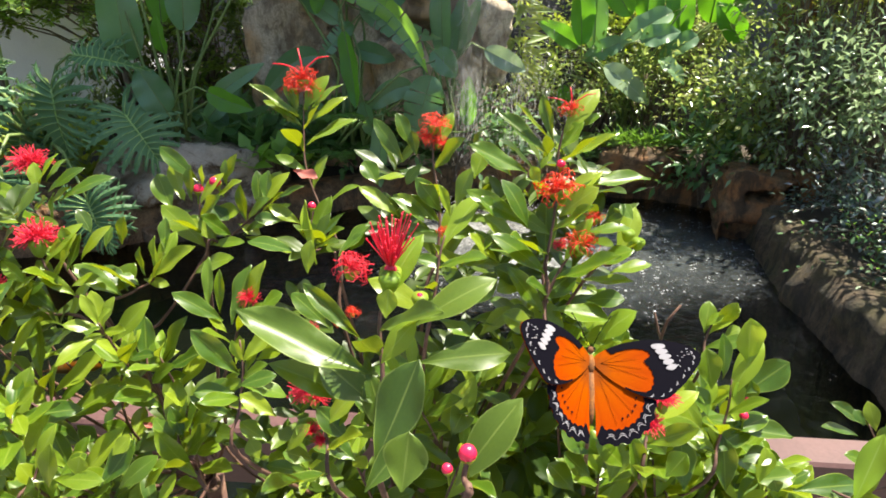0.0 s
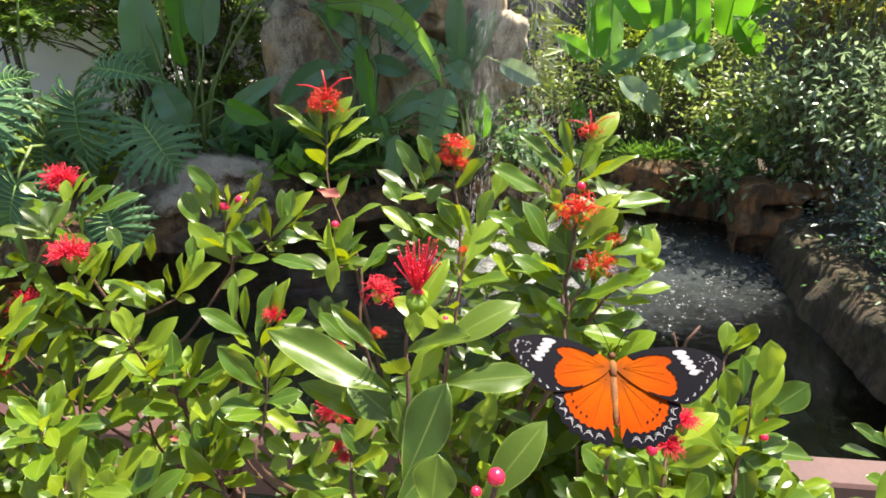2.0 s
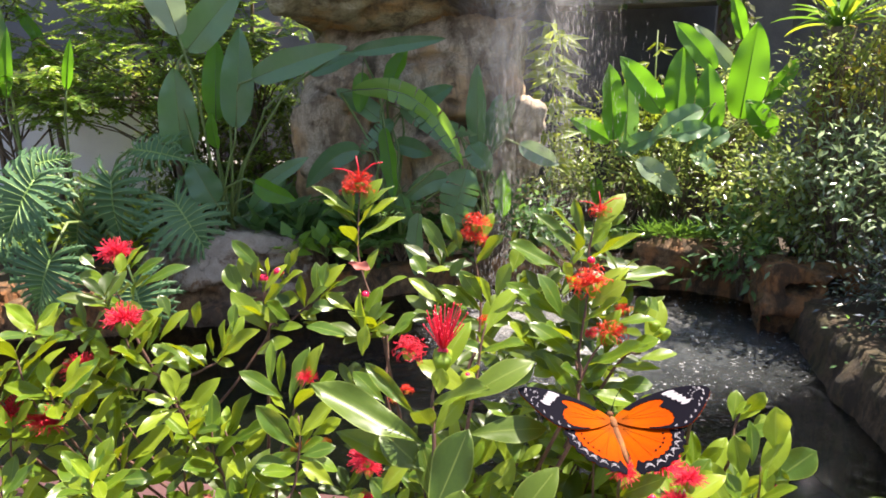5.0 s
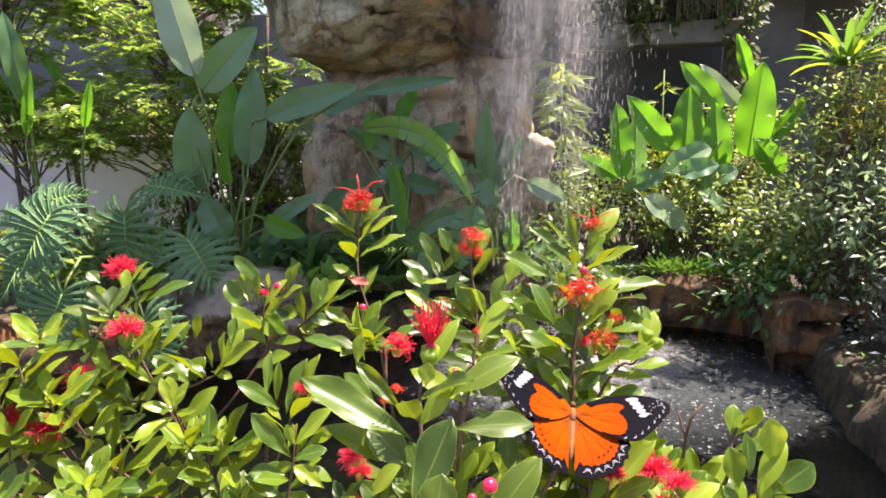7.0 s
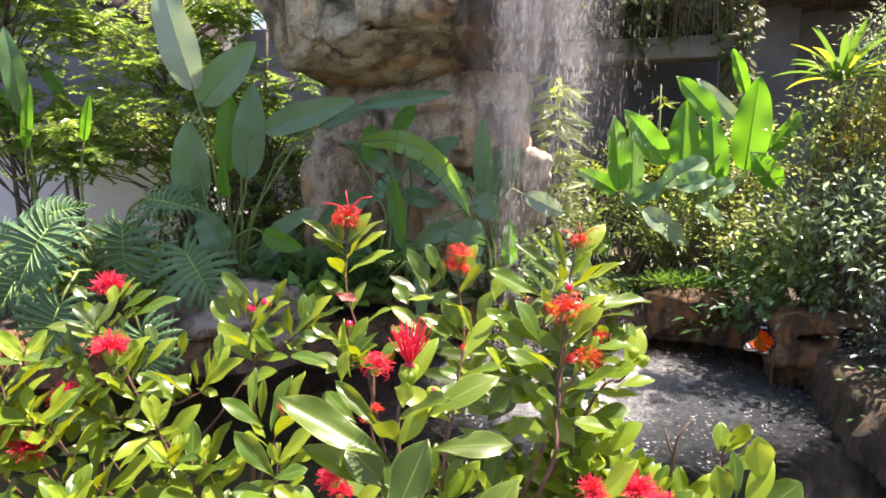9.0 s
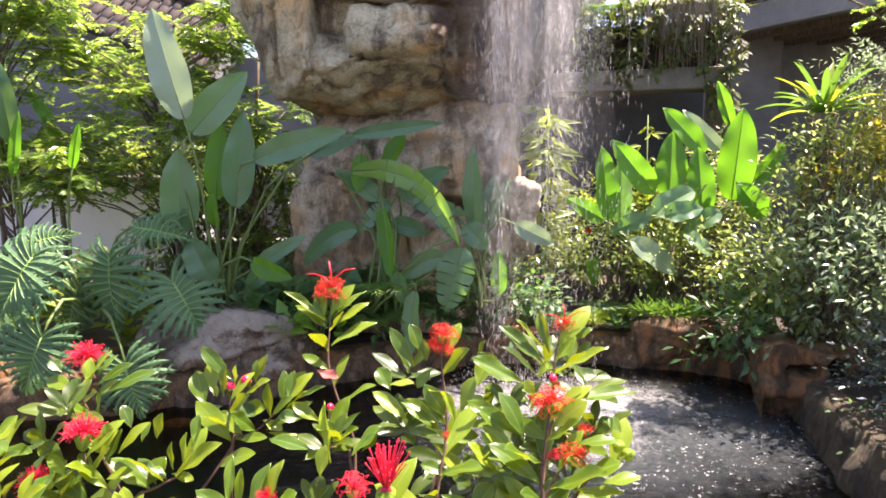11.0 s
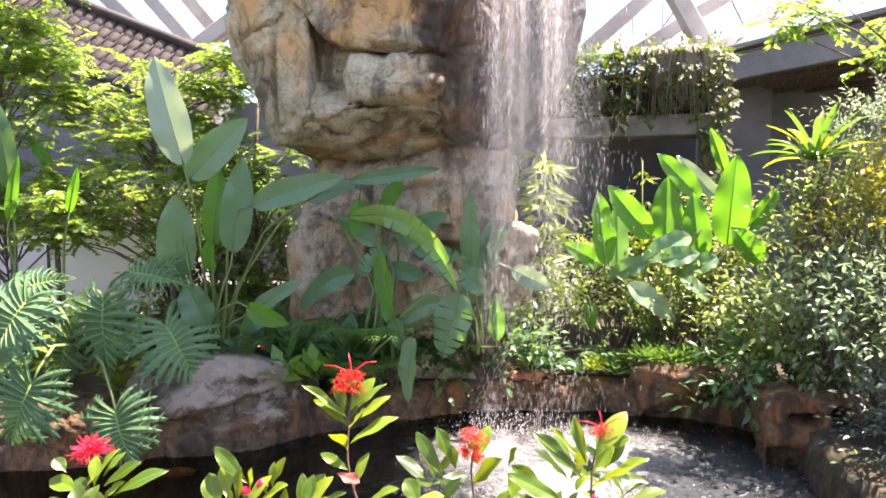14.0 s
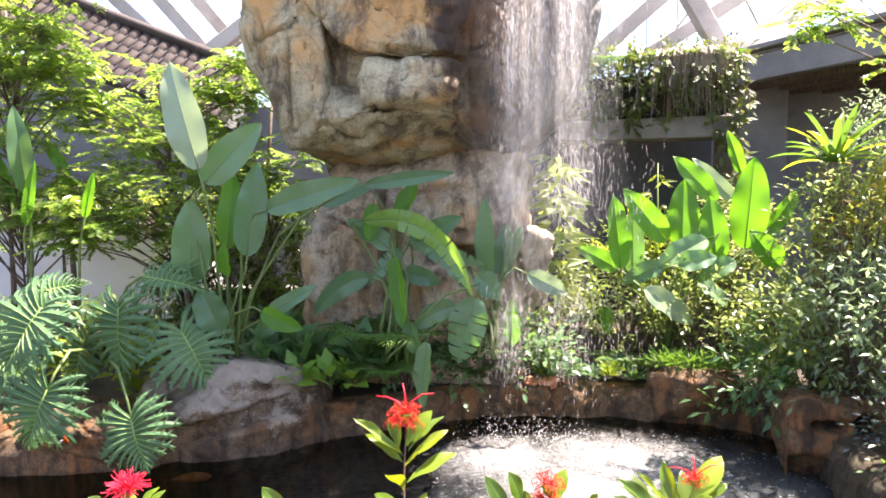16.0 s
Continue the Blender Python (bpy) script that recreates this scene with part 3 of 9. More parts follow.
def chunk(points, seed, cell=0.036, rough=1.0, soft=2, marks=()):
    """An angular block of rock: the hull of a few corners, worn at its edges and pitted."""
    bm = bmesh.new()
    for p in points:
        bm.verts.new(p)
    bmesh.ops.convex_hull(bm, input=bm.verts[:])
    for q in [v for v in bm.verts if not v.link_faces]:
        bm.verts.remove(q)
    bmesh.ops.triangulate(bm, faces=bm.faces[:])
    for _ in range(7):
        long_ = [e for e in bm.edges if e.calc_length() > cell * 1.5]
        if not long_:
            break
        bmesh.ops.subdivide_edges(bm, edges=long_, cuts=1)
        bmesh.ops.triangulate(bm, faces=[f for f in bm.faces if len(f.verts) > 3])
    for _ in range(soft):
        bmesh.ops.smooth_vert(bm, verts=bm.verts[:], factor=0.5, use_axis_x=True, use_axis_y=True, use_axis_z=True)
    bm.normal_update()
    k = Vector((seed * 5.1, seed * 2.7, seed * 1.3))
    moved = []
    for v in bm.verts:
        p = v.co + k
        w = p + Vector((fractal(p * 1.3, 2), fractal(p * 1.3 + Vector((7, 0, 0)), 2), 0)) * 0.12
        crack = max(0.05 - abs(noise.noise(Vector((w.x, w.y, w.z * 1.7)) * 2.3)), 0) * 0.9
        ledge = 0.012 * math.sin(p.z * 11 + 3.0 * noise.noise(p * 0.9)) * max(noise.noise(p * 0.7 + Vector((4, 4, 4))), 0)
        f = 3.0 * noise.noise(Vector((w.x, w.y, w.z * 1.5)) * 1.3) + 0.4 * noise.noise(p * 3.1)
        st = f - math.floor(f)
        step = math.floor(f) + 1 / (1 + math.exp(-(st - 0.5) * 16))
        e = 0.022 * step + 0.035 * blocky(Vector((w.x, w.y, w.z * 1.2)), 0.5) + 0.012 * fractal(p * 1.2, 3) + 0.026 * fractal(p * 4.5, 4) + 0.013 * fractal(p * 14, 4) + ledge - crack
        q = v.co + v.normal * e * rough
        if v.normal.y < -0.2:
            for mx, mz, hw, hh, depth, lean in marks:
                d2 = max(abs((q.x - mx) / hw + 0.3 * noise.noise(p * 3)), abs((q.z - mz - lean * (q.x - mx)) / hh + 0.3 * noise.noise(p * 3.1)))
                if d2 < 2.5:
                    q.y += 1.5 * depth / (1 + math.exp((d2 - 1.0) * 11))
        moved.append(q)
    for v, q in zip(bm.verts, moved):
        v.co = q
    bm.verts.index_update()
    b = Build().add([v.co.copy() for v in bm.verts], [tuple(v.index for v in f.verts) for f in bm.faces])
    bm.free()
    return b


def lump(at, size, seed, n=18, cell=0.036):
    """A smaller angular block from random corners."""
    r = random.Random(seed)
    pts = []
    for _ in range(n):
        w = random_unit(r)
        w = Vector([math.copysign(abs(c) ** 0.5, c) for c in w])
        pts.append((at[0] + w.x * size[0], at[1] + w.y * size[1], at[2] + w.z * size[2]))
    return chunk(pts, seed, cell, 0.9, 2)


def random_unit(r):
    while True:
        v = Vector((r.uniform(-1, 1), r.uniform(-1, 1), r.uniform(-1, 1)))
        if 0.3 < v.length < 1:
            return v.normalized()


# ---- boulders ----
def stone(name, at, size, turn, seed, material, label):
    ob = part(name, lump((0, 0, 0), size, int(seed * 10) + 3, 20, 0.03).mesh(name, material), None, pose(*at, 0, 0, turn))
    return tagged(ob, label, "boulder", "pond edge stones")


stone("boulder", (-3.0, 4.52, -0.22), (0.62, 0.34, 0.26), 4, 4.0, "bank", "brown stone under the split-leaf plant")
stone("boulder", (-4.1, 4.4, -0.25), (0.6, 0.36, 0.24), -6, 5.0, "bank", "brown stone at the pond's edge")
stone("boulder", (1.86, 5.74, -0.17), (0.46, 0.33, 0.30), -20, 6.0, "bank", "reddish brown stone with grass on it")


def shaped_stone(label, points, seed, material, marks=()):
    ob = part("boulder", chunk(points, seed, 0.03, 0.9, 1, marks).mesh("boulder", material))
    return tagged(ob, label, "boulder", "pond edge stones")


shaped_stone("large grey and white weathered boulder at the water's edge",
             [(-2.8, 4.66, -0.5), (-2.3, 4.46, -0.5), (-1.7, 4.64, -0.5), (-1.32, 4.98, -0.5), (-2.74, 4.7, 0.12), (-2.35, 4.52, -0.08), (-1.8, 4.62, -0.02), (-1.42, 4.9, -0.08),
              (-2.6, 4.84, 0.33), (-2.1, 4.74, 0.31), (-1.62, 4.84, 0.27), (-1.44, 5.0, 0.12), (-2.6, 5.4, 0.28), (-1.42, 5.4, 0.14), (-2.75, 5.4, -0.5), (-1.3, 5.4, -0.5)],
             5.0, "boulder", ((-2.0, -0.12, 0.5, 0.07, 0.1, 0.25), (-2.45, 0.05, 0.16, 0.05, 0.07, 0.5), (-1.7, 0.1, 0.12, 0.03, 0.05, -0.2)))
shaped_stone("reddish brown hollowed stone at the pond's corner",
             [(2.2, 4.5, -0.5), (2.13, 4.48, 0.12), (2.2, 4.46, 0.2), (2.3, 4.46, 0.12), (2.55, 4.42, 0.1), (2.9, 4.5, 0.12), (2.95, 4.5, -0.5), (2.5, 4.38, -0.2), (2.2, 4.95, 0.14), (2.9, 5.05, 0.12), (2.3, 4.95, -0.5), (2.9, 5.0, -0.5)],
             7.0, "bank", ((2.42, 0.0, 0.1, 0.035, 0.2, 0.05), (2.68, -0.01, 0.06, 0.06, 0.26, 0.0), (2.3, -0.34, 0.12, 0.1, 0.1, 0.0)))
stone("boulder", (2.56, 3.75, -0.26), (0.26, 0.5, 0.22), 2, 8.0, "pond_wall", "long brown stone on the pond wall")
stone("boulder", (2.5, 2.75, -0.26), (0.26, 0.5, 0.22), -4, 9.0, "pond_wall", "mossy brown stone on the pond wall")


# ---- the rock tower with the fall ----
def rock_tower():
    """A tall mass of angular blocks that leans out over a narrower foot."""
    t = thing("rock_tower", "tall overhanging grey and ochre weathered rock", "rock")
    core = [(-2.12, 5.55, 3.7), (-2.05, 5.5, 2.8), (-1.72, 5.45, 2.15), (-1.3, 5.22, 2.4), (-1.3, 5.22, 3.7), (-0.3, 5.2, 3.7), (-0.3, 5.3, 2.3), (-1.55, 6.3, 1.95), (-0.3, 6.3, 1.95), (-2.0, 6.9, 3.7), (-1.7, 6.9, 1.9), (0.2, 6.9, 3.7), (0.2, 6.9, 1.9)]
    west = [(-2.14, 5.3, 3.7), (-2.1, 5.26, 3.1), (-2.08, 5.32, 2.8), (-1.72, 5.0, 2.72), (-1.56, 4.96, 2.98), (-1.5, 4.98, 3.25), (-1.33, 4.98, 2.95), (-1.8, 5.12, 2.45), (-1.67, 5.22, 2.04), (-1.42, 5.02, 2.14), (-1.36, 4.98, 2.3), (-1.4, 5.3, 2.12), (-1.33, 5.35, 2.6), (-1.66, 5.8, 2.05), (-1.35, 5.4, 3.7), (-1.5, 5.05, 3.7), (-2.1, 5.9, 3.6)]
    brow = [(-1.5, 5.0, 3.24), (-1.18, 4.93, 2.86), (-0.98, 4.92, 2.8), (-0.73, 4.92, 2.75), (-0.34, 4.95, 2.78), (-0.14, 5.04, 3.05), (-0.12, 5.04, 3.7), (-1.45, 5.0, 3.7), (-0.95, 4.95, 3.4), (-1.3, 5.35, 3.7), (0.0, 5.35, 3.7), (-0.1, 5.35, 2.75), (-1.2, 5.35, 2.9)]
    boss = [(-1.0, 4.95, 2.74), (-0.96, 4.88, 2.42), (-0.73, 4.94, 2.68), (-0.4, 4.93, 2.66), (-0.32, 4.9, 2.44), (-0.62, 4.8, 2.4), (-0.8, 4.95, 2.34), (-0.4, 5.0, 2.36), (-1.04, 5.1, 2.36), (-0.95, 5.3, 2.75), (-0.1, 5.3, 2.75), (-0.12, 5.45, 2.3), (-1.0, 5.45, 2.3)]
    ledge = [(-1.46, 5.2, 2.54), (-0.95, 5.2, 2.58), (-0.9, 4.97, 2.36), (-1.1, 4.93, 2.26), (-1.4, 4.97, 2.27), (-1.4, 5.5, 2.14), (-0.9, 5.5, 2.16)]
    belly = [(-1.6, 5.3, 2.08), (-1.4, 5.07, 2.18), (-1.1, 5.0, 2.28), (-0.76, 5.02, 2.34), (-0.34, 5.04, 2.36), (-0.16, 5.3, 2.32), (-1.5, 6.1, 1.98), (-0.25, 6.1, 1.98), (-1.0, 5.7, 2.5)]
    east = [(-0.26, 5.14, 3.7), (-0.24, 5.24, 2.3), (0.0, 5.12, 3.4), (0.1, 5.14, 2.9), (0.06, 5.34, 2.12), (0.5, 5.36, 3.7), (0.96, 5.55, 3.7), (0.97, 5.55, 3.04), (0.88, 5.62, 2.82), (0.72, 5.75, 2.4), (0.4, 5.75, 2.1), (-0.3, 6.0, 2.0), (0.2, 6.9, 1.9), (0.9, 6.9, 2.6), (0.96, 6.9, 3.7), (-0.3, 6.9, 3.7)]
    hollows = [(-1.62, 2.6, 0.015, 0.4, 0.05, 0.3), (-1.75, 2.98, 0.25, 0.012, 0.05, 0.35), (-0.9, 3.2, 0.5, 0.02, 0.05, 0.12)]
    slots = [(-0.66, 2.78, 0.16, 0.03, 0.12, -0.08)]
    cracks = [(-0.2, 1.12, 0.36, 0.06, 0.24, 0.02), (-0.95, 1.3, 0.03, 0.5, 0.12, 0.3), (-0.5, 1.7, 0.3, 0.03, 0.08, 0.1), (0.2, 0.8, 0.03, 0.4, 0.1, 0.2), (-1.4, 1.2, 0.25, 0.02, 0.06, 0.15), (-1.42, 0.95, 0.3, 0.016, 0.05, -0.2), (-1.35, 0.78, 0.28, 0.014, 0.05, 0.12), (-1.3, 1.4, 0.22, 0.014, 0.05, -0.25), (-1.45, 1.08, 0.2, 0.012, 0.04, 0.3), (-0.45, 1.35, 0.4, 0.014, 0.05, -0.12)]
    foot = [(-1.5, 6.05, 2.0), (-1.62, 5.85, 1.6), (-1.66, 5.7, 1.4), (-1.7, 5.6, 1.08), (-1.66, 5.62, 0.33), (-1.25, 5.52, 1.45), (-1.1, 6.0, 2.05), (-0.6, 5.55, 1.5), (-0.1, 5.85, 2.1), (0.0, 5.66, 1.28), (0.35, 5.9, 2.1), (0.3, 5.75, 1.5), (0.36, 5.75, 1.0), (0.36, 5.95, -0.5), (-0.6, 5.5, 0.8), (-0.7, 5.9, -0.5), (-1.55, 5.95, -0.5), (-1.6, 6.9, -0.5), (0.5, 6.9, -0.5), (-1.4, 6.9, 1.8), (0.5, 6.9, 1.9)]
    knob = [(0.3, 5.5, 1.2), (0.42, 5.46, 1.36), (0.56, 5.52, 1.3), (0.58, 5.55, 1.05), (0.46, 5.48, 0.95), (0.32, 5.52, 1.0), (0.3, 5.9, 1.3), (0.6, 5.9, 1.2), (0.35, 5.9, 0.6), (0.55, 5.8, 0.6)]
    for pts, seed, marks in ((core, 1.0, ()), (west, 2.0, hollows), (brow, 3.0, slots), (boss, 4.0, ()), (ledge, 5.0, ()), (belly, 6.0, ()), (east, 7.0, ()), (foot, 8.0, cracks), (knob, 9.0, ())):
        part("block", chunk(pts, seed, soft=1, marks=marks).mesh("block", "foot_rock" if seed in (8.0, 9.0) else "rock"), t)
    blocks = [((-1.42, 5.56, 1.05), (0.27, 0.22, 0.4), 18), ((-0.25, 5.56, 0.82), (0.42, 0.2, 0.22), 20), ((-0.8, 5.75, 0.5), (0.5, 0.22, 0.3), 24), ((0.8, 5.72, 3.25), (0.16, 0.2, 0.34), 25), ((-1.95, 5.5, 3.3), (0.2, 0.24, 0.3), 26)]
    for at, size, seed in blocks:
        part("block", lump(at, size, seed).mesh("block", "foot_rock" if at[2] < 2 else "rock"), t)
    return t


rock_tower()

# ---- buildings and the glass roof's frame ----
def wall_block(name, a, b, material, label, m=None, bevel=0.015):
    ob = part(name, Build().box(a, b, None, bevel).mesh(name, material, False), None, m)
    return tagged(ob, label, "wall", kind="structure")


wall_block("wall_west", (-9.5, 7.6, -0.95), (-3.7, 7.9, 1.28), "plaster", "pale grey painted garden wall", pose(0, 0, 0, 0, 0, -1.5))
cap = wall_block("wall_cap", (-9.5, 7.5, 1.285), (-3.7, 7.98, 1.36), "concrete", "weathered concrete coping on the garden wall", pose(0, 0, 0, 0, 0, -1.5))
wall_block("low_kerb", (-3.65, 7.35, -0.95), (-1.9, 7.75, 0.56), "concrete", "low pale stone kerb behind the trees")
wall_block("wall_far", (-14, 13.2, -0.95), (14, 13.5, 3.0), "concrete", "concrete wall at the far side of the house")
wall_block("wall_left", (-10.2, -8, -0.95), (-9.9, 13.2, 3.0), "concrete", "concrete wall at the side of the house")
wall_block("wall_right", (9.9, -8, -0.95), (10.2, 13.2, 3.0), "concrete", "concrete wall at the side of the house")
wall_block("wall_near", (-14, -8.3, -0.95), (14, -8.0, 3.0), "concrete", "concrete wall behind the viewing deck")

# pipe end in the garden wall
pipe = Build().tube([(-5.06, 7.84, 1.13), (-5.06, 7.60, 1.13)], 0.062, 16)
pipe_ob = thing("drain_pipe", "white plastic pipe end set in the garden wall", "pipe")
part("pipe", pipe.mesh("pipe", "plaster"), pipe_ob)
# the pipe is closed here; a dark disc paints the shade inside it
part("pipe_mouth", Build().tube([(-5.06, 7.605, 1.13), (-5.06, 7.595, 1.13)], 0.045, 16).mesh("pipe_mouth", "dark"), pipe_ob, label="dark disc standing in for the shaded hollow")


def tiled_roof():
    """A dark tiled roof's eave that falls towards the rock."""
    roof = thing("tiled_roof", "dark brown tiled roof edge behind the tree", "roof")
    a, b = Vector((-9.6, 9.0, 5.92)), Vector((-3.3, 9.0, 3.46))
    along = (b - a).normalized()
    part("ridge", Build().tube([a + Vector((0, -0.02, 0.06)), b + Vector((0, -0.02, 0.06))], 0.085, 10).mesh("ridge", "tile"), roof)
    t = Build()
    for i in range(10):
        ang = math.pi * i / 9
        t.v += [(0.075 * math.cos(ang), 0, 0.05 * math.sin(ang)), (0.066 * math.cos(ang), -0.30, 0.05 * math.sin(ang) - 0.012)]
    t.f = [(2 * i, 2 * i + 1, 2 * i + 3, 2 * i + 2) for i in range(9)]
    t.v += [(p[0] * 0.86, p[1], p[2] * 0.8 - 0.003) for p in t.v]
    t.f += [(i + 20, j + 20, k + 20, l + 20) for i, l, k, j in t.f[:9]] + [(2 * i + 1, 2 * i + 21, 2 * i + 23, 2 * i + 3) for i in range(9)]
    tile = t.mesh("tile", "tile")
    slope = Vector((0, -0.72, -0.69)).normalized()
    rows, cols = 5, 42
    rest = []
    for r in range(rows):
        for c in range(cols):
            p = a + along * (0.08 + 0.158 * c) + slope * (0.05 + 0.24 * r)
            x = along
            y = -slope
            z = x.cross(y)
            m = Matrix((x, y, z)).transposed().to_4x4()
            place = Matrix.Translation(p) @ m @ pose(0, 0, 0, float(rng.normal(0, 1.2)), float(rng.normal(0, 1.5)), float(rng.normal(0, 1)))
            if c >= 2:
                part("tile", tile, roof, place)
            else:
                rest.append(place)
    part("outer_tiles", scattered("outer_tiles", t.v, t.f, mats_of(rest), "tile"), roof, kind="stuff")
    und = Build()
    c0, c1 = a + slope * 1.28, b + slope * 1.28
    und.add([a, b, c1, c0] + [p + Vector((0, 0.06, -0.06)) for p in (a, b, c1, c0)], [(0, 1, 2, 3), (7, 6, 5, 4), (0, 3, 7, 4), (1, 5, 6, 2), (3, 2, 6, 7), (0, 4, 5, 1)])
    part("roof_deck", und.mesh("roof_deck", "dark", False), roof)
    return roof


tiled_roof()
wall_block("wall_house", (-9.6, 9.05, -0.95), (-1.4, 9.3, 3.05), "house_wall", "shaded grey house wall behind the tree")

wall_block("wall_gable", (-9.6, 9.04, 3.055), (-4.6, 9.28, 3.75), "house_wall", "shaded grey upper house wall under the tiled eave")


def right_building():
    b = thing("garden_building", "concrete building with a deep beamed eave", "building")
    # the eave runs towards the viewer from the far corner
    a, e = Vector((3.35, 9.2, 3.42)), Vector((5.6, 5.6, 3.42))
    d = (e - a).normalized()
    n = Vector((d.y, -d.x, 0)) * -1
    if n.x < 0:
        n = -n
    part("fascia", Build().beam(a, e, 0.16, 0.34, 0.012).mesh("fascia", "concrete", False), b)
    part("gutter", Build().beam(a + Vector((-0.05, -0.03, 0.25)), e + Vector((-0.05, -0.03, 0.25)), 0.24, 0.07, 0.01).mesh("gutter", "concrete", False), b)
    for k in range(9):
        o = n * (0.4 + 0.42 * k) + Vector((0, 0, -0.06))
        part("beam", Build().beam(a + o, e + o, 0.13, 0.26, 0.01).mesh("beam", "bark", False), b)
    part("soffit", Build().add([a + Vector((0, 0, 0.2)), e + Vector((0, 0, 0.2)), e + n * 4 + Vector((0, 0, 0.2)), a + n * 4 + Vector((0, 0, 0.2)), a + Vector((0, 0, 0.26)), e + Vector((0, 0, 0.26)), e + n * 4 + Vector((0, 0, 0.26)), a + n * 4 + Vector((0, 0, 0.26))],
         [(3, 2, 1, 0), (4, 5, 6, 7), (0, 1, 5, 4), (2, 3, 7, 6), (1, 2, 6, 5), (3, 0, 4, 7)]).mesh("soffit", "plaster", False), b)
    part("pier", Build().box((3.2, 9.25, -0.95), (4.35, 9.7, 3.3), None, 0.02).mesh("pier", "concrete", False), b)
    part("back_wall", Build().box((4.35, 9.6, -0.95), (9.8, 9.8, 3.4), None, 0.02).mesh("back_wall", "concrete", False), b, label="dark shaded back wall")
    return b


right_building()


def hanging_planter():
    b = thing("wall_planter", "concrete planter balcony over a dark opening", "planter")
    part("trough", Build().beam((1.0, 8.46, 2.54), (3.1, 7.95, 2.54), 0.5, 0.26, 0.015).mesh("trough", "concrete", False), b)
    part("root_mat", Build().beam((1.05, 8.49, 2.95), (3.05, 8.0, 2.95), 0.34, 0.56, 0.05).mesh("root_mat", "soil", False), b, label="dark mat of roots and soil")
    part("post", Build().beam((3.02, 7.98, -0.95), (3.02, 7.98, 2.41), 0.26, 0.26, 0.015).mesh("post", "bark", False), b)
    # solid dark box in place of the opening; its shade is the colour
    part("opening_panel", Build().box((0.4, 8.75, -0.95), (3.1, 8.9, 2.8), None, 0.01).mesh("opening_panel", "dark", False), b, label="dark panel standing in for the shaded opening")
    for k in range(9):
        z = 0.55 + 0.05 * k
        part("slat", Build().beam((0.95, 8.66, z), (2.2, 8.66, z), 0.03, 0.014, 0.002).mesh("slat", "concrete", False), b)
    return b


hanging_planter()


def roof_frame():
    """Steel frame of the glass house, open to the sky between the bars."""
    f = thing("roof_frame", "pale steel frame of the glass roof", "roof frame")
    def bar(name, a, b, w, h):
        part(name, Build().beam(a, b, w, h, 0.012).mesh(name, "steel", False), f)
    bar("rafter", (-8.4, 10.5, 7.03), (-5.46, 10.5, 4.31), 0.13, 0.2)
    bar("rafter", (-8.07, 10.5, 7.95), (-4.54, 10.5, 3.98), 0.14, 0.22)
    bar("rafter", (-6.76, 10.8, 7.22), (-4.35, 10.8, 4.4), 0.14, 0.22)
    bar("rafter", (-5.4, 11.0, 7.4), (-3.6, 11.0, 4.6), 0.14, 0.22)
    bar("ring_beam", (-4.83, 10.4, 4.09), (-2.58, 10.4, 5.68), 0.16, 0.24)
    bar("ring_beam", (-9.9, 10.7, 5.4), (-4.83, 10.4, 4.09), 0.16, 0.24)
    bar("mast", (2.32, 9.4, 5.71), (3.67, 9.4, 3.43), 0.22, 0.24)
    bar("rafter", (1.61, 10.6, 3.9), (4.74, 10.6, 6.62), 0.16, 0.24)
    bar("rafter", (2.48, 10.8, 3.97), (7.15, 10.8, 6.85), 0.16, 0.22)
    bar("rafter", (3.68, 10.2, 3.88), (7.99, 10.2, 6.36), 0.2, 0.26)
    bar("glazing_bar", (4.23, 11.2, 4.28), (7.83, 11.2, 7.07), 0.03, 0.04)
    bar("glazing_bar", (4.6, 11.2, 4.1), (8.4, 11.2, 6.8), 0.03, 0.04)
    bar("glazing_bar", (4.11, 11.0, 5.64), (4.9, 11.0, 4.12), 0.03, 0.04)
    bar("glazing_bar", (5.2, 11.0, 6.1), (6.0, 11.0, 4.6), 0.03, 0.04)
    bar("glazing_bar", (3.11, 11.0, 4.39), (4.62, 11.0, 6.48), 0.03, 0.04)
    for x in (1.65, 2.15, 2.55):
        bar("hanger", (x, 8.6, 3.3), (x, 8.6, 6.4), 0.014, 0.014)
    return f


roof_frame()

# ---- rail ----
def rail():
    r = thing("railing", "reddish brown painted steel railing round the pond", "railing")
    a, b = Vector((-1.9, 0.80, 0.885)), Vector((2.1, 0.455, 0.885))
    part("top_rail", Build().beam(a, b, 0.052, 0.09, 0.004).mesh("top_rail", "rail", False), r)
    part("mid_rail", Build().beam(a + Vector((0, 0, -0.42)), b + Vector((0, 0, -0.42)), 0.04, 0.04, 0.003).mesh("mid_rail", "rail", False), r)
    for k in range(5):
        p = a.lerp(b, 0.05 + 0.225 * k)
        part("post", Build().box((p.x - 0.025, p.y - 0.025, 0.0), (p.x + 0.025, p.y + 0.025, 0.84), None, 0.003).mesh("post", "rail", False), r)
    return r


rail()
for k in range(4):
    ob = part("coral_stone", lump((0, 0, 0), (0.07 + 0.012 * (k % 2), 0.05, 0.045), 60 + k, 14, 0.02).mesh("coral_stone", "terracotta"), None, pose(0.42 + 0.11 * k, 5.82, -0.10, 0, 0, 30 * k))
    tagged(ob, "small orange-brown stone on the bank's edge", "stone", "bank stones")

# ---- plants round the pond ----
prng = random.Random(33)
SMALL = [(0, 0, 0), (0, 0.5, -0.03), (0, 1, -0.1), (-0.24, 0.45, 0.06), (0.24, 0.45, 0.06)]
SMALL_F = [(0, 1, 3), (1, 2, 3), (0, 4, 1), (1, 4, 2)]


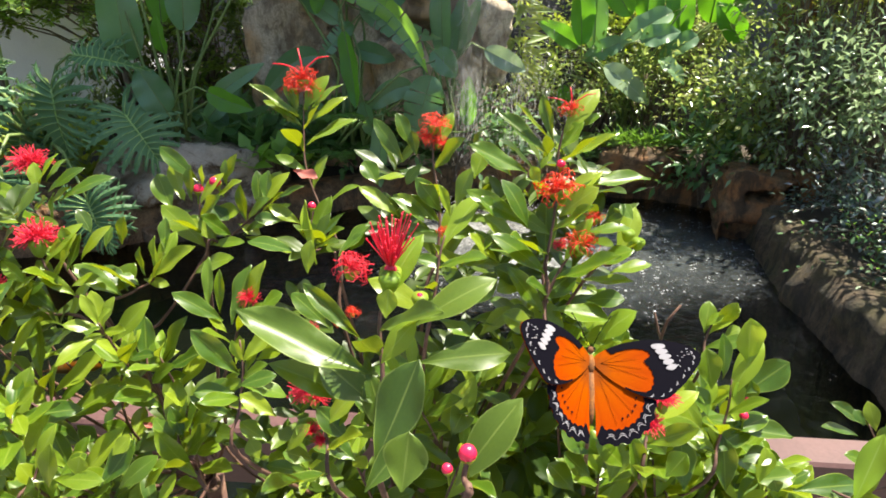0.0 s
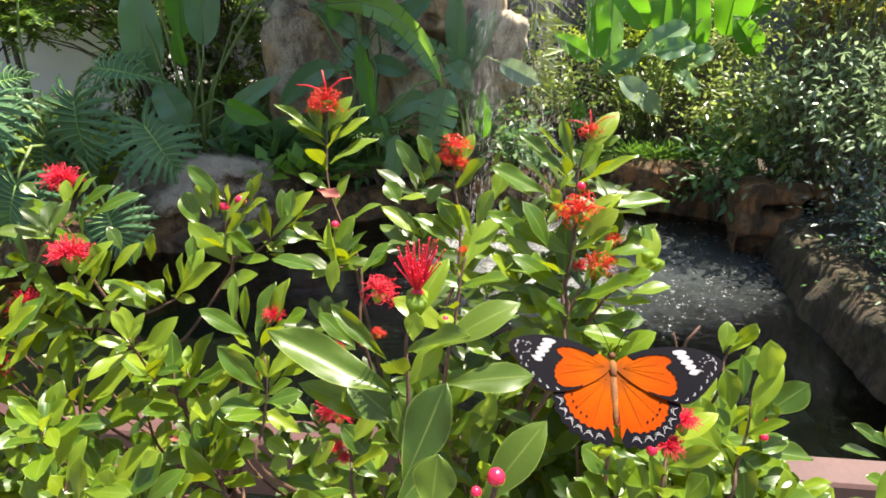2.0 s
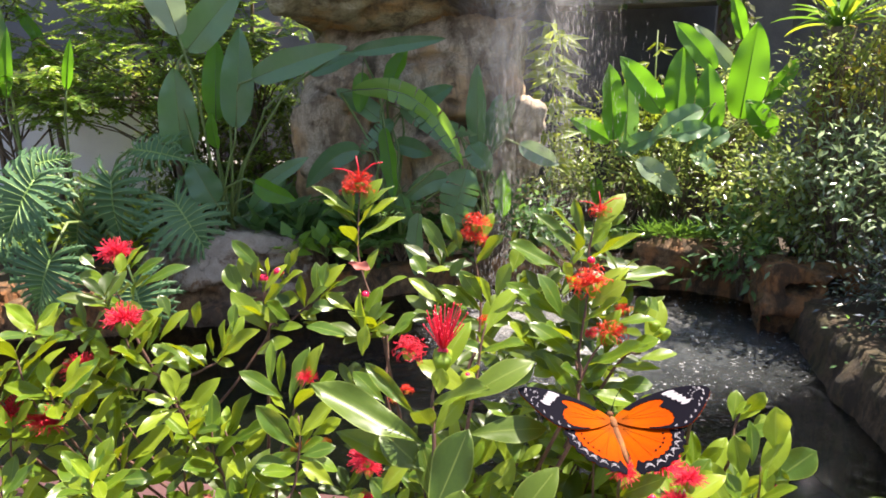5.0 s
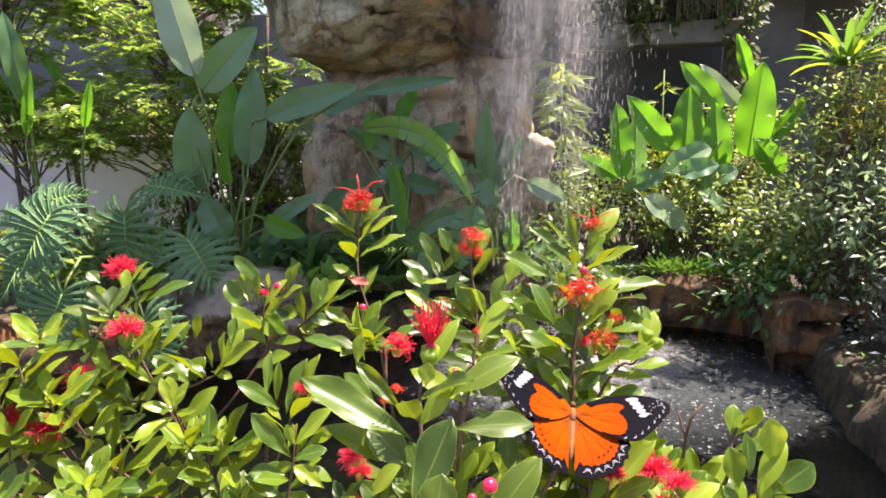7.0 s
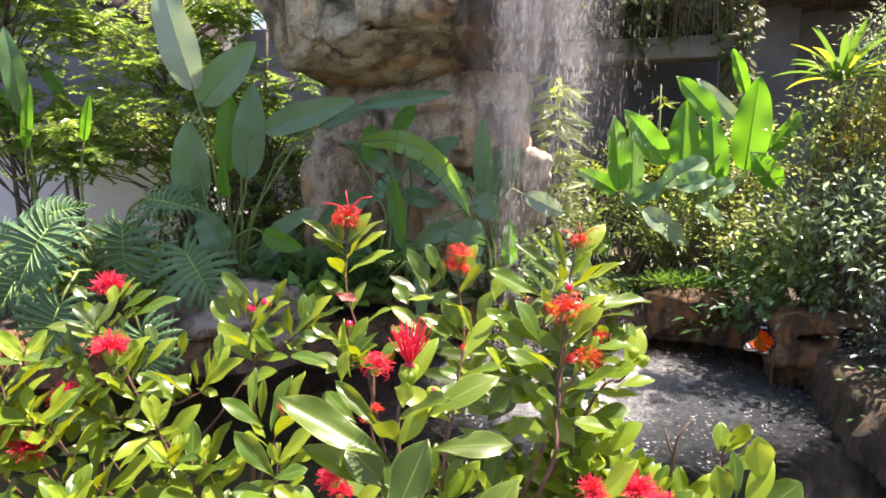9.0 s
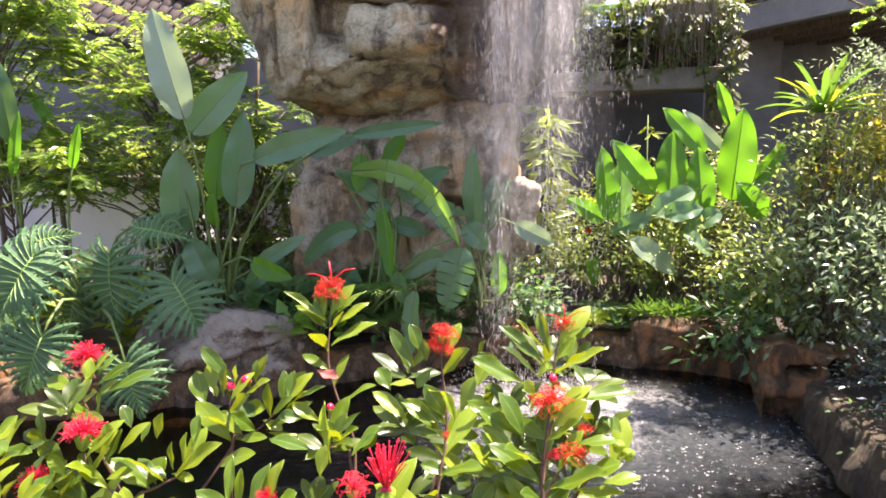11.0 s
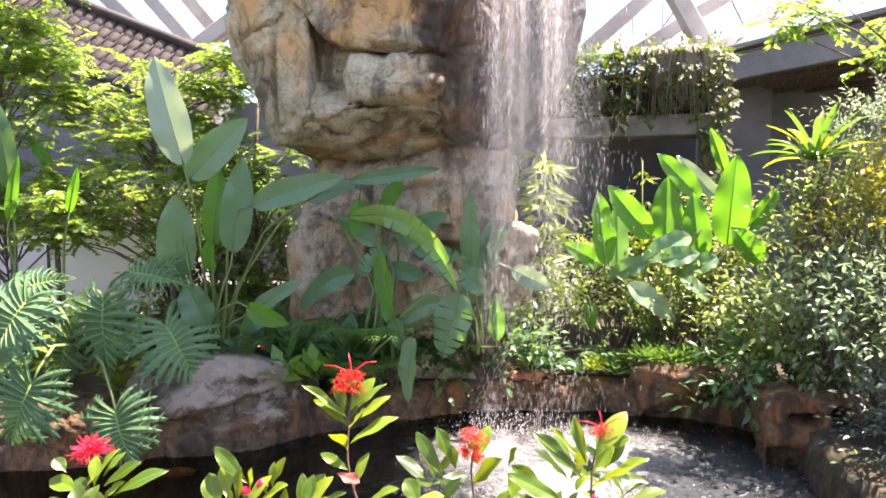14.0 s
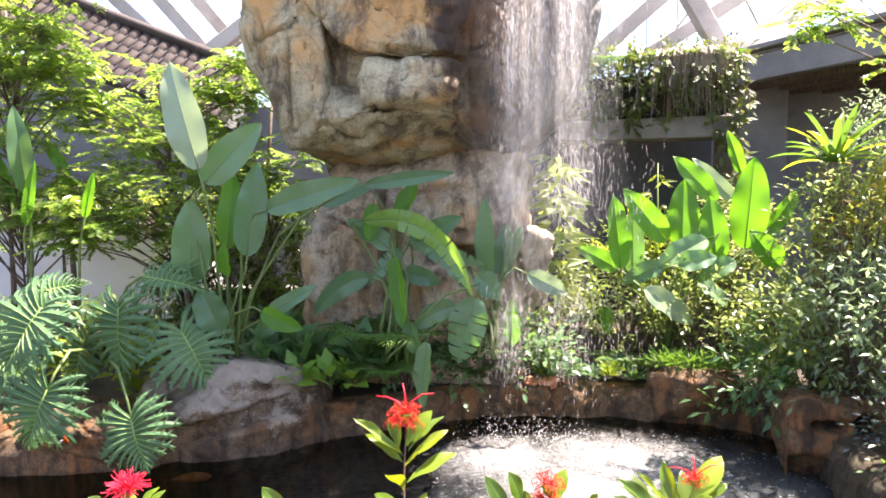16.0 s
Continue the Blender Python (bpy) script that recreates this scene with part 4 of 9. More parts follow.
def broad_leaf(plant, foot, base, tip, width, bend, material, roll, torn=False, over=None):
    """A paddle-shaped blade with a drawn-out tip on a long curved stalk. over: a point that pulls the blade into an arch."""
    foot, b, t = Vector(foot), Vector(base), Vector(tip)
    width = width * 0.93
    pull = Vector(over) if over else b.lerp(t, 0.5)
    length = (pull - b).length + (t - pull).length
    lead = b - (pull - b).normalized() * min(0.25, (b - foot).length * 0.3)
    # the stalk leaves the foot upright and runs into the blade
    mid = Vector((foot.x * 0.7 + b.x * 0.3, foot.y * 0.7 + b.y * 0.3, foot.z * 0.35 + b.z * 0.65))
    pts = [foot, foot.lerp(mid, 0.6), mid.lerp(lead, 0.5), lead.lerp(b, 0.5), b]
    part("stalk", Build().tube(pts, [0.016, 0.013, 0.011, 0.009, 0.007], 6).mesh("stalk", "stalk"), plant)
    face = Vector((prng.uniform(-0.3, 0.3), -1, 0.35))
    ph = prng.uniform(0, 6)
    r = random.Random(int(ph * 1000))

    def axes(s):
        y = ((pull - b).lerp(t - pull, s)).normalized()
        x = y.cross(face).normalized()
        x.rotate(Matrix.Rotation(radians(roll), 3, y))
        return x, x.cross(y)

    def spine(s):
        z = axes(s)[1]
        return b.lerp(pull, s).lerp(pull.lerp(t, s), s) - z * (bend * length * (s - 0.35) ** 2 * 2.0) + z * bend * length * 0.245

    def half_width(s):
        if s < 0.38:
            return 0.5 * width * max(1 - (1 - (s + 0.01) / 0.39) ** 2.4, 0) ** 0.55
        return 0.5 * width * max(1 - ((s - 0.38) / 0.62) ** 2.3, 0) ** 0.85

    rows, cols = 24, 3
    v, f, uv = [], [], []
    for side in (-1, 1):
        # a torn blade falls into strips, each hanging a little differently
        cuts = [0]
        while cuts[-1] < rows:
            cuts.append(min(cuts[-1] + (r.randint(2, 4) if torn and cuts[-1] > 3 else 6 if torn else rows), rows))
        for i0, i1 in zip(cuts[:-1], cuts[1:]):
            fall = r.uniform(-0.35, 0.12) if torn else 0.0
            o = len(v)
            for i in range(i0, i1 + 1):
                s = i / rows
                x, z = axes(s)
                wide = half_width(s)
                for j in range(cols + 1):
                    q = j / cols
                    near = 0.0
                    if torn and 0 < i < rows:
                        near = (0.006 if i == i0 else -0.006 if i == i1 else 0.0) * q / length * 1.5
                    lift = (0.30 + fall * q) * q * wide + 0.06 * width * math.sin(s * 15 + ph + side) * q * q
                    v.append(spine(s + near) + x * side * q * wide + z * lift)
                    uv.append((0.5 + 0.5 * q * side, s))
            for i in range(i1 - i0):
                for j in range(cols):
                    k = o + i * (cols + 1) + j
                    quad = (k, k + 1, k + cols + 2, k + cols + 1)
                    f.append(quad if side > 0 else quad[::-1])
    rib = Build()
    rib.tube([spine(s) - axes(s)[1] * 0.003 for s in (0, 0.2, 0.4, 0.6, 0.8, 0.97)], [0.007, 0.006, 0.005, 0.004, 0.003, 0.0015], 5)
    blade = part("leaf", mesh_from("leaf", v, f, material, uv=uv), plant)
    part("midrib", rib.mesh("midrib", "stalk"), blade)
    return blade


def split_leaf(plant, foot, base, tip, width, roll):
    """A heart-shaped blade cut into narrow forked lobes that lean to the tip, with pale veins, on an arching stalk."""
    foot, b, t = Vector(foot), Vector(base), Vector(tip)
    axis = (t - b) * 0.92
    length = axis.length
    y = axis.normalized()
    top = foot.lerp(b, 0.6) + Vector((0, 0, 0.22))
    part("stalk", Build().tube([foot, foot.lerp(top, 0.6) + Vector((0, 0, 0.06)), top, b.lerp(top, 0.3) + Vector((0, 0, 0.03)), b], [0.017, 0.015, 0.013, 0.011, 0.009], 6).mesh("stalk", "stalk"), plant)
    x = y.cross(Vector((prng.uniform(-0.2, 0.2), -0.8, 0.7))).normalized()
    x.rotate(Matrix.Rotation(radians(roll), 3, y))
    z = x.cross(y)
    bld, veins = Build(), Build()

    def spine(s):
        return b + axis * s - z * (0.32 * length * s * s)

    veins.tube([spine(s) + z * 0.005 for s in (0, 0.3, 0.6, 0.95)], [0.009, 0.007, 0.005, 0.002], 5)
    n = 13
    for side in (-1, 1):
        rows = []
        for k in range(n):
            u = k / (n - 1)
            o = spine(0.93 * u ** 1.15)
            reach = 0.5 * width * (0.8 + 0.3 * math.sin(math.pi * min(u * 1.5, 1.0))) * (1 - 0.62 * max(u - 0.45, 0) / 0.55) * prng.uniform(0.94, 1.06)
            angle = radians(-56 + 128 * u ** 0.8)
            d = (x * side * math.cos(angle) + y * math.sin(angle)).normalized()
            e = (y * math.cos(angle) - x * side * math.sin(angle)).normalized()
            w = reach * 0.088 * prng.uniform(0.9, 1.15)
            droop, wave = prng.uniform(0.14, 0.4), prng.uniform(-0.05, 0.05)

            def along(q, o=o, d=d, e=e, reach=reach, droop=droop, wave=wave):
                return o + d * reach * q + e * reach * (0.16 * q * q) - z * reach * (droop * q * q - 0.2 * math.sin(q * 2.6) - wave * q)

            # the lobe: a narrow ribbon that swells beyond the web and ends in a point
            m = 8
            mid_ = [along(i / m) + z * 0.004 for i in range(m + 1)]
            wide = [w * g for g in (0.5, 0.65, 0.75, 0.7, 0.8, 0.85, 0.75, 0.5, 0.05)]
            for sg in (-1, 1):
                edge = [p + e * sg * g - z * 0.4 * g for p, g in zip(mid_, wide)]
                bld.add(mid_ + edge, [(i, i + 1, m + 2 + i, m + 1 + i) for i in range(m)])
                # short fingers fork off the lobe's outer half
                for q in (0.42, 0.56, 0.7, 0.84) if sg > 0 else (0.5, 0.64, 0.8):
                    q += prng.uniform(-0.04, 0.04)
                    p, ln = along(q), reach * prng.uniform(0.2, 0.3) * (1.15 - 0.45 * q)
                    out = (d * 0.85 + e * sg * 0.75 - z * 0.25).normalized()
                    g = w * 0.55
                    bld.add([p - d * g, p + d * g * 1.3, p + out * ln + d * g * 0.2], [(0, 1, 2)])
            veins.tube([along(q) + z * 0.006 for q in (0, 0.25, 0.5, 0.75)], [0.0035, 0.003, 0.0022, 0.001], 4, False)
            rows.append([along(q) for q in (0, 0.16, 0.32, 0.46 if k < n - 3 else 0.6)])
        # the web that joins neighbouring lobes near the midrib
        for p0, p1 in zip(rows[:-1], rows[1:]):
            low = [a_.lerp(b_, 0.5) - z * 0.006 for a_, b_ in zip(p0, p1)]
            low[3] = low[3].lerp(low[2], 0.7)
            bld.add(p0 + low + p1, [(i, i + 1, 5 + i, 4 + i) for i in range(3)] + [(4 + i, 5 + i, 9 + i, 8 + i) for i in range(3)])
    blade = part("leaf", bld.mesh("leaf", "philodendron"), plant)
    part("midrib", veins.mesh("midrib", "pale_vein"), blade, label="pale green midrib with side veins")
    return blade


# ---- broad-leaved plants ----
clump_a = thing("heliconia", "tall broad-leaved clump with one upright leaf coloured for glare", "plant", None, "broad-leaved clumps")
broad_leaf(clump_a, (-2.16, 4.92, 0.29), (-2.27, 4.75, 1.85), (-2.44, 4.66, 2.67), 0.311, 0.06, "pale_leaf", 5)
broad_leaf(clump_a, (-2.27, 4.85, 0.29), (-2.26, 4.85, 1.75), (-1.80, 4.86, 2.22), 0.289, 0.08, "heliconia", 17)
broad_leaf(clump_a, (-2.05, 4.94, 0.29), (-2.41, 4.89, 0.94), (-2.36, 4.80, 1.62), 0.320, 0.05, "heliconia", 17)
broad_leaf(clump_a, (-2.13, 4.88, 0.29), (-1.93, 4.85, 1.16), (-1.82, 4.82, 1.91), 0.269, 0.05, "heliconia", 7)
broad_leaf(clump_a, (-2.16, 5.00, 0.29), (-2.15, 5.00, 1.21), (-2.12, 5.07, 1.85), 0.218, 0.05, "bright_heliconia", 9)
broad_leaf(clump_a, (-2.10, 4.97, 0.29), (-2.10, 4.85, 0.99), (-2.07, 4.72, 1.28), 0.125, 0.1, "bright_heliconia", -10)
broad_leaf(clump_a, (-2.08, 4.94, 0.29), (-1.74, 4.80, 1.53), (-0.99, 4.66, 1.76), 0.228, 0.14, "heliconia", 11)
broad_leaf(clump_a, (-2.11, 5.03, 0.29), (-1.36, 5.05, 1.57), (-0.96, 5.12, 1.73), 0.160, 0.1, "heliconia", -5)
broad_leaf(clump_a, (-2.18, 5.04, 0.29), (-0.98, 4.95, 1.73), (-0.26, 5.00, 1.83), 0.128, 0.1, "heliconia", 19)
broad_leaf(clump_a, (-2.25, 4.89, 0.29), (-1.74, 4.65, 0.74), (-1.40, 4.52, 0.63), 0.175, 0.18, "bright_heliconia", 23)
broad_leaf(clump_a, (-2.14, 4.91, 0.29), (-2.11, 4.75, 0.57), (-2.27, 4.71, 0.92), 0.273, 0.12, "heliconia", 0)
broad_leaf(clump_a, (-2.20, 4.97, 0.29), (-1.86, 5.05, 0.63), (-1.41, 5.00, 0.91), 0.150, 0.12, "heliconia", 4)
broad_leaf(clump_a, (-2.12, 5.04, 0.29), (-1.96, 5.10, 0.43), (-1.65, 5.18, 0.81), 0.172, 0.1, "heliconia", 18)

clump_b = thing("heliconia", "broad-leaved clump with torn drooping leaves by the rock", "plant", None, "broad-leaved clumps")
broad_leaf(clump_b, (-0.69, 5.24, 0.24), (-1.02, 5.12, 1.44), (-0.12, 4.80, 0.84), 0.2, 0.03, "torn_heliconia", 30, True, (-0.38, 5.0, 1.56))
broad_leaf(clump_b, (-0.76, 5.19, 0.24), (-0.76, 5.00, 1.14), (-0.67, 4.90, 0.57), 0.185, -0.05, "bright_heliconia", 20)
broad_leaf(clump_b, (-0.76, 5.11, 0.24), (-0.78, 5.25, 1.38), (-0.58, 5.31, 1.84), 0.208, 0.06, "bright_heliconia", -22)
broad_leaf(clump_b, (-0.66, 5.07, 0.24), (-0.83, 5.25, 1.19), (-1.21, 5.31, 1.46), 0.219, 0.1, "heliconia", 15)
broad_leaf(clump_b, (-0.86, 5.11, 0.24), (-0.57, 5.30, 1.28), (-0.22, 5.25, 1.47), 0.189, 0.08, "heliconia", 13)
broad_leaf(clump_b, (-0.88, 5.17, 0.24), (-0.98, 5.05, 0.96), (-1.48, 5.12, 0.62), 0.2, 0.05, "heliconia", -23, False, (-1.2, 5.05, 0.98))
broad_leaf(clump_b, (-0.81, 5.23, 0.24), (-0.63, 4.95, 0.62), (-0.53, 4.98, 0.28), 0.186, 0.12, "heliconia", 24)
broad_leaf(clump_b, (-0.65, 5.11, 0.24), (-0.26, 5.13, 0.72), (-0.62, 5.1, 0.5), 0.19, 0.05, "heliconia", -21, False, (-0.45, 5.1, 0.72))
broad_leaf(clump_b, (-0.89, 5.09, 0.24), (-0.09, 5.00, 0.81), (-0.25, 5.00, 0.26), 0.33, 0.12, "heliconia", -5, True)
broad_leaf(clump_b, (-0.86, 5.06, 0.24), (-0.48, 4.90, 0.46), (-0.53, 4.90, -0.08), 0.194, 0.08, "heliconia", 18)
broad_leaf(clump_b, (-0.66, 5.23, 0.24), (-0.97, 5.25, 1.58), (-1.00, 5.18, 1.25), 0.156, 0.05, "bright_heliconia", -6)
broad_leaf(clump_b, (-0.77, 5.18, 0.24), (-0.71, 5.25, 1.00), (-0.39, 5.21, 0.91), 0.177, 0.15, "heliconia", 5)
broad_leaf(clump_b, (-0.75, 5.24, 0.24), (-0.76, 5.25, 0.81), (-0.79, 5.24, 0.41), 0.135, 0.1, "heliconia", 0)

clump_c = thing("heliconia", "broad-leaved clump with upright dark leaves beside the fall", "plant", None, "broad-leaved clumps")
broad_leaf(clump_c, (0.10, 5.25, 0.26), (0.00, 5.30, 0.94), (-0.02, 5.26, 1.64), 0.200, 0.04, "heliconia", -10)
broad_leaf(clump_c, (0.05, 5.31, 0.26), (0.12, 5.40, 0.96), (0.18, 5.49, 1.40), 0.225, 0.06, "heliconia", -24)
broad_leaf(clump_c, (0.06, 5.20, 0.26), (-0.08, 5.15, 0.99), (0.11, 5.10, 0.79), 0.214, 0.2, "heliconia", 6)
broad_leaf(clump_c, (-0.06, 5.33, 0.26), (0.21, 5.15, 0.39), (0.21, 5.16, 0.79), 0.153, 0.04, "bright_heliconia", -2)
broad_leaf(clump_c, (0.01, 5.34, 0.26), (0.34, 5.20, 0.99), (0.69, 5.22, 0.82), 0.175, 0.2, "pale_leaf", 12)
broad_leaf(clump_c, (-0.06, 5.34, 0.26), (0.07, 5.55, 0.88), (0.31, 5.41, 1.39), 0.165, 0.06, "heliconia", 23)
broad_leaf(clump_c, (0.03, 5.32, 0.26), (-0.06, 5.50, 0.57), (-0.13, 5.41, 0.99), 0.164, 0.06, "heliconia", -9)

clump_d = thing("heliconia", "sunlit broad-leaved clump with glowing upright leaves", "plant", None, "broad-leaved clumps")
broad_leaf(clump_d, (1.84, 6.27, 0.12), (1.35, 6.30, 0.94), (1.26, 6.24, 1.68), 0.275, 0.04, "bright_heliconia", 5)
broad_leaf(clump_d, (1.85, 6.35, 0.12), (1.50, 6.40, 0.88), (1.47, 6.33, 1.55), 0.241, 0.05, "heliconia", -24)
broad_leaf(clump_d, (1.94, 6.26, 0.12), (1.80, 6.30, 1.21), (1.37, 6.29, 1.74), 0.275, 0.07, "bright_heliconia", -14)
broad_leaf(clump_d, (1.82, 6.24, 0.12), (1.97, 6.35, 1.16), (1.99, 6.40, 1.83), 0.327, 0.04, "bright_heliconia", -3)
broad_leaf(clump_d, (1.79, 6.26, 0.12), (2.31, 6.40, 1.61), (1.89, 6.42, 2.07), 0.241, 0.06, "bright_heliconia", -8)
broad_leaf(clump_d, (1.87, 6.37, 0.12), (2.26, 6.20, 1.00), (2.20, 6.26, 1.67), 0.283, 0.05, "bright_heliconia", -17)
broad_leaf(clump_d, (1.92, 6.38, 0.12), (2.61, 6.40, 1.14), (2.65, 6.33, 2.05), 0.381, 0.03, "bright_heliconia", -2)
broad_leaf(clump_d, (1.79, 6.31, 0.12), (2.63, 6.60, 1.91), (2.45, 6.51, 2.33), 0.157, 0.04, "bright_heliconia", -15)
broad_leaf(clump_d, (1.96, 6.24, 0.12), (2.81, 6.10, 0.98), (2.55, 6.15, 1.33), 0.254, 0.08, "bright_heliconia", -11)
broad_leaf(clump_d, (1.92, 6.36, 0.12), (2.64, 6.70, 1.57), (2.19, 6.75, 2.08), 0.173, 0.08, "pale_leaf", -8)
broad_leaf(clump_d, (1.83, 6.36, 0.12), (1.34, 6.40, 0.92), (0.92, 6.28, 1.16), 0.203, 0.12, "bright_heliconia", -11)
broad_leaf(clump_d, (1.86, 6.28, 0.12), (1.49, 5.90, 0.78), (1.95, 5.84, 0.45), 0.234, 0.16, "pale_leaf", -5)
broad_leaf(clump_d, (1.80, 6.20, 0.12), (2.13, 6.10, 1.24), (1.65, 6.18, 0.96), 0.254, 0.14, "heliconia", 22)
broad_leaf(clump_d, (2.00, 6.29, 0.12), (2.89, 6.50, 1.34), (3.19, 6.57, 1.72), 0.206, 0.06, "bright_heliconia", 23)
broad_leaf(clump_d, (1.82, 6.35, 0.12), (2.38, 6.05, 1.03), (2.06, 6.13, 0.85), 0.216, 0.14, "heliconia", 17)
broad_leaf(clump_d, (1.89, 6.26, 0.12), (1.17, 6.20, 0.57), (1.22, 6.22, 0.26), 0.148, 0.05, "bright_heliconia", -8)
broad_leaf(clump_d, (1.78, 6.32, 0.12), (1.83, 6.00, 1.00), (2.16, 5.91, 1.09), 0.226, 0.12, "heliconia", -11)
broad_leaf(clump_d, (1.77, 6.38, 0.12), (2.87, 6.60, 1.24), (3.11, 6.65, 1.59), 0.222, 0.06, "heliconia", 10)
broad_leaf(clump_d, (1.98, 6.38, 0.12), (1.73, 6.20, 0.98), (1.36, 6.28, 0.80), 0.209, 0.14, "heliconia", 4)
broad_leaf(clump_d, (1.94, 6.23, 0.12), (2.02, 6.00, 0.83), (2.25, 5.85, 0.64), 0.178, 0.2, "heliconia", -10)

split = thing("philodendron", "large split-leaf plant with deeply cut arching leaves over the pond", "plant")
split_leaf(split, (-3.12, 4.75, 0.26), (-3.22, 4.25, 0.82), (-3.44, 4.05, 0.47), 0.74, 4)
split_leaf(split, (-3.12, 4.75, 0.26), (-2.86, 4.60, 0.77), (-2.88, 4.47, 0.16), 0.63, 1)
split_leaf(split, (-3.12, 4.75, 0.26), (-2.39, 4.65, 0.57), (-2.08, 4.55, 0.14), 0.64, -2)
split_leaf(split, (-3.12, 4.75, 0.26), (-2.71, 4.75, 0.99), (-2.12, 4.50, 0.98), 0.35, 11)
split_leaf(split, (-3.12, 4.75, 0.26), (-2.58, 4.25, 0.01), (-2.47, 4.13, -0.33), 0.59, 3)
split_leaf(split, (-3.12, 4.75, 0.26), (-3.13, 4.15, 0.25), (-3.31, 4.05, -0.14), 0.65, -4)
split_leaf(split, (-3.12, 4.75, 0.26), (-3.50, 4.40, 0.56), (-3.79, 4.20, 0.18), 0.61, -6)
split_leaf(split, (-3.12, 4.75, 0.26), (-3.21, 4.70, 0.50), (-3.35, 4.60, 0.07), 0.47, 9)
split_leaf(split, (-3.12, 4.75, 0.26), (-2.41, 4.80, 1.04), (-2.94, 4.90, 1.02), 0.31, -1)
split_leaf(split, (-3.12, 4.75, 0.26), (-3.58, 4.70, 0.86), (-3.26, 4.80, 0.99), 0.35, 7)

# ---- massed foliage ----
def random_way(r, up=0.3):
    while True:
        v = Vector((r.uniform(-1, 1), r.uniform(-1, 1), r.uniform(-1, 1)))
        if 0.05 < v.length < 1:
            v.normalize()
            v.z += up
            return v.normalized()


def sprig(out, at, way, length, n, size, r, droop=0.25, narrow=1.0):
    """Leaves in turn along a twig."""
    way = way.copy()
    p = at.copy()
    for k in range(n):
        a = k * 2.4 + r.uniform(-0.4, 0.4)
        side = way.orthogonal().normalized()
        side.rotate(Matrix.Rotation(a, 3, way))
        d = (way * 0.55 + side * 0.8 + Vector((0, 0, -droop * 0.3))).normalized()
        s = size * r.uniform(0.65, 1.2)
        m = turned(d, (r.uniform(-0.5, 0.5), r.uniform(-0.5, 0.5), 1), s, p)
        out.append(m @ Matrix.Diagonal((narrow, 1, 1, 1)))
        p += way * length / n
        way = (way + Vector((0, 0, -droop / n))).normalized()
    out.append(turned(way, (0, -0.3, 1), size, p) @ Matrix.Diagonal((narrow, 1, 1, 1)))
    return p


def bush(name, label, at, radii, sprigs, leaves, size, material, seed, group="pond bushes", droop=0.25, narrow=1.0, twig=0.35, up=0.25, low=-0.3, stems=9, soil=None):
    """A bush: woody stems from one foot, and sprigs of leaves in an uneven crown."""
    r = random.Random(seed)
    at, radii = Vector(at), Vector(radii)
    t = thing(name, label, "bush", None, group)
    foot = Vector((at.x, at.y, at.z - radii.z * 1.05 if soil is None else soil))
    wood = Build()
    out = []
    lobes = [(random_way(r, 0.2), r.uniform(0.75, 1.15)) for _ in range(9)]
    for k in range(sprigs):
        w = random_way(r, up)
        if w.z < low:
            w.z = -w.z * 0.5
        grow = max(0.7 + 0.35 * max(w.dot(l), 0) ** 3 * g for l, g in lobes)
        q = r.uniform(0.35, 1.0) ** 0.6 * grow
        p = at + Vector((w.x * radii.x, w.y * radii.y, w.z * radii.z)) * q
        d = (w + random_way(r, 0.3) * 0.7).normalized()
        ln = twig * r.uniform(0.6, 1.3)
        end = sprig(out, p, d, ln, leaves, size, r, droop, narrow)
        if k % 4 == 0:
            wood.tube([foot.lerp(p, 0.25), foot.lerp(p, 0.7) + Vector((0, 0, 0.05)), p, end], [0.006, 0.005, 0.0035, 0.002], 4, False)
    for k in range(stems):
        w = random_way(r, 0.8)
        p = at + Vector((w.x * radii.x, w.y * radii.y, w.z * radii.z)) * 0.6
        wood.tube([foot + Vector((r.uniform(-0.1, 0.1), r.uniform(-0.1, 0.1), -0.05)), foot.lerp(p, 0.5) + Vector((r.uniform(-0.06, 0.06), 0, 0.03)), p], [0.014, 0.010, 0.005], 5)
    part("wood", wood.mesh("wood", "bark"), t, kind="stuff")
    part("leaves", scattered("leaves", SMALL, SMALL_F, mats_of(out), material), t, kind="stuff")
    return t


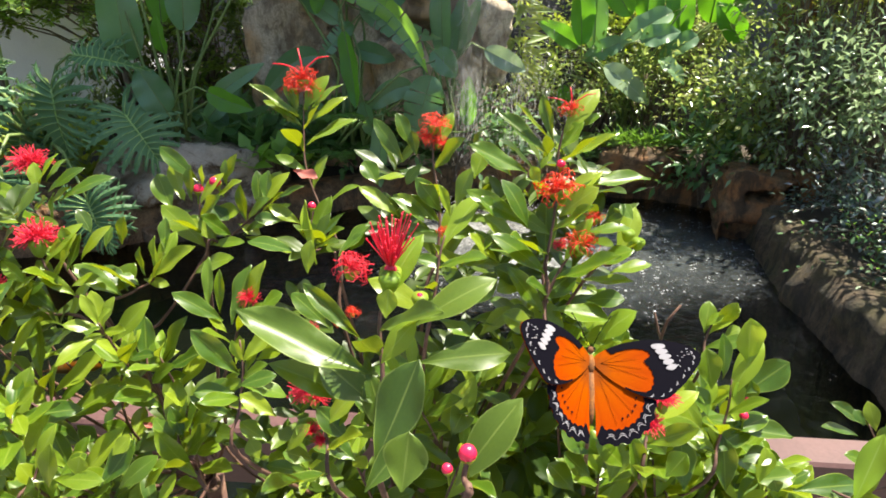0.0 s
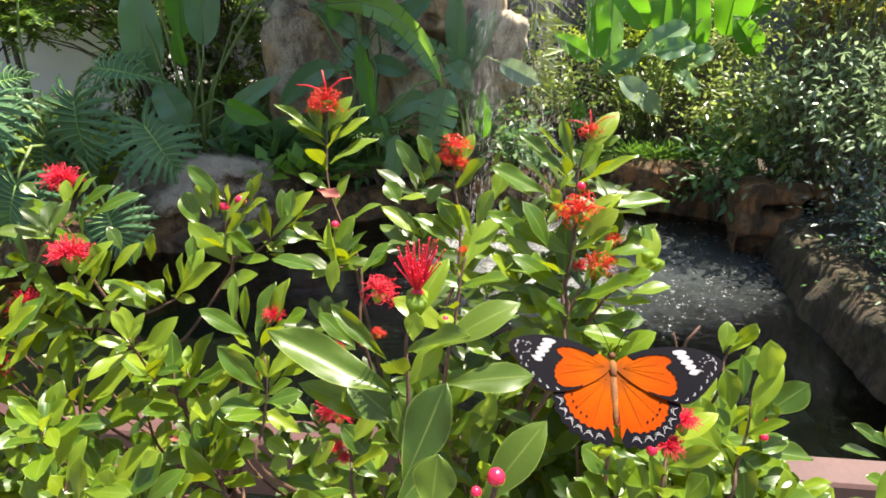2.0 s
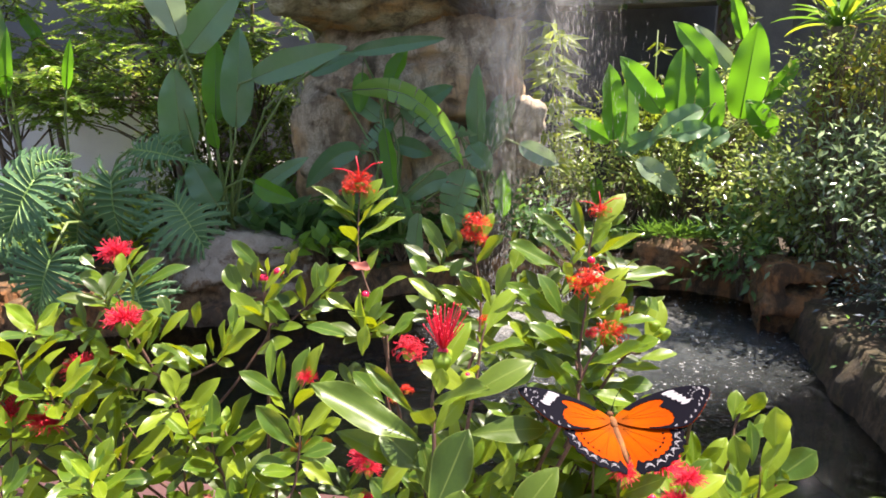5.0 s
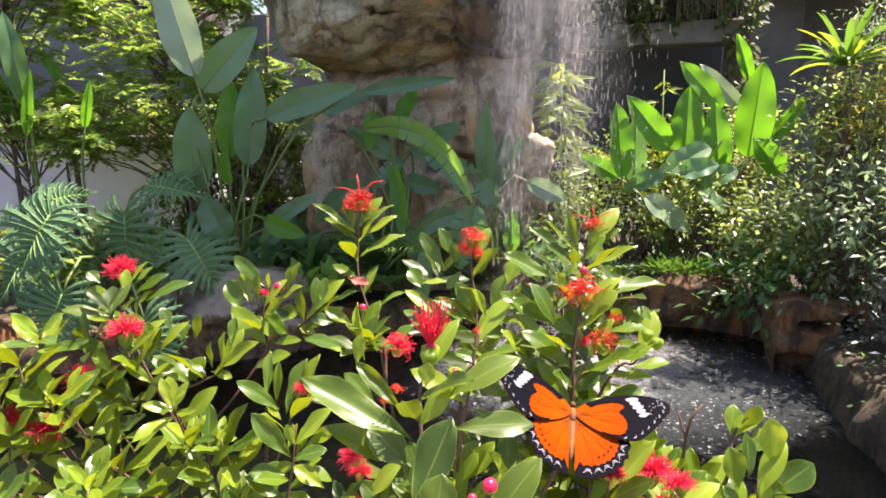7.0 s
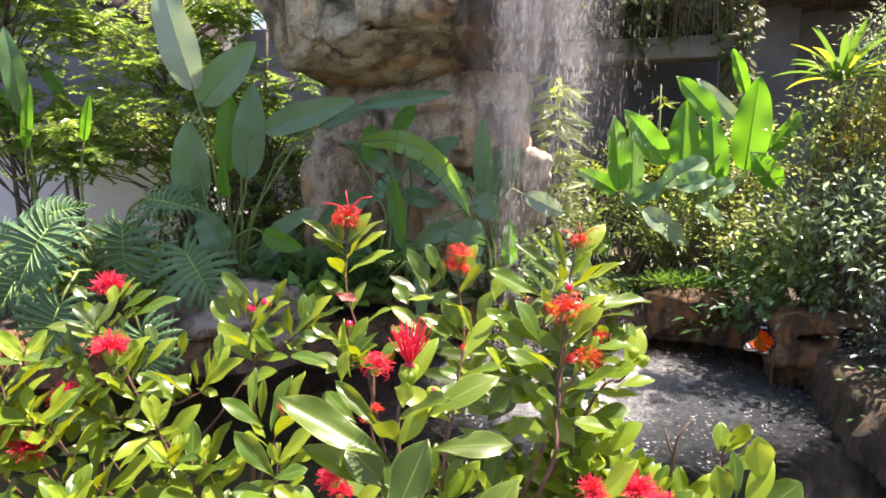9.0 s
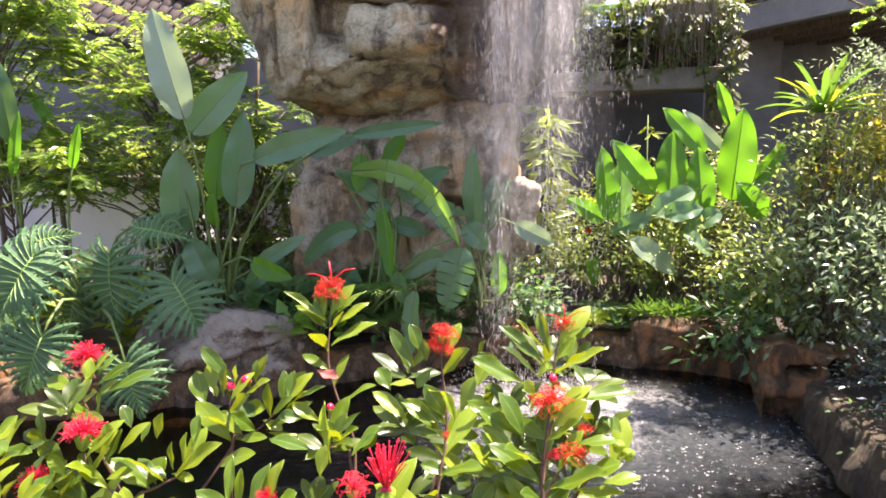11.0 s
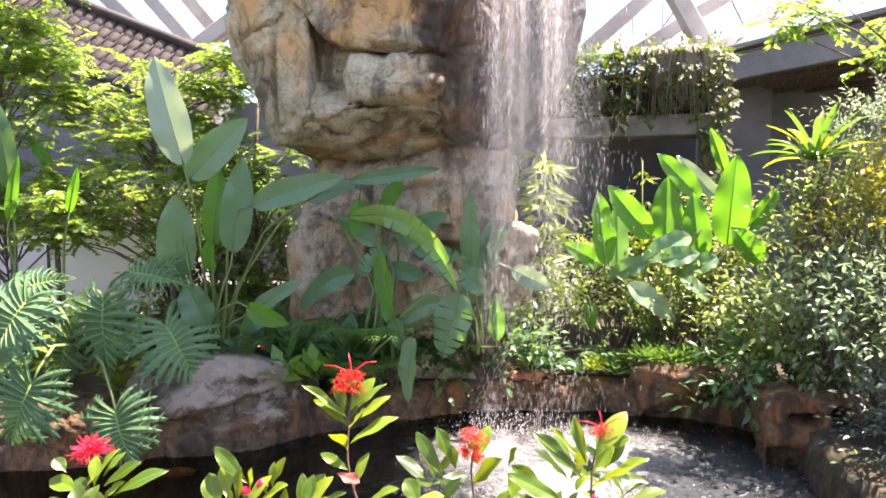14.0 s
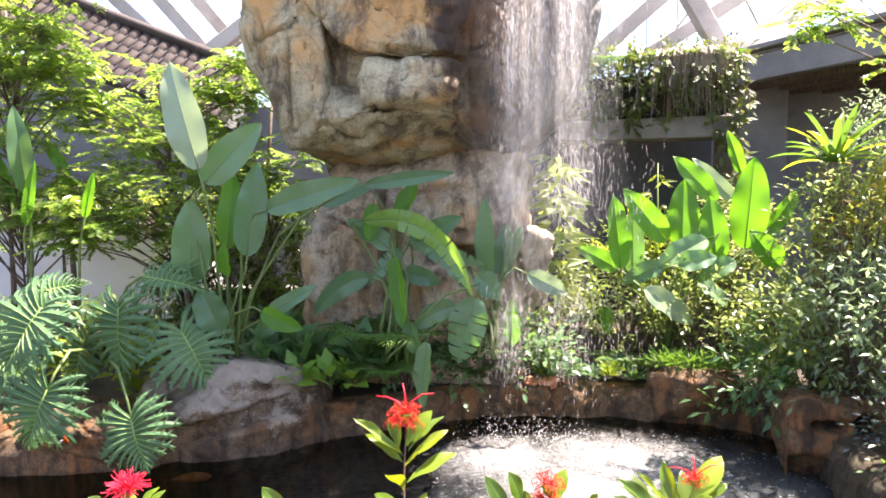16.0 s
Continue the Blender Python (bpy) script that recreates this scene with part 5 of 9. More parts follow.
def feathery_tree(label, foot, top, centres, fronds, seed):
    """A tree with layered fronds of many small leaflets."""
    r = random.Random(seed)
    t = thing("tree", label, "tree", None, "feathery trees")
    foot, top = Vector(foot), Vector(top)
    mid = foot.lerp(top, 0.5) + Vector((r.uniform(-0.12, 0.12), r.uniform(-0.1, 0.1), 0))
    part("trunk", Build().tube([foot, foot.lerp(mid, 0.5), mid, mid.lerp(top, 0.6), top], [0.036, 0.032, 0.026, 0.02, 0.012], 8).mesh("trunk", "bark"), t)
    out = []
    for c, rad in centres:
        c = Vector(c)
        root = foot.lerp(top, min(max((c.z - foot.z) / (top.z - foot.z) - 0.18, 0.1), 0.95))
        part("limb", Build().tube([root, root.lerp(c, 0.5) + Vector((0, 0, 0.08)), c], [0.011, 0.008, 0.004], 6).mesh("limb", "bark"), t)
        twigs = Build()
        for k in range(fronds):
            w = random_way(r, 0.1)
            p = c + Vector((w.x * rad * 1.25, w.y * rad, w.z * rad * 0.6)) * r.uniform(0.15, 1.0)
            d = Vector((w.x + r.uniform(-0.5, 0.5), w.y + r.uniform(-0.6, 0.3), r.uniform(-0.6, 0.45))).normalized()
            ln = r.uniform(0.14, 0.27)
            side = d.cross(Vector((0, 0, 1))).normalized()
            twigs.tube([c.lerp(p, 0.45), p, p + d * ln], [0.004, 0.003, 0.0015], 3, False)
            for i in range(10):
                q = p + d * ln * (i + 0.5) / 10 - Vector((0, 0, 0.10 * ln * (i / 10) ** 2))
                for s in (-1, 1):
                    e = (side * s + d * 0.45 + Vector((0, 0, r.uniform(-0.3, 0.05)))).normalized()
                    out.append(turned(e, (r.uniform(-0.9, 0.9), r.uniform(-0.9, 0.5), 1), r.uniform(0.045, 0.085), q) @ Matrix.Diagonal((0.85, 1, 1, 1)))
        part("wood", twigs.mesh("wood", "bark"), t, kind="stuff")
    part("crown", scattered("crown", SMALL, SMALL_F, mats_of(out), "feathery"), t, kind="stuff")
    return t


def blob_list(seed, lo, hi, n, rad):
    r = random.Random(seed)
    return [((r.uniform(lo[0], hi[0]), r.uniform(lo[1], hi[1]), r.uniform(lo[2], hi[2])), r.uniform(rad * 0.7, rad * 1.2)) for _ in range(n)]


feathery_tree("slender tree with layered feathery yellow-green fronds", (-3.1, 6.3, -0.1), (-3.4, 6.3, 2.75), blob_list(1, (-4.2, 5.8, 1.7), (-2.3, 6.7, 2.75), 22, 0.3) + blob_list(15, (-3.9, 6.0, 2.6), (-2.4, 6.5, 3.05), 10, 0.22) + blob_list(11, (-4.2, 5.4, 1.2), (-2.4, 6.0, 1.9), 20, 0.26), 17, 5)
feathery_tree("slender tree with feathery fronds by the wall", (-4.6, 5.9, -0.1), (-4.8, 6.0, 3.6), blob_list(2, (-5.8, 5.4, 1.75), (-4.0, 6.4, 3.7), 26, 0.3) + blob_list(12, (-5.6, 5.6, 1.3), (-4.0, 6.4, 1.9), 16, 0.26) + blob_list(13, (-5.4, 5.5, 3.6), (-3.6, 6.2, 4.0), 6, 0.2) + blob_list(14, (-5.5, 5.5, 2.7), (-3.7, 6.2, 3.7), 14, 0.26), 16, 6)
feathery_tree("small tree with dark feathery fronds behind the clump", (-2.5, 6.9, -0.1), (-2.4, 6.9, 2.8), blob_list(3, (-3.4, 6.5, 0.5), (-2.0, 7.2, 2.3), 18, 0.3), 18, 7)
feathery_tree("leafy branch of a tree over the building's eave", (4.3, 5.6, -0.1), (3.6, 5.4, 3.2), [((2.45, 5.2, 2.98), 0.16), ((2.75, 5.2, 3.05), 0.24), ((3.0, 5.2, 3.12), 0.28), ((3.3, 5.2, 3.05), 0.3), ((3.2, 5.1, 2.72), 0.24), ((2.6, 5.2, 3.18), 0.2), ((3.5, 5.2, 2.8), 0.3)], 10, 8)
for k in range(6):
    bush("hedge_plant", "sunlit small-leaved hedge along the garden wall", (-5.6 + 0.52 * k, 7.25, 1.46), (0.34, 0.2, 0.24), 60, 6, 0.07, "yellow_leaf" if k % 2 else "bush", 40 + k, "hedge plants", stems=4, twig=0.16)
for k in range(5):
    bush("hedge_plant", "dark leafy undergrowth beneath the trees", (-5.2 + 0.62 * k, 6.6, 0.12), (0.42, 0.3, 0.3), 60, 6, 0.09, "bush", 50 + k, "undergrowth", stems=4, twig=0.2)

for k in range(4):
    bush("hedge_plant", "dark leafy shrub in the shade behind the tall clump", (-3.5 + 0.5 * k, 7.0, 0.85), (0.4, 0.22, 0.62), 90, 7, 0.1, "bush", 150 + k, "undergrowth", stems=5, twig=0.22, low=-0.9)

# bushes on the right-hand bank
bush("bush", "grey-green small-leaved bush with glinting leaves", (2.8, 4.76, 0.62), (0.46, 0.36, 0.46), 230, 7, 0.082, "silver_bush", 61, narrow=0.75, low=-0.95, up=0.1, stems=4)
bush("bush", "grey-green small-leaved bush with glinting leaves", (3.12, 4.25, 0.62), (0.4, 0.42, 0.46), 190, 7, 0.082, "silver_bush", 62, narrow=0.7)
bush("bush", "airy mixed bush with yellow and pale leaves", (2.62, 5.75, 0.4), (0.5, 0.3, 0.42), 120, 7, 0.07, "mixed_leaf", 63)
bush("bush", "small dark plant with drooping pointed leaves over the stones", (2.3, 5.12, 0.04), (0.22, 0.2, 0.3), 76, 6, 0.12, "ground_leaf", 64, low=-0.9, narrow=0.8)
bush("bush", "croton bush with orange and yellow young leaves", (3.25, 4.95, 1.3), (0.42, 0.4, 0.46), 75, 7, 0.08, "croton", 65, up=0.4, narrow=0.9, soil=0.0)
bush("bush", "tall airy mixed green bush", (3.08, 5.4, 1.08), (0.5, 0.3, 0.66), 130, 7, 0.075, "mixed_leaf", 66, narrow=0.8, soil=0.0)
bush("bush", "pale feathery bush under the eave", (3.85, 5.9, 2.2), (0.45, 0.4, 0.38), 130, 9, 0.06, "silver_bush", 67, narrow=0.6, soil=0.0)
bush("bush", "leafy plants beneath the broad-leaved clump", (1.45, 6.35, 0.35), (0.5, 0.35, 0.42), 130, 8, 0.07, "bush", 68, narrow=0.8)
bush("bush", "leafy plants beneath the broad-leaved clump", (2.05, 6.25, 0.42), (0.5, 0.35, 0.45), 130, 8, 0.07, "mixed_leaf", 69, narrow=0.8)
bush("bush", "sunlit yellow-green plants behind the fall", (0.85, 6.6, 0.35), (0.36, 0.3, 0.42), 100, 8, 0.07, "mixed_leaf", 70)
bush("bush", "sunlit yellow-green plants behind the broad leaves", (1.75, 7.0, 0.85), (0.7, 0.3, 0.4), 170, 8, 0.075, "yellow_leaf", 71, soil=0.0)
bush("bush", "mixed green bush at the back", (2.6, 7.0, 0.9), (0.6, 0.4, 0.7), 200, 8, 0.085, "mixed_leaf", 72, soil=0.0)
bush("bush", "bluish low plants on the pond wall, darkened as in shade", (2.86, 3.1, 0.06), (0.32, 0.7, 0.16), 150, 6, 0.06, "shaded_cover", 73)
bush("bush", "low green plants on the pond wall", (2.76, 2.4, 0.05), (0.26, 0.5, 0.13), 120, 7, 0.045, "shaded_cover", 74)
bush("bush", "low bluish plants spreading along the pond wall", (2.92, 2.75, 0.1), (0.3, 0.6, 0.2), 170, 7, 0.055, "shaded_cover", 77, soil=-0.1)
# stands out of view, added only to cast shade on the pond wall
bush("bush", "tall unseen grey-green bush added to shade the pond wall", (3.1, 3.15, 0.95), (0.42, 0.75, 0.4), 110, 8, 0.085, "silver_bush", 75, low=-0.6, stems=6)
bush("bush", "croton bush with yellow and orange leaves by the bromeliad", (3.5, 5.0, 1.62), (0.36, 0.34, 0.36), 60, 7, 0.085, "croton", 78, up=0.4, soil=0.0)
bush("bush", "mixed small-leaved bush before the pond's corner stone", (2.7, 5.1, 0.46), (0.42, 0.26, 0.42), 110, 7, 0.1, "mixed_leaf", 79, low=-0.95, up=0.1, stems=4)
bush("bush", "airy bush with small leaves behind the croton", (3.75, 5.3, 1.2), (0.5, 0.4, 0.8), 110, 8, 0.07, "mixed_leaf", 76, soil=0.0)


def cover(name, label, centres, size, n, material, seed, narrow=1.0, group="low plants"):
    """Low plants: tufts of leaves that arch from the ground."""
    r = random.Random(seed)
    for at in centres:
        t = thing(name, label, "plant", None, group)
        out = []
        wood = Build()
        for k in range(n):
            a = r.uniform(0, 6.28)
            e = r.uniform(0.25, 1.1)
            d = Vector((math.cos(a) * math.sin(e), math.sin(a) * math.sin(e), math.cos(e)))
            o = Vector(at) + d * size * r.uniform(0.2, 0.9)
            out.append(turned((d + Vector((0, 0, -0.35))).normalized(), (0, -0.4, 1), size * r.uniform(0.7, 1.15), o) @ Matrix.Diagonal((narrow, 1, 1, 1)))
            wood.tube([at, o], [0.004, 0.003], 3, False)
        part("wood", wood.mesh("wood", "stalk"), t, kind="stuff")
        part("leaves", scattered("leaves", SMALL, SMALL_F, mats_of(out), material), t, kind="stuff")


gr = random.Random(91)
cover("ground_plant", "broad-leaved patterned plant in the shade of the rock", [(gr.uniform(-2.0, -0.75), gr.uniform(5.05, 5.35), gr.uniform(0.0, 0.22)) for _ in range(12)], 0.25, 14, "ground_leaf", 90, 1.25)
cover("ground_plant", "dark patterned broad-leaved plant on the bank", [(gr.uniform(-2.15, -0.9), gr.uniform(5.3, 5.7), gr.uniform(0.02, 0.28)) for _ in range(13)], 0.2, 15, "ground_leaf", 92, 1.3)
cover("ground_plant", "bright green leafy plant over the bank's edge", [(-1.68, 4.98, 0.04), (-1.56, 4.98, 0.02), (-1.3, 5.02, 0.04), (-1.12, 5.04, 0.05)], 0.2, 11, "sunlit_ground", 93, 1.2)
cover("ground_plant", "small green creeping plants on the bank", [(gr.uniform(-0.7, 1.7), gr.uniform(5.78, 6.05), gr.uniform(-0.1, 0.06)) for _ in range(26)], 0.09, 34, "ground_leaf", 94, 1.1)
cover("ground_plant", "yellow-green creeping plants on the bank", [(gr.uniform(0.3, 1.5), gr.uniform(5.74, 5.9), gr.uniform(-0.08, 0.02)) for _ in range(9)], 0.085, 30, "yellow_leaf", 95, 1.0)
cover("grass_tuft", "bright green grassy tuft on the stone", [(1.6 + 0.12 * k, 5.66 - 0.03 * (k % 3), 0.08) for k in range(7)], 0.15, 60, "fern", 96, 0.16)
cover("ground_plant", "leafy plants at the foot of the split-leaf plant", [(gr.uniform(-4.6, -2.6), gr.uniform(4.7, 5.3), gr.uniform(-0.05, 0.3)) for _ in range(14)], 0.2, 20, "yellow_leaf", 97, 0.9)
cover("ground_plant", "shaded plants beneath the tall clump", [(gr.uniform(-2.6, -1.6), gr.uniform(5.2, 6.2), gr.uniform(0.0, 0.3)) for _ in range(10)], 0.22, 18, "ground_leaf", 98, 0.9)


def fern(at, size, n, seed, label="green fern with arching fronds"):
    r = random.Random(seed)
    t = thing("fern", label, "fern", None, "ferns")
    for k in range(n):
        a = 6.28 * k / n + r.uniform(-0.3, 0.3)
        out = []
        p = Vector(at)
        d = Vector((math.cos(a) * 0.45, math.sin(a) * 0.45, 1)).normalized()
        pts = [p.copy()]
        for i in range(16):
            p = p + d * size / 16
            d = (d + Vector((math.cos(a) * 0.06, math.sin(a) * 0.06, -0.10))).normalized()
            pts.append(p.copy())
            side = d.cross(Vector((0, 0, 1))).normalized()
            w = size * 0.22 * math.sin(0.35 + 2.75 * i / 16)
            for s in (-1, 1):
                out.append(turned(side * s + d * 0.35 + Vector((0, 0, -0.15)), (0, 0, 1), w, p) @ Matrix.Diagonal((0.55, 1, 1, 1)))
        f = part("frond", scattered("frond", SMALL, SMALL_F, mats_of(out), "fern"), t)
        part("rib", Build().tube(pts[::4], 0.003, 4).mesh("rib", "stalk"), f)


fern((-0.95, 5.16, 0.28), 0.72, 9, 1)
fern((-0.82, 5.0, 0.1), 0.4, 9, 2)
fern((-0.1, 5.75, -0.05), 0.3, 8, 3)
fern((1.25, 6.0, 0.0), 0.35, 8, 4)


def bromeliad(at, size, n, seed):
    r = random.Random(seed)
    t = thing("bromeliad", "bromeliad with yellow-green strap leaves in a rosette", "plant")
    at = Vector(at)
    for k in range(n):
        a = k * 2.4
        e = 0.25 + 1.0 * k / n
        d = Vector((math.cos(a) * math.sin(e), math.sin(a) * math.sin(e), math.cos(e)))
        b = Build()
        side = d.cross(Vector((0, 0, 1))).normalized()
        ln = size * r.uniform(0.8, 1.1)
        p = at.copy()
        row = []
        for i in range(8):
            q = i / 7
            w = 0.032 * size / 0.5 * (1 - 0.25 * q) * (1 if q < 0.8 else (1.02 - q) * 4.5)
            row += [p - side * w + Vector((0, 0, w * 0.5)), p, p + side * w + Vector((0, 0, w * 0.5))]
            p = p + d * ln / 7
            d = (d + Vector((0, 0, -0.13))).normalized()
        b.add(row, [f for i in range(7) for f in ((3 * i, 3 * i + 1, 3 * i + 4, 3 * i + 3), (3 * i + 1, 3 * i + 2, 3 * i + 5, 3 * i + 4))])
        part("leaf", b.mesh("leaf", "yellow_leaf" if k % 3 == 0 else "fern"), t)
    part("pot", Build().tube([at + Vector((0, 0, -0.31)), at + Vector((0, 0, -0.28)), at + Vector((0, 0, 0.02))], [0.08, 0.1, 0.13], 14).mesh("pot", "bark"), t, label="brown fibre pot")


bromeliad((3.1, 5.75, 1.92), 0.56, 28, 5)
wall_block("planter_pier", (2.98, 5.64, -0.2), (3.22, 5.86, 1.61), "bank", "brown stone pier that carries the bromeliad")


def leafy_stem(at, height, n, size, material, label, seed):
    """A stem with whorls of long drooping leaves."""
    r = random.Random(seed)
    t = thing("leafy_plant", label, "plant")
    at = Vector(at)
    part("stem", Build().tube([at, at + Vector((0.02, 0, height * 0.5)), at + Vector((0, 0, height))], [0.014, 0.011, 0.007], 6).mesh("stem", "stalk"), t)
    out = []
    for k in range(n):
        z = height * (0.35 + 0.65 * k / n)
        a = k * 2.4
        d = Vector((math.cos(a), math.sin(a), r.uniform(-0.35, 0.3))).normalized()
        o = at + Vector((0, 0, z)) + d * 0.06
        for i in range(5):
            b = (i - 2) * 0.5
            e = Vector((d.x * math.cos(b) - d.y * math.sin(b), d.x * math.sin(b) + d.y * math.cos(b), d.z - 0.2))
            out.append(turned(e + Vector((0, 0, r.uniform(-0.5, 0.4))), (r.uniform(-0.8, 0.8), -1, 0.6), size * r.uniform(0.7, 1.2), o) @ Matrix.Diagonal((0.42, 1, 1, 1)))
    part("leaves", scattered("leaves", SMALL, SMALL_F, mats_of(out), material), t, kind="stuff")


leafy_stem((0.74, 6.45, -0.05), 2.15, 34, 0.3, "yellow_leaf", "tall sunlit yellow-green plant behind the fall", 3)
leafy_stem((1.95, 7.2, -0.05), 2.1, 12, 0.16, "yellow_leaf", "tall sunlit plant behind the broad leaves", 4)

bush("bush", "airy bush with pale leaves at the bromeliad's foot", (3.02, 5.3, 1.58), (0.34, 0.22, 0.26), 70, 7, 0.065, "mixed_leaf", 77, stems=4, soil=0.0)

# stems by the garden wall
for k, (x, y, h) in enumerate([(-4.85, 6.0, 1.9), (-4.7, 6.05, 1.5), (-4.2, 6.0, 1.85), (-4.5, 6.3, 1.1), (-4.45, 6.35, 1.15)]):
    t = thing("cane", "brown upright cane with a broad leaf by the garden wall" if k < 3 else "brown bare cane by the garden wall", "plant", None, "canes")
    part("cane", Build().tube([(x, y, -0.1), (x + 0.02, y, h * 0.4), (x, y, h)], [0.028, 0.026, 0.012], 8).mesh("cane", "bark"), t)
    if k < 3:
        for j in range(3):
            b = Vector((x, y, h - 0.1 * j))
            broad_leaf(t, (x, y, h - 0.25 - 0.1 * j), b + Vector((0.02, -0.05, 0.05)), b + Vector((0.14 * (j - 1), -0.12, 0.36 - 0.1 * j)), 0.13, 0.1, "bright_heliconia", 20 * j)

side_plant = thing("heliconia", "tall dark heliconia beside the garden wall", "plant")
for foot_, base_, tip_, w_, m_ in (
    ((-4.088, 5.300, 0.670), (-4.029, 5.200, 1.662), (-4.048, 5.100, 2.428), 0.2, "ground_leaf"),
    ((-4.088, 5.300, 0.670), (-4.057, 5.200, 1.389), (-3.878, 5.100, 1.948), 0.1, "bright_heliconia"),
    ((-3.666, 5.300, 0.571), (-3.511, 5.200, 1.463), (-3.353, 5.100, 1.850), 0.09, "bright_heliconia"),
):
    broad_leaf(side_plant, foot_, base_, tip_, w_, 0.12, m_, 35)

banana = thing("banana_plant", "young banana plant with arching wind-torn blue-green leaves", "plant")
for base_, tip_, w_, r_ in (
    ((-0.682, 5.250, 1.383), (-0.134, 5.050, 0.924), 0.2, -20),
    ((-0.658, 5.250, 1.286), (-0.051, 5.050, 1.065), 0.17, 30),
    ((-0.732, 5.250, 1.189), (-0.990, 5.050, 0.918), 0.15, 0),
):
    broad_leaf(banana, (-0.706, 5.400, 0.167), base_, tip_, w_, 0.3, "heliconia", r_, True)

# vines that hang from the wall planter
for k in range(30):
    x = 1.16 + 0.066 * k
    y = 8.2 - 0.24 * (x - 1.15) - (0.06 if k % 2 else 0.2)
    r = random.Random(200 + k)
    t = thing("hanging_vine", "yellow-green vine hanging from the wall planter", "vine", None, "hanging vines")
    drop = r.uniform(0.45, 1.2) if k < 15 else r.uniform(0.3, 0.7) if k < 24 else r.uniform(0.8, 1.75)
    head_ = 3.36 + r.uniform(-0.12, 0.06)
    out = []
    pts = []
    for i in range(int(drop / 0.045)):
        p = Vector((x + 0.06 * math.sin(i * 0.4 + k), y - 0.04 * math.sin(i * 0.3 + k), head_ - i * 0.045))
        pts.append(p)
        for j in range(3 if r.random() < 0.75 else 1):
            w = random_way(r, -0.4)
            out.append(turned((w + Vector((0, -0.6, -0.2))).normalized(), (r.uniform(-0.4, 0.4), -0.7, 1), r.uniform(0.07, 0.15), p + w * r.uniform(0, 0.1)))
    part("vine_stem", Build().tube(pts[::3] + [pts[-1]], 0.006, 4).mesh("vine_stem", "bark"), t)
    part("leaves", scattered("leaves", SMALL, SMALL_F, mats_of(out), "vine_leaf"), t, kind="stuff")


def hanging_grass(x, y, z, drop, seed):
    """Dry blades that arch over the planter's edge and hang down."""
    r = random.Random(seed)
    b = Build()
    for k in range(44):
        a = r.uniform(-1.6, 1.6)
        gx, gy = x + r.gauss(0, 0.11), y + r.gauss(0, 0.04)
        out_ = r.uniform(0.05, 0.2)
        ln = drop * r.uniform(0.25, 1.0)
        pts = [Vector((gx, gy + 0.15, z)), Vector((gx + 0.3 * out_ * a, gy, z + 0.09)), Vector((gx + 0.7 * out_ * a, gy - out_ * 0.7, z - 0.02)), Vector((gx + out_ * a, gy - out_, z - ln))]
        w = r.uniform(0.003, 0.006)
        for p, q in zip(pts[:-1], pts[1:]):
            b.add([p - Vector((w, 0, 0)), p + Vector((w, 0.002, 0)), q + Vector((w * 0.7, 0.002, 0)), q - Vector((w * 0.7, 0, 0))], [(0, 1, 2, 3)])
    t = thing("grass_tuft", "long dry brown grass hanging over the wall planter", "grass", None, "planter grasses")
    part("hanging_mass", b.mesh("hanging_mass", "dry_grass"), t, kind="stuff")


for k in range(5):
    hanging_grass(2.2 + 0.14 * k, 7.9 - 0.036 * k, 3.4, 0.85, 500 + k)
for k in range(9):
    fern((1.25 + 0.2 * k, 8.25 - 0.05 * k, 3.3), 0.4, 7, 300 + k, "fern growing in the wall planter")
for k in range(6):
    bush("planter_bush", "leafy yellow-green plant filling the wall planter", (1.25 + 0.33 * k, 8.3 - 0.08 * k, 3.3), (0.26, 0.2, 0.22), 46, 6, 0.075, "vine_leaf", 400 + k, "planter plants", twig=0.2, stems=4)
bush("bush", "shaded leafy plants at the rock's foot behind the fall", (0.15, 5.78, 0.12), (0.5, 0.14, 0.32), 120, 7, 0.1, "ground_leaf", 81)
bush("bush", "shaded leafy plants at the rock's foot", (-0.75, 5.6, 0.1), (0.5, 0.14, 0.28), 110, 7, 0.11, "ground_leaf", 82)
bush("bush", "low bluish plants along the top of the pond wall", (2.9, 3.95, 0.08), (0.28, 0.5, 0.15), 160, 7, 0.055, "shaded_cover", 83)
bush("bush", "low green plants trailing over the pond wall", (2.62, 3.3, 0.0), (0.16, 0.4, 0.07), 60, 7, 0.04, "ground_leaf", 84)

# ---- flowering shrubs in front of the railing ----
def leaf_template(k):
    """An oval leaf, one unit long and one wide, folded along its midrib and curved."""
    v, f, uv = [], [], []
    curl, fold, wave = (0.10, -0.06, 0.18, 0.02)[k], (0.10, 0.16, 0.06, 0.2)[k], (0.02, 0.03, 0.015, 0.03)[k]
    rows, cols = 11, 6
    for i in range(rows + 1):
        t = i / rows
        wide = 0.5 * (math.sin(math.pi * min(t ** 1.36, 1.0)) ** 0.8 if 0 < t < 1 else 0.0) + (0.03 if t == 0 else 0.0)
        for j in range(cols + 1):
            s = 2 * j / cols - 1
            z = 0.36 * fold * abs(s) * wide * 2 - curl * (t - 0.4) ** 2 * 1.6 + curl * 0.256 + wave * math.sin(t * 11 + j) * s * s
            v.append((s * wide, t, z))
            uv.append((0.5 + 0.5 * s, t))
    for i in range(rows):
        for j in range(cols):
            a = i * (cols + 1) + j
            f.append((a, a + 1, a + cols + 2, a + cols + 1))
    return v, f, uv


LEAVES = {}
for k in range(4):
    for y_, skin in enumerate(("shrub_leaf", "young_leaf", "old_leaf")):
        LEAVES[k, y_] = mesh_from("leaf", *leaf_template(k)[:2], skin, uv=leaf_template(k)[2])
srng = random.Random(21)


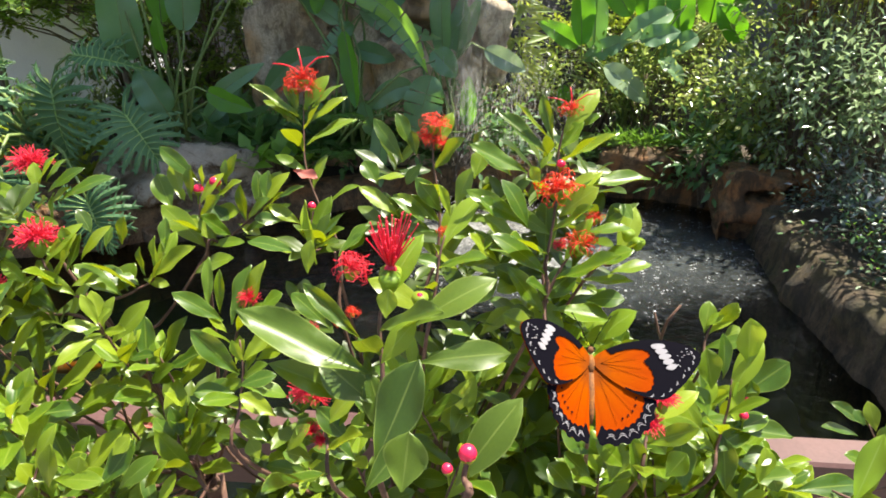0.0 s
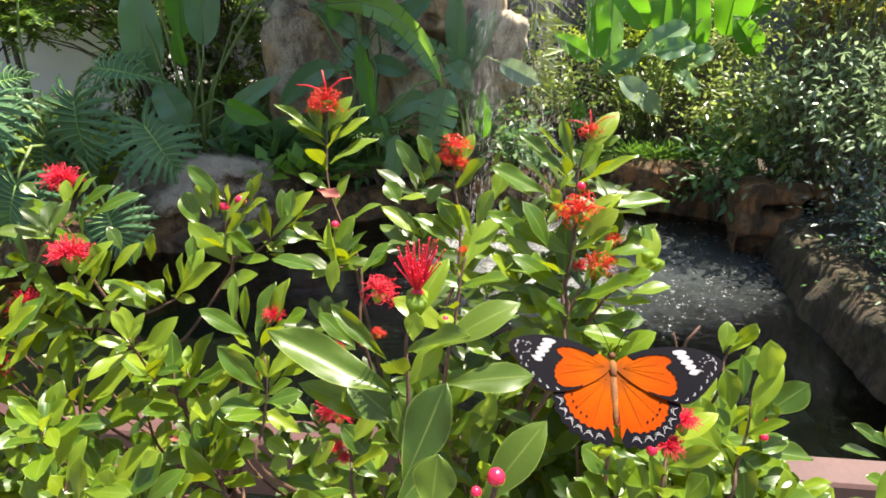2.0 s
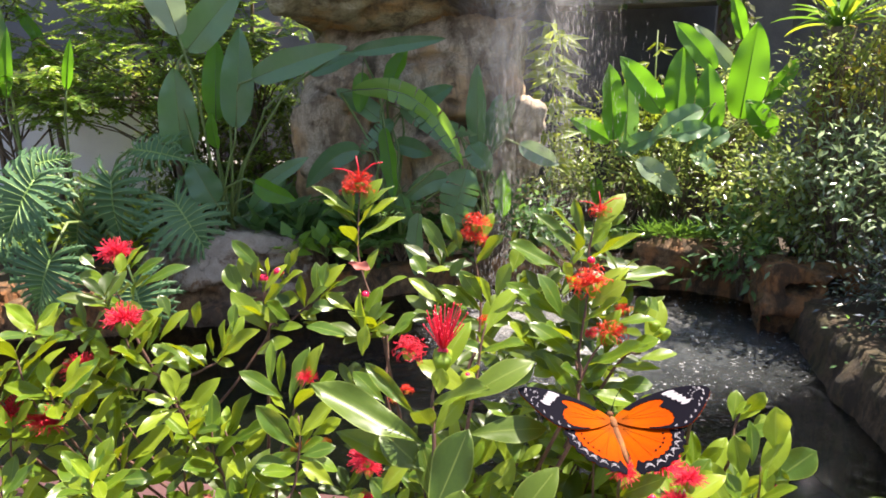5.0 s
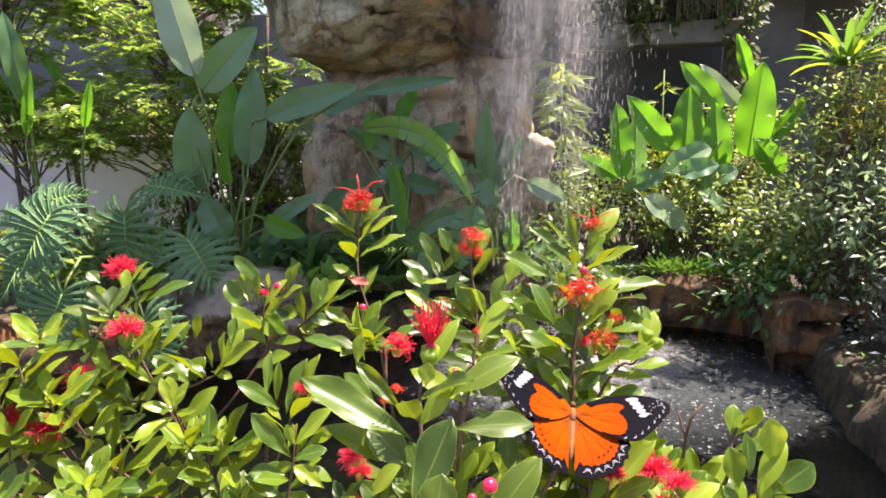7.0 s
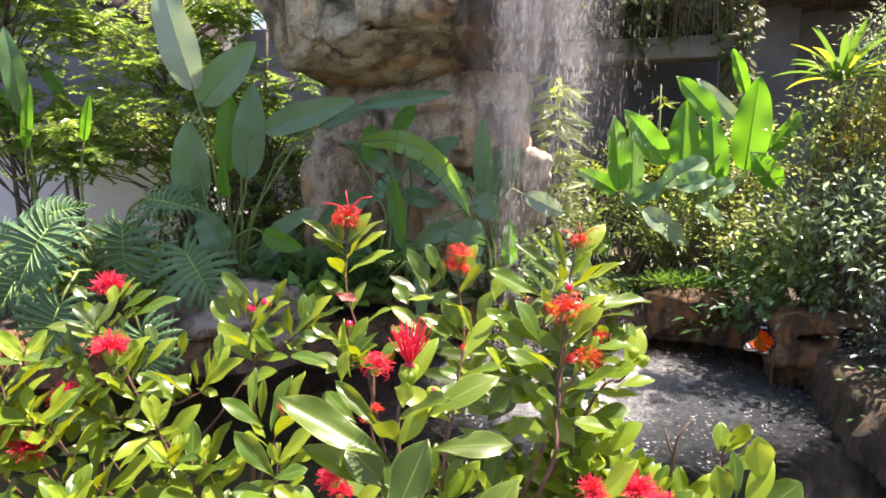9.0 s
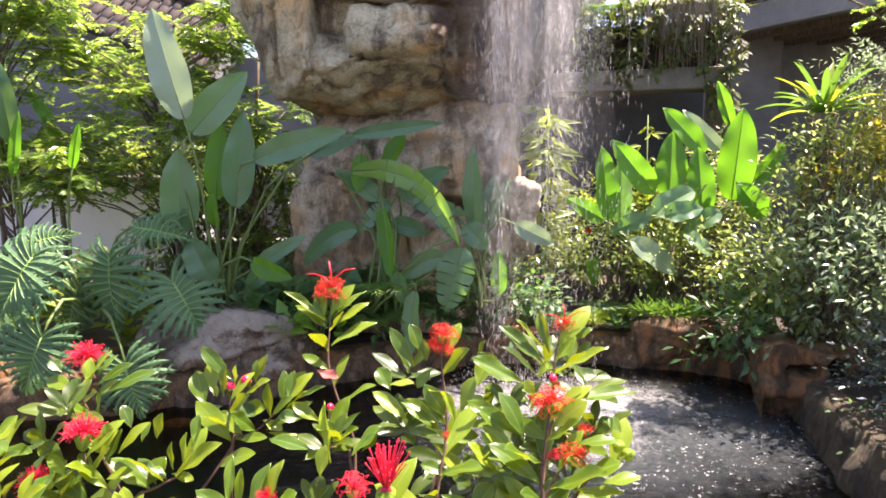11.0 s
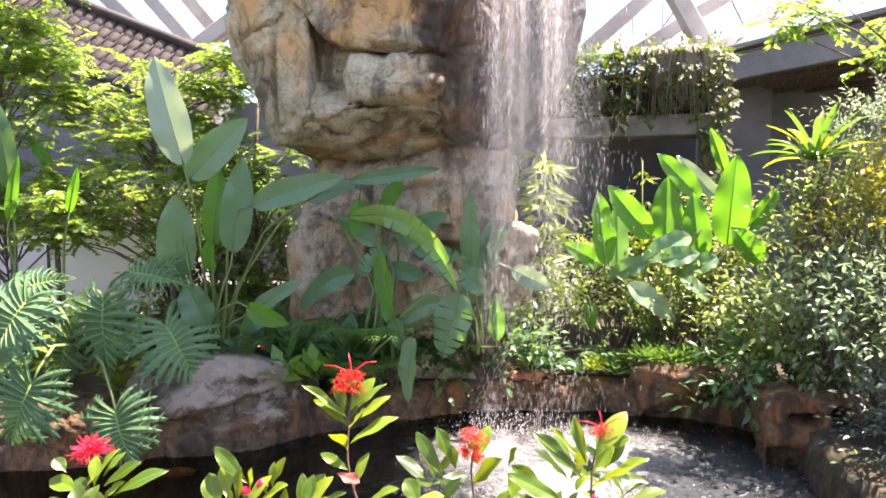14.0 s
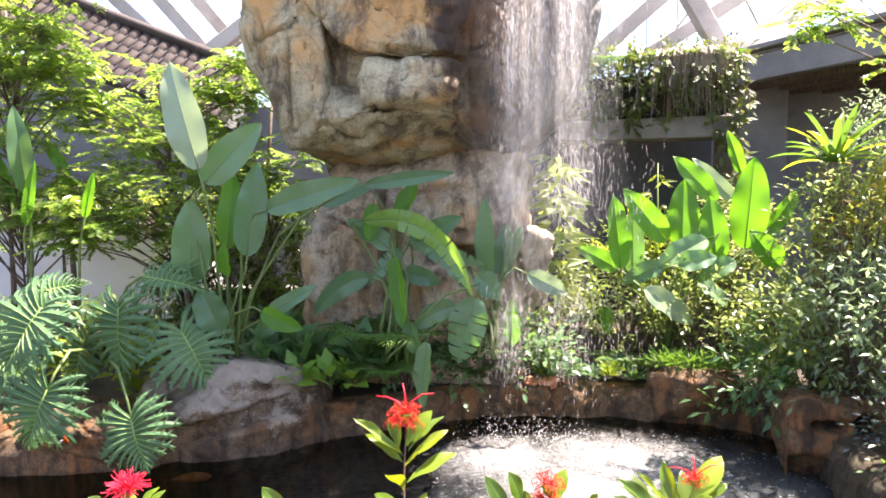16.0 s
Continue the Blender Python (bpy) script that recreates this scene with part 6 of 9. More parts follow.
def leaf(shrub, base, tip, width, young=0, up=None):
    """One leaf from its foot to its tip."""
    b, t = Vector(base), Vector(tip)
    y = t - b
    length = y.length
    y.normalize()
    up = Vector(up) if up else Vector((srng.uniform(-0.45, 0.35), -0.45 + srng.uniform(-0.35, 0.35), 0.8))
    x = y.cross(up).normalized()
    z = x.cross(y)
    m = Matrix((x * width * 1.08, y * length, z * length)).transposed().to_4x4()
    m.translation = b
    return part("leaf", LEAVES[srng.randrange(4), 2 if young == 0 and (length > 0.042 or b.y < 0.19) else young], shrub, m)


def spread(n, lo, hi, r):
    """n ways, spread over a cap round +z between two angles from it."""
    return [Vector((math.sin(a) * math.cos(b), math.sin(a) * math.sin(b), math.cos(a))) for a, b in ((lo + (hi - lo) * math.sqrt((i + 0.5) / n) + r.uniform(-0.12, 0.12), i * 2.39996 + r.uniform(-0.2, 0.2)) for i in range(n))]


def pom_mesh(seed, n, lo, hi, curl, length, material, thick=0.034):
    """A head of filaments: thin curved threads that end in small anthers."""
    r = random.Random(seed)
    b = Build()
    for d in spread(n, lo, hi, r):
        ln = length * r.uniform(0.45, 1.25)
        side = d.orthogonal().normalized()
        side.rotate(Matrix.Rotation(r.uniform(0, 6.28), 3, d))
        pts = [d * 0.12, d * ln * 0.5 + side * curl * 0.16, d * ln * (0.95 - 0.35 * curl) + side * curl * 0.55 + Vector((0, 0, -0.1 * curl))]
        if curl > 0.5:
            pts.append(pts[-1] + (side * 0.18 - d * 0.25) * curl)
        b.tube(pts, [thick] * (len(pts) - 1) + [thick * 0.75], 3, False)
        b.ball(pts[-1], thick * 1.6, 3, 4)
    b.ball((0, 0, 0.0), 0.2, 5, 8)
    return b.mesh("filaments", material)


POMS = [pom_mesh(s, 230, 0.05, 1.6, 0.5, 1.05, m, 0.022) for s, m in ((1, "pink"), (2, "crimson"), (3, "pink"))]
CURLS = [pom_mesh(s, 64, 0.1, 1.6, 0.9, 1.25, m, 0.024) for s, m in ((4, "scarlet"), (5, "crimson"), (6, "scarlet"))]
BRUSHES = [pom_mesh(7, 80, 0.03, 0.55, 0.14, 1.6, "pink", 0.025)]
BUD = Build().ball((0, 0, 0), 0.9, 8, 10, (1, 1, 1.05)).mesh("bud", "bud")
CALYX = Build().tube([(0, 0, -1.1), (0, 0, -0.8), (0, 0, 0.1), (0, 0, 0.45)], [0.16, 0.5, 0.85, 0.78], 10).mesh("calyx", "young_leaf")
SMALL_CALYX = Build().tube([(0, 0, -2.6), (0, 0, -1.2), (0, 0, -0.75), (0, 0, -0.35)], [0.16, 0.18, 0.62, 0.9], 8).mesh("calyx", "young_leaf")


def head(shrub, at, r, meshes, tilt=22):
    f = part("flower", meshes[srng.randrange(len(meshes))], shrub, pose(*at, srng.uniform(-tilt, tilt) + 8, srng.uniform(-tilt, tilt), srng.uniform(0, 360)) @ Matrix.Scale(r, 4), "head of thin red filaments")
    part("calyx", CALYX, f, pose(0, 0, -0.2) @ Matrix.Scale(0.42, 4))
    return f


def pom(shrub, at, r):
    return head(shrub, at, r * 0.92, POMS)


def brush(shrub, at, r):
    return head(shrub, (at[0], at[1], at[2] - r * 0.8), r * 1.15, BRUSHES, 6)


def curl(shrub, at, r):
    f = part("flower", CURLS[srng.randrange(3)], shrub, pose(*at, srng.uniform(-8, 14), srng.uniform(-12, 12), srng.uniform(-25, 25)) @ Matrix.Diagonal((r, r, r * 0.8, 1)), "loose head of curled scarlet filaments")
    part("calyx", CALYX, f, pose(0, 0, -0.2) @ Matrix.Scale(0.42, 4))
    b = Build()
    for k in range(3):
        a = srng.uniform(0, 6.28)
        sx = 1 if k else -1
        p = [(0, 0, 0.2), (0.45 * sx, 0.2 * math.sin(a), 0.85), (1.1 * sx, 0.3 * math.sin(a), 1.15 + 0.2 * k), (1.75 * sx, 0.3 * math.sin(a), 1.25 + 0.15 * k)]
        if k == 2:
            p = [(0, 0, 0.2), (0.05, 0, 1.2), (-0.06, 0.05, 2.1)]
        b.tube(p, [0.05] * (len(p) - 1) + [0.035], 5)
    part("style", b.mesh("style", "crimson"), f)
    return f


def ruffle(shrub, at, r):
    f = part("flower", CURLS[srng.randrange(3)], shrub, pose(*at, srng.uniform(-20, 20), srng.uniform(-20, 20), srng.uniform(0, 360)) @ Matrix.Diagonal((r, r, r * 0.85, 1)), "ruffled head of curled scarlet filaments")
    part("calyx", CALYX, f, pose(0, 0, -0.2) @ Matrix.Scale(0.42, 4))
    return f


def bud(shrub, at, r):
    f = part("bud", BUD, shrub, pose(*at, srng.uniform(-20, 20), srng.uniform(-20, 20), 0) @ Matrix.Scale(r, 4), "round red bud")
    part("calyx", SMALL_CALYX, f)
    return f


def calyx(shrub, at, r):
    return part("calyx", CALYX, shrub, pose(*at, 8, 5, 0) @ Matrix.Scale(r, 4))


def dry(shrub, at, r):
    m = turned((0.9, -0.2, -0.25), (0.1, -0.5, 0.8), 2 * r, Vector(at) - Vector((r, 0, 0))) @ Matrix.Diagonal((0.5, 1, 2.2, 1))
    return part("dry_leaf", DRY, shrub, m, "curled dry red leaf")


DRY = mesh_from("dry_leaf", *leaf_template(1)[:2], "dry_leaf")
HUBS = {}


def shrub(key, at, label):
    s = thing("flowering_shrub", label, "shrub", None, "flowering shrubs")
    HUBS[s.name] = Vector(at)
    x, y, z = at
    part("trunk", Build().tube([(x, y, 0.0), (x + 0.01, y + 0.01, 0.4), (x - 0.01, y, 0.75), (x, y, z)], [0.016, 0.014, 0.011, 0.008], 8).mesh("trunk", "twig"), s)
    return s


def stem(s, pts):
    """A twig through its points, then down to the shrub's fork."""
    pts = [Vector(p) for p in pts]
    hub = HUBS[s.name]
    end = pts[-1]
    pts += [end.lerp(hub, 0.45) + Vector((0, 0.01, -0.012)), hub]
    dense = []
    for i in range(len(pts) - 1):
        p0, p1, p2, p3 = pts[max(i - 1, 0)], pts[i], pts[i + 1], pts[min(i + 2, len(pts) - 1)]
        for k in range(4):
            t = k / 4
            dense.append(0.5 * ((2 * p1) + (p2 - p0) * t + (2 * p0 - 5 * p1 + 4 * p2 - p3) * t * t + (3 * p1 - p0 - 3 * p2 + p3) * t ** 3))
    dense.append(pts[-1])
    n = len(dense)
    radii = [0.0005 + 0.0011 * (i / n) for i in range(n)]
    # small leaves in turn along the upper part of the twig
    for i in range(3, int(n * 0.5), 2):
        a = i * 2.4 + srng.uniform(-0.3, 0.3)
        ln = srng.uniform(0.024, 0.04)
        if dense[i].y < 0.18:
            continue
        d = Vector((math.cos(a), math.sin(a) * 0.7 - 0.2, srng.uniform(0.5, 1.1))).normalized()
        leaf(s, dense[i], dense[i] + d * ln, ln * srng.uniform(0.28, 0.36), 1 if i < 5 else 0)
    return part("branch", Build().tube(dense, radii, 6).mesh("branch", "twig"), s)


def rosette(s, at, n, length):
    """A shoot's end: leaves in a spiral, the inner ones young and upright."""
    at = Vector(at)
    axis = Vector((srng.uniform(-0.5, 0.5), srng.uniform(-0.5, 0.2), 1)).normalized()
    hub = HUBS[s.name]
    stem(s, [at, at - axis * length * 1.2, (at - axis * length * 2.2).lerp(hub, 0.2)])
    q = axis.to_track_quat("Z", "Y")
    for i, d in enumerate(spread(n, 0.35, 1.35, srng)):
        d = q @ d
        ln = length * (0.58 + 0.46 * (i + 1) / n) * srng.uniform(0.8, 1.15)
        b = at - axis * length * 0.5 * i / n
        leaf(s, b, b + d * ln, ln * srng.uniform(0.29, 0.37), 1 if i < n * 0.22 else 0, axis + Vector((0, -0.3, 0.2)))


shrub_a = shrub("a", (-0.185, 0.387, 1.089), "dense green shrub with pink and red thread-like flowers")
shrub_b = shrub("b", (-0.026, 0.352, 1.054), "dense green shrub with large leaves and red thread-like flowers")
shrub_c = shrub("c", (0.114, 0.352, 1.054), "dense green shrub with red flowers where the butterfly feeds")


BACK = {}


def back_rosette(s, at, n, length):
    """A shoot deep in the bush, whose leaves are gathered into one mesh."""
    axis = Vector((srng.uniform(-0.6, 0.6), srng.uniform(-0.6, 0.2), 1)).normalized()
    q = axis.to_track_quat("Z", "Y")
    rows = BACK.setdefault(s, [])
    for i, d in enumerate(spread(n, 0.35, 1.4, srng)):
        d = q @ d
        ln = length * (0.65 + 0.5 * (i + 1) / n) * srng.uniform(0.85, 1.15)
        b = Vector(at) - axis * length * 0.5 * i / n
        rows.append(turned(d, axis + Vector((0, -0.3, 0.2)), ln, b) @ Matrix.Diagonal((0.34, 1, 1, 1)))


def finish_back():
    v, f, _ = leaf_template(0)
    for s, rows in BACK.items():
        part("foliage", scattered("foliage", v, f, mats_of(rows), "dimmed_inner_leaf"), s, kind="stuff")

stem(shrub_a, [(-0.285, 0.413, 1.331), (-0.286, 0.405, 1.314), (-0.270, 0.396, 1.292), (-0.260, 0.387, 1.270)])
leaf(shrub_a, (-0.280, 0.407, 1.320), (-0.284, 0.416, 1.339), 0.0086, 1)
leaf(shrub_a, (-0.265, 0.405, 1.314), (-0.231, 0.416, 1.330), 0.0123, 0)
leaf(shrub_a, (-0.273, 0.407, 1.320), (-0.251, 0.418, 1.335), 0.0092, 0)
leaf(shrub_a, (-0.275, 0.410, 1.326), (-0.265, 0.422, 1.340), 0.0070, 0)
leaf(shrub_a, (-0.292, 0.407, 1.316), (-0.317, 0.411, 1.323), 0.0113, 0)
leaf(shrub_a, (-0.288, 0.399, 1.299), (-0.320, 0.407, 1.305), 0.0086, 0)
leaf(shrub_a, (-0.270, 0.400, 1.299), (-0.265, 0.400, 1.322), 0.0102, 0)
leaf(shrub_a, (-0.304, 0.411, 1.328), (-0.315, 0.414, 1.337), 0.0092, 0)
leaf(shrub_a, (-0.283, 0.407, 1.316), (-0.299, 0.413, 1.322), 0.0080, 0)
leaf(shrub_a, (-0.273, 0.404, 1.311), (-0.259, 0.410, 1.323), 0.0064, 0)
pom(shrub_a, (-0.303, 0.440, 1.331), 0.0174)
stem(shrub_a, [(-0.239, 0.335, 1.306), (-0.234, 0.331, 1.295), (-0.220, 0.326, 1.283), (-0.204, 0.321, 1.272)])
leaf(shrub_a, (-0.224, 0.333, 1.300), (-0.240, 0.341, 1.311), 0.0074, 1)
leaf(shrub_a, (-0.247, 0.328, 1.288), (-0.258, 0.328, 1.303), 0.0074, 1)
leaf(shrub_a, (-0.250, 0.332, 1.297), (-0.269, 0.334, 1.308), 0.0106, 0)
leaf(shrub_a, (-0.220, 0.335, 1.306), (-0.224, 0.338, 1.321), 0.0069, 0)
leaf(shrub_a, (-0.215, 0.334, 1.301), (-0.198, 0.341, 1.321), 0.0083, 0)
leaf(shrub_a, (-0.223, 0.331, 1.295), (-0.215, 0.340, 1.316), 0.0064, 0)
leaf(shrub_a, (-0.227, 0.333, 1.300), (-0.215, 0.334, 1.318), 0.0064, 1)
leaf(shrub_a, (-0.241, 0.330, 1.293), (-0.252, 0.323, 1.286), 0.0083, 0)
leaf(shrub_a, (-0.234, 0.329, 1.291), (-0.244, 0.323, 1.284), 0.0078, 0)
leaf(shrub_a, (-0.211, 0.328, 1.289), (-0.201, 0.329, 1.284), 0.0069, 0)
leaf(shrub_a, (-0.230, 0.329, 1.291), (-0.242, 0.335, 1.301), 0.0069, 0)
leaf(shrub_a, (-0.220, 0.327, 1.287), (-0.202, 0.326, 1.295), 0.0078, 0)
pom(shrub_a, (-0.240, 0.338, 1.312), 0.0172)
stem(shrub_a, [(-0.275, 0.338, 1.278), (-0.264, 0.334, 1.268), (-0.242, 0.333, 1.265), (-0.214, 0.330, 1.259)])
leaf(shrub_a, (-0.268, 0.334, 1.268), (-0.282, 0.334, 1.263), 0.0081, 0)
leaf(shrub_a, (-0.264, 0.333, 1.265), (-0.265, 0.322, 1.253), 0.0091, 0)
leaf(shrub_a, (-0.273, 0.335, 1.272), (-0.288, 0.341, 1.283), 0.0095, 0)
leaf(shrub_a, (-0.256, 0.333, 1.265), (-0.245, 0.334, 1.278), 0.0081, 0)
pom(shrub_a, (-0.276, 0.338, 1.278), 0.0134)
stem(shrub_a, [(-0.176, 0.347, 1.299), (-0.178, 0.341, 1.285), (-0.192, 0.338, 1.277), (-0.207, 0.333, 1.263)])
leaf(shrub_a, (-0.197, 0.349, 1.305), (-0.193, 0.350, 1.323), 0.0077, 0)
leaf(shrub_a, (-0.171, 0.348, 1.302), (-0.172, 0.359, 1.319), 0.0071, 0)
leaf(shrub_a, (-0.180, 0.341, 1.285), (-0.150, 0.342, 1.307), 0.0114, 0)
leaf(shrub_a, (-0.176, 0.343, 1.290), (-0.176, 0.348, 1.311), 0.0062, 1)
leaf(shrub_a, (-0.202, 0.338, 1.276), (-0.192, 0.350, 1.292), 0.0124, 0)
leaf(shrub_a, (-0.172, 0.345, 1.293), (-0.165, 0.354, 1.307), 0.0062, 0)
leaf(shrub_a, (-0.216, 0.352, 1.311), (-0.223, 0.355, 1.326), 0.0081, 0)
leaf(shrub_a, (-0.184, 0.341, 1.285), (-0.170, 0.343, 1.280), 0.0062, 0)
leaf(shrub_a, (-0.187, 0.340, 1.281), (-0.199, 0.342, 1.288), 0.0081, 0)
leaf(shrub_a, (-0.194, 0.339, 1.278), (-0.209, 0.346, 1.293), 0.0091, 0)
leaf(shrub_a, (-0.183, 0.342, 1.287), (-0.185, 0.345, 1.305), 0.0062, 0)
leaf(shrub_a, (-0.207, 0.348, 1.303), (-0.205, 0.356, 1.314), 0.0062, 0)
stem(shrub_a, [(-0.158, 0.387, 1.327), (-0.160, 0.382, 1.314), (-0.156, 0.374, 1.295), (-0.158, 0.370, 1.285), (-0.187, 0.354, 1.246), (-0.210, 0.348, 1.232)])
leaf(shrub_a, (-0.160, 0.390, 1.332), (-0.188, 0.401, 1.354), 0.0097, 0)
leaf(shrub_a, (-0.178, 0.383, 1.315), (-0.191, 0.398, 1.336), 0.0132, 0)
leaf(shrub_a, (-0.172, 0.385, 1.322), (-0.180, 0.400, 1.344), 0.0097, 0)
leaf(shrub_a, (-0.165, 0.385, 1.321), (-0.165, 0.390, 1.344), 0.0086, 0)
leaf(shrub_a, (-0.155, 0.382, 1.314), (-0.133, 0.380, 1.315), 0.0122, 0)
leaf(shrub_a, (-0.150, 0.386, 1.322), (-0.131, 0.385, 1.335), 0.0106, 0)
leaf(shrub_a, (-0.144, 0.390, 1.332), (-0.134, 0.392, 1.351), 0.0061, 0)
leaf(shrub_a, (-0.158, 0.389, 1.329), (-0.157, 0.390, 1.344), 0.0051, 1)
leaf(shrub_a, (-0.170, 0.385, 1.321), (-0.171, 0.387, 1.329), 0.0051, 1)
leaf(shrub_a, (-0.153, 0.381, 1.310), (-0.171, 0.379, 1.307), 0.0086, 0)
leaf(shrub_a, (-0.155, 0.384, 1.319), (-0.139, 0.375, 1.311), 0.0102, 0)
leaf(shrub_a, (-0.162, 0.381, 1.312), (-0.149, 0.379, 1.304), 0.0102, 0)
leaf(shrub_a, (-0.165, 0.383, 1.315), (-0.181, 0.378, 1.310), 0.0086, 0)
leaf(shrub_a, (-0.142, 0.389, 1.330), (-0.143, 0.393, 1.347), 0.0056, 0)
bud(shrub_a, (-0.161, 0.388, 1.328), 0.0038)
bud(shrub_a, (-0.150, 0.390, 1.332), 0.0043)
stem(shrub_a, [(-0.119, 0.385, 1.321), (-0.124, 0.382, 1.313), (-0.144, 0.375, 1.296), (-0.155, 0.372, 1.291)])
leaf(shrub_a, (-0.121, 0.383, 1.315), (-0.108, 0.397, 1.338), 0.0122, 0)
leaf(shrub_a, (-0.121, 0.383, 1.315), (-0.122, 0.392, 1.340), 0.0082, 0)
leaf(shrub_a, (-0.129, 0.380, 1.308), (-0.133, 0.385, 1.332), 0.0082, 0)
leaf(shrub_a, (-0.132, 0.377, 1.300), (-0.100, 0.383, 1.320), 0.0086, 0)
leaf(shrub_a, (-0.130, 0.376, 1.299), (-0.100, 0.375, 1.289), 0.0112, 0)
leaf(shrub_a, (-0.153, 0.374, 1.294), (-0.129, 0.369, 1.299), 0.0071, 0)
leaf(shrub_a, (-0.135, 0.379, 1.307), (-0.121, 0.380, 1.299), 0.0092, 0)
leaf(shrub_a, (-0.119, 0.382, 1.314), (-0.102, 0.381, 1.329), 0.0061, 0)
leaf(shrub_a, (-0.142, 0.376, 1.298), (-0.158, 0.381, 1.306), 0.0077, 0)
stem(shrub_a, [(-0.111, 0.313, 1.285), (-0.117, 0.308, 1.272), (-0.121, 0.301, 1.256), (-0.126, 0.294, 1.240)])
leaf(shrub_a, (-0.121, 0.308, 1.272), (-0.112, 0.326, 1.302), 0.0106, 0)
leaf(shrub_a, (-0.126, 0.309, 1.274), (-0.150, 0.304, 1.295), 0.0098, 0)
leaf(shrub_a, (-0.134, 0.311, 1.280), (-0.136, 0.326, 1.307), 0.0062, 0)
leaf(shrub_a, (-0.128, 0.311, 1.278), (-0.127, 0.317, 1.303), 0.0053, 0)
leaf(shrub_a, (-0.104, 0.312, 1.282), (-0.092, 0.315, 1.289), 0.0098, 0)
leaf(shrub_a, (-0.117, 0.300, 1.254), (-0.115, 0.301, 1.269), 0.0053, 1)
leaf(shrub_a, (-0.115, 0.308, 1.272), (-0.102, 0.308, 1.287), 0.0066, 0)
leaf(shrub_a, (-0.124, 0.306, 1.268), (-0.134, 0.307, 1.280), 0.0066, 0)
pom(shrub_a, (-0.111, 0.314, 1.286), 0.0077)
stem(shrub_a, [(-0.170, 0.301, 1.256), (-0.168, 0.296, 1.244), (-0.161, 0.290, 1.232), (-0.155, 0.285, 1.217)])
leaf(shrub_a, (-0.170, 0.299, 1.251), (-0.174, 0.315, 1.274), 0.0106, 0)
leaf(shrub_a, (-0.164, 0.297, 1.245), (-0.143, 0.302, 1.281), 0.0120, 0)
leaf(shrub_a, (-0.177, 0.297, 1.248), (-0.185, 0.306, 1.263), 0.0084, 0)
leaf(shrub_a, (-0.172, 0.297, 1.248), (-0.183, 0.306, 1.260), 0.0066, 0)
leaf(shrub_a, (-0.161, 0.297, 1.245), (-0.146, 0.305, 1.255), 0.0053, 0)
leaf(shrub_a, (-0.165, 0.297, 1.245), (-0.159, 0.299, 1.257), 0.0053, 1)
leaf(shrub_a, (-0.173, 0.296, 1.244), (-0.187, 0.297, 1.253), 0.0066, 0)
leaf(shrub_a, (-0.164, 0.295, 1.241), (-0.148, 0.297, 1.246), 0.0076, 0)
leaf(shrub_a, (-0.169, 0.297, 1.246), (-0.165, 0.306, 1.263), 0.0066, 0)
stem(shrub_b, [(-0.108, 0.282, 1.278), (-0.106, 0.275, 1.263), (-0.108, 0.268, 1.244), (-0.108, 0.258, 1.221)])
leaf(shrub_b, (-0.108, 0.275, 1.261), (-0.130, 0.275, 1.288), 0.0111, 0)
leaf(shrub_b, (-0.110, 0.277, 1.266), (-0.106, 0.283, 1.278), 0.0057, 1)
leaf(shrub_b, (-0.099, 0.278, 1.268), (-0.083, 0.283, 1.276), 0.0082, 0)
leaf(shrub_b, (-0.105, 0.275, 1.261), (-0.099, 0.286, 1.278), 0.0070, 0)
leaf(shrub_b, (-0.106, 0.277, 1.267), (-0.111, 0.278, 1.280), 0.0057, 1)
leaf(shrub_b, (-0.108, 0.272, 1.256), (-0.084, 0.275, 1.248), 0.0106, 0)
leaf(shrub_b, (-0.111, 0.271, 1.252), (-0.130, 0.266, 1.256), 0.0102, 0)
leaf(shrub_b, (-0.100, 0.273, 1.256), (-0.090, 0.274, 1.262), 0.0062, 0)
stem(shrub_a, [(-0.237, 0.314, 1.244), (-0.231, 0.304, 1.220), (-0.218, 0.296, 1.199), (-0.204, 0.290, 1.186)])
leaf(shrub_a, (-0.241, 0.310, 1.233), (-0.245, 0.326, 1.269), 0.0102, 0)
leaf(shrub_a, (-0.237, 0.315, 1.246), (-0.221, 0.322, 1.251), 0.0088, 0)
leaf(shrub_a, (-0.234, 0.303, 1.216), (-0.230, 0.311, 1.247), 0.0102, 0)
leaf(shrub_a, (-0.237, 0.303, 1.216), (-0.259, 0.316, 1.233), 0.0112, 0)
leaf(shrub_a, (-0.226, 0.301, 1.212), (-0.193, 0.308, 1.230), 0.0149, 0)
leaf(shrub_a, (-0.257, 0.299, 1.207), (-0.246, 0.304, 1.227), 0.0126, 0)
leaf(shrub_a, (-0.253, 0.292, 1.190), (-0.246, 0.300, 1.224), 0.0116, 0)
leaf(shrub_a, (-0.206, 0.311, 1.235), (-0.192, 0.312, 1.248), 0.0079, 0)
leaf(shrub_a, (-0.202, 0.311, 1.235), (-0.202, 0.312, 1.249), 0.0065, 0)
leaf(shrub_a, (-0.230, 0.304, 1.220), (-0.213, 0.306, 1.236), 0.0079, 0)
leaf(shrub_a, (-0.248, 0.310, 1.234), (-0.258, 0.316, 1.246), 0.0088, 0)
leaf(shrub_a, (-0.251, 0.308, 1.229), (-0.270, 0.313, 1.231), 0.0093, 0)
leaf(shrub_a, (-0.225, 0.298, 1.205), (-0.238, 0.294, 1.206), 0.0088, 0)
leaf(shrub_a, (-0.220, 0.299, 1.208), (-0.206, 0.292, 1.202), 0.0093, 0)
dry(shrub_a, (-0.177, 0.300, 1.209), 0.0037)
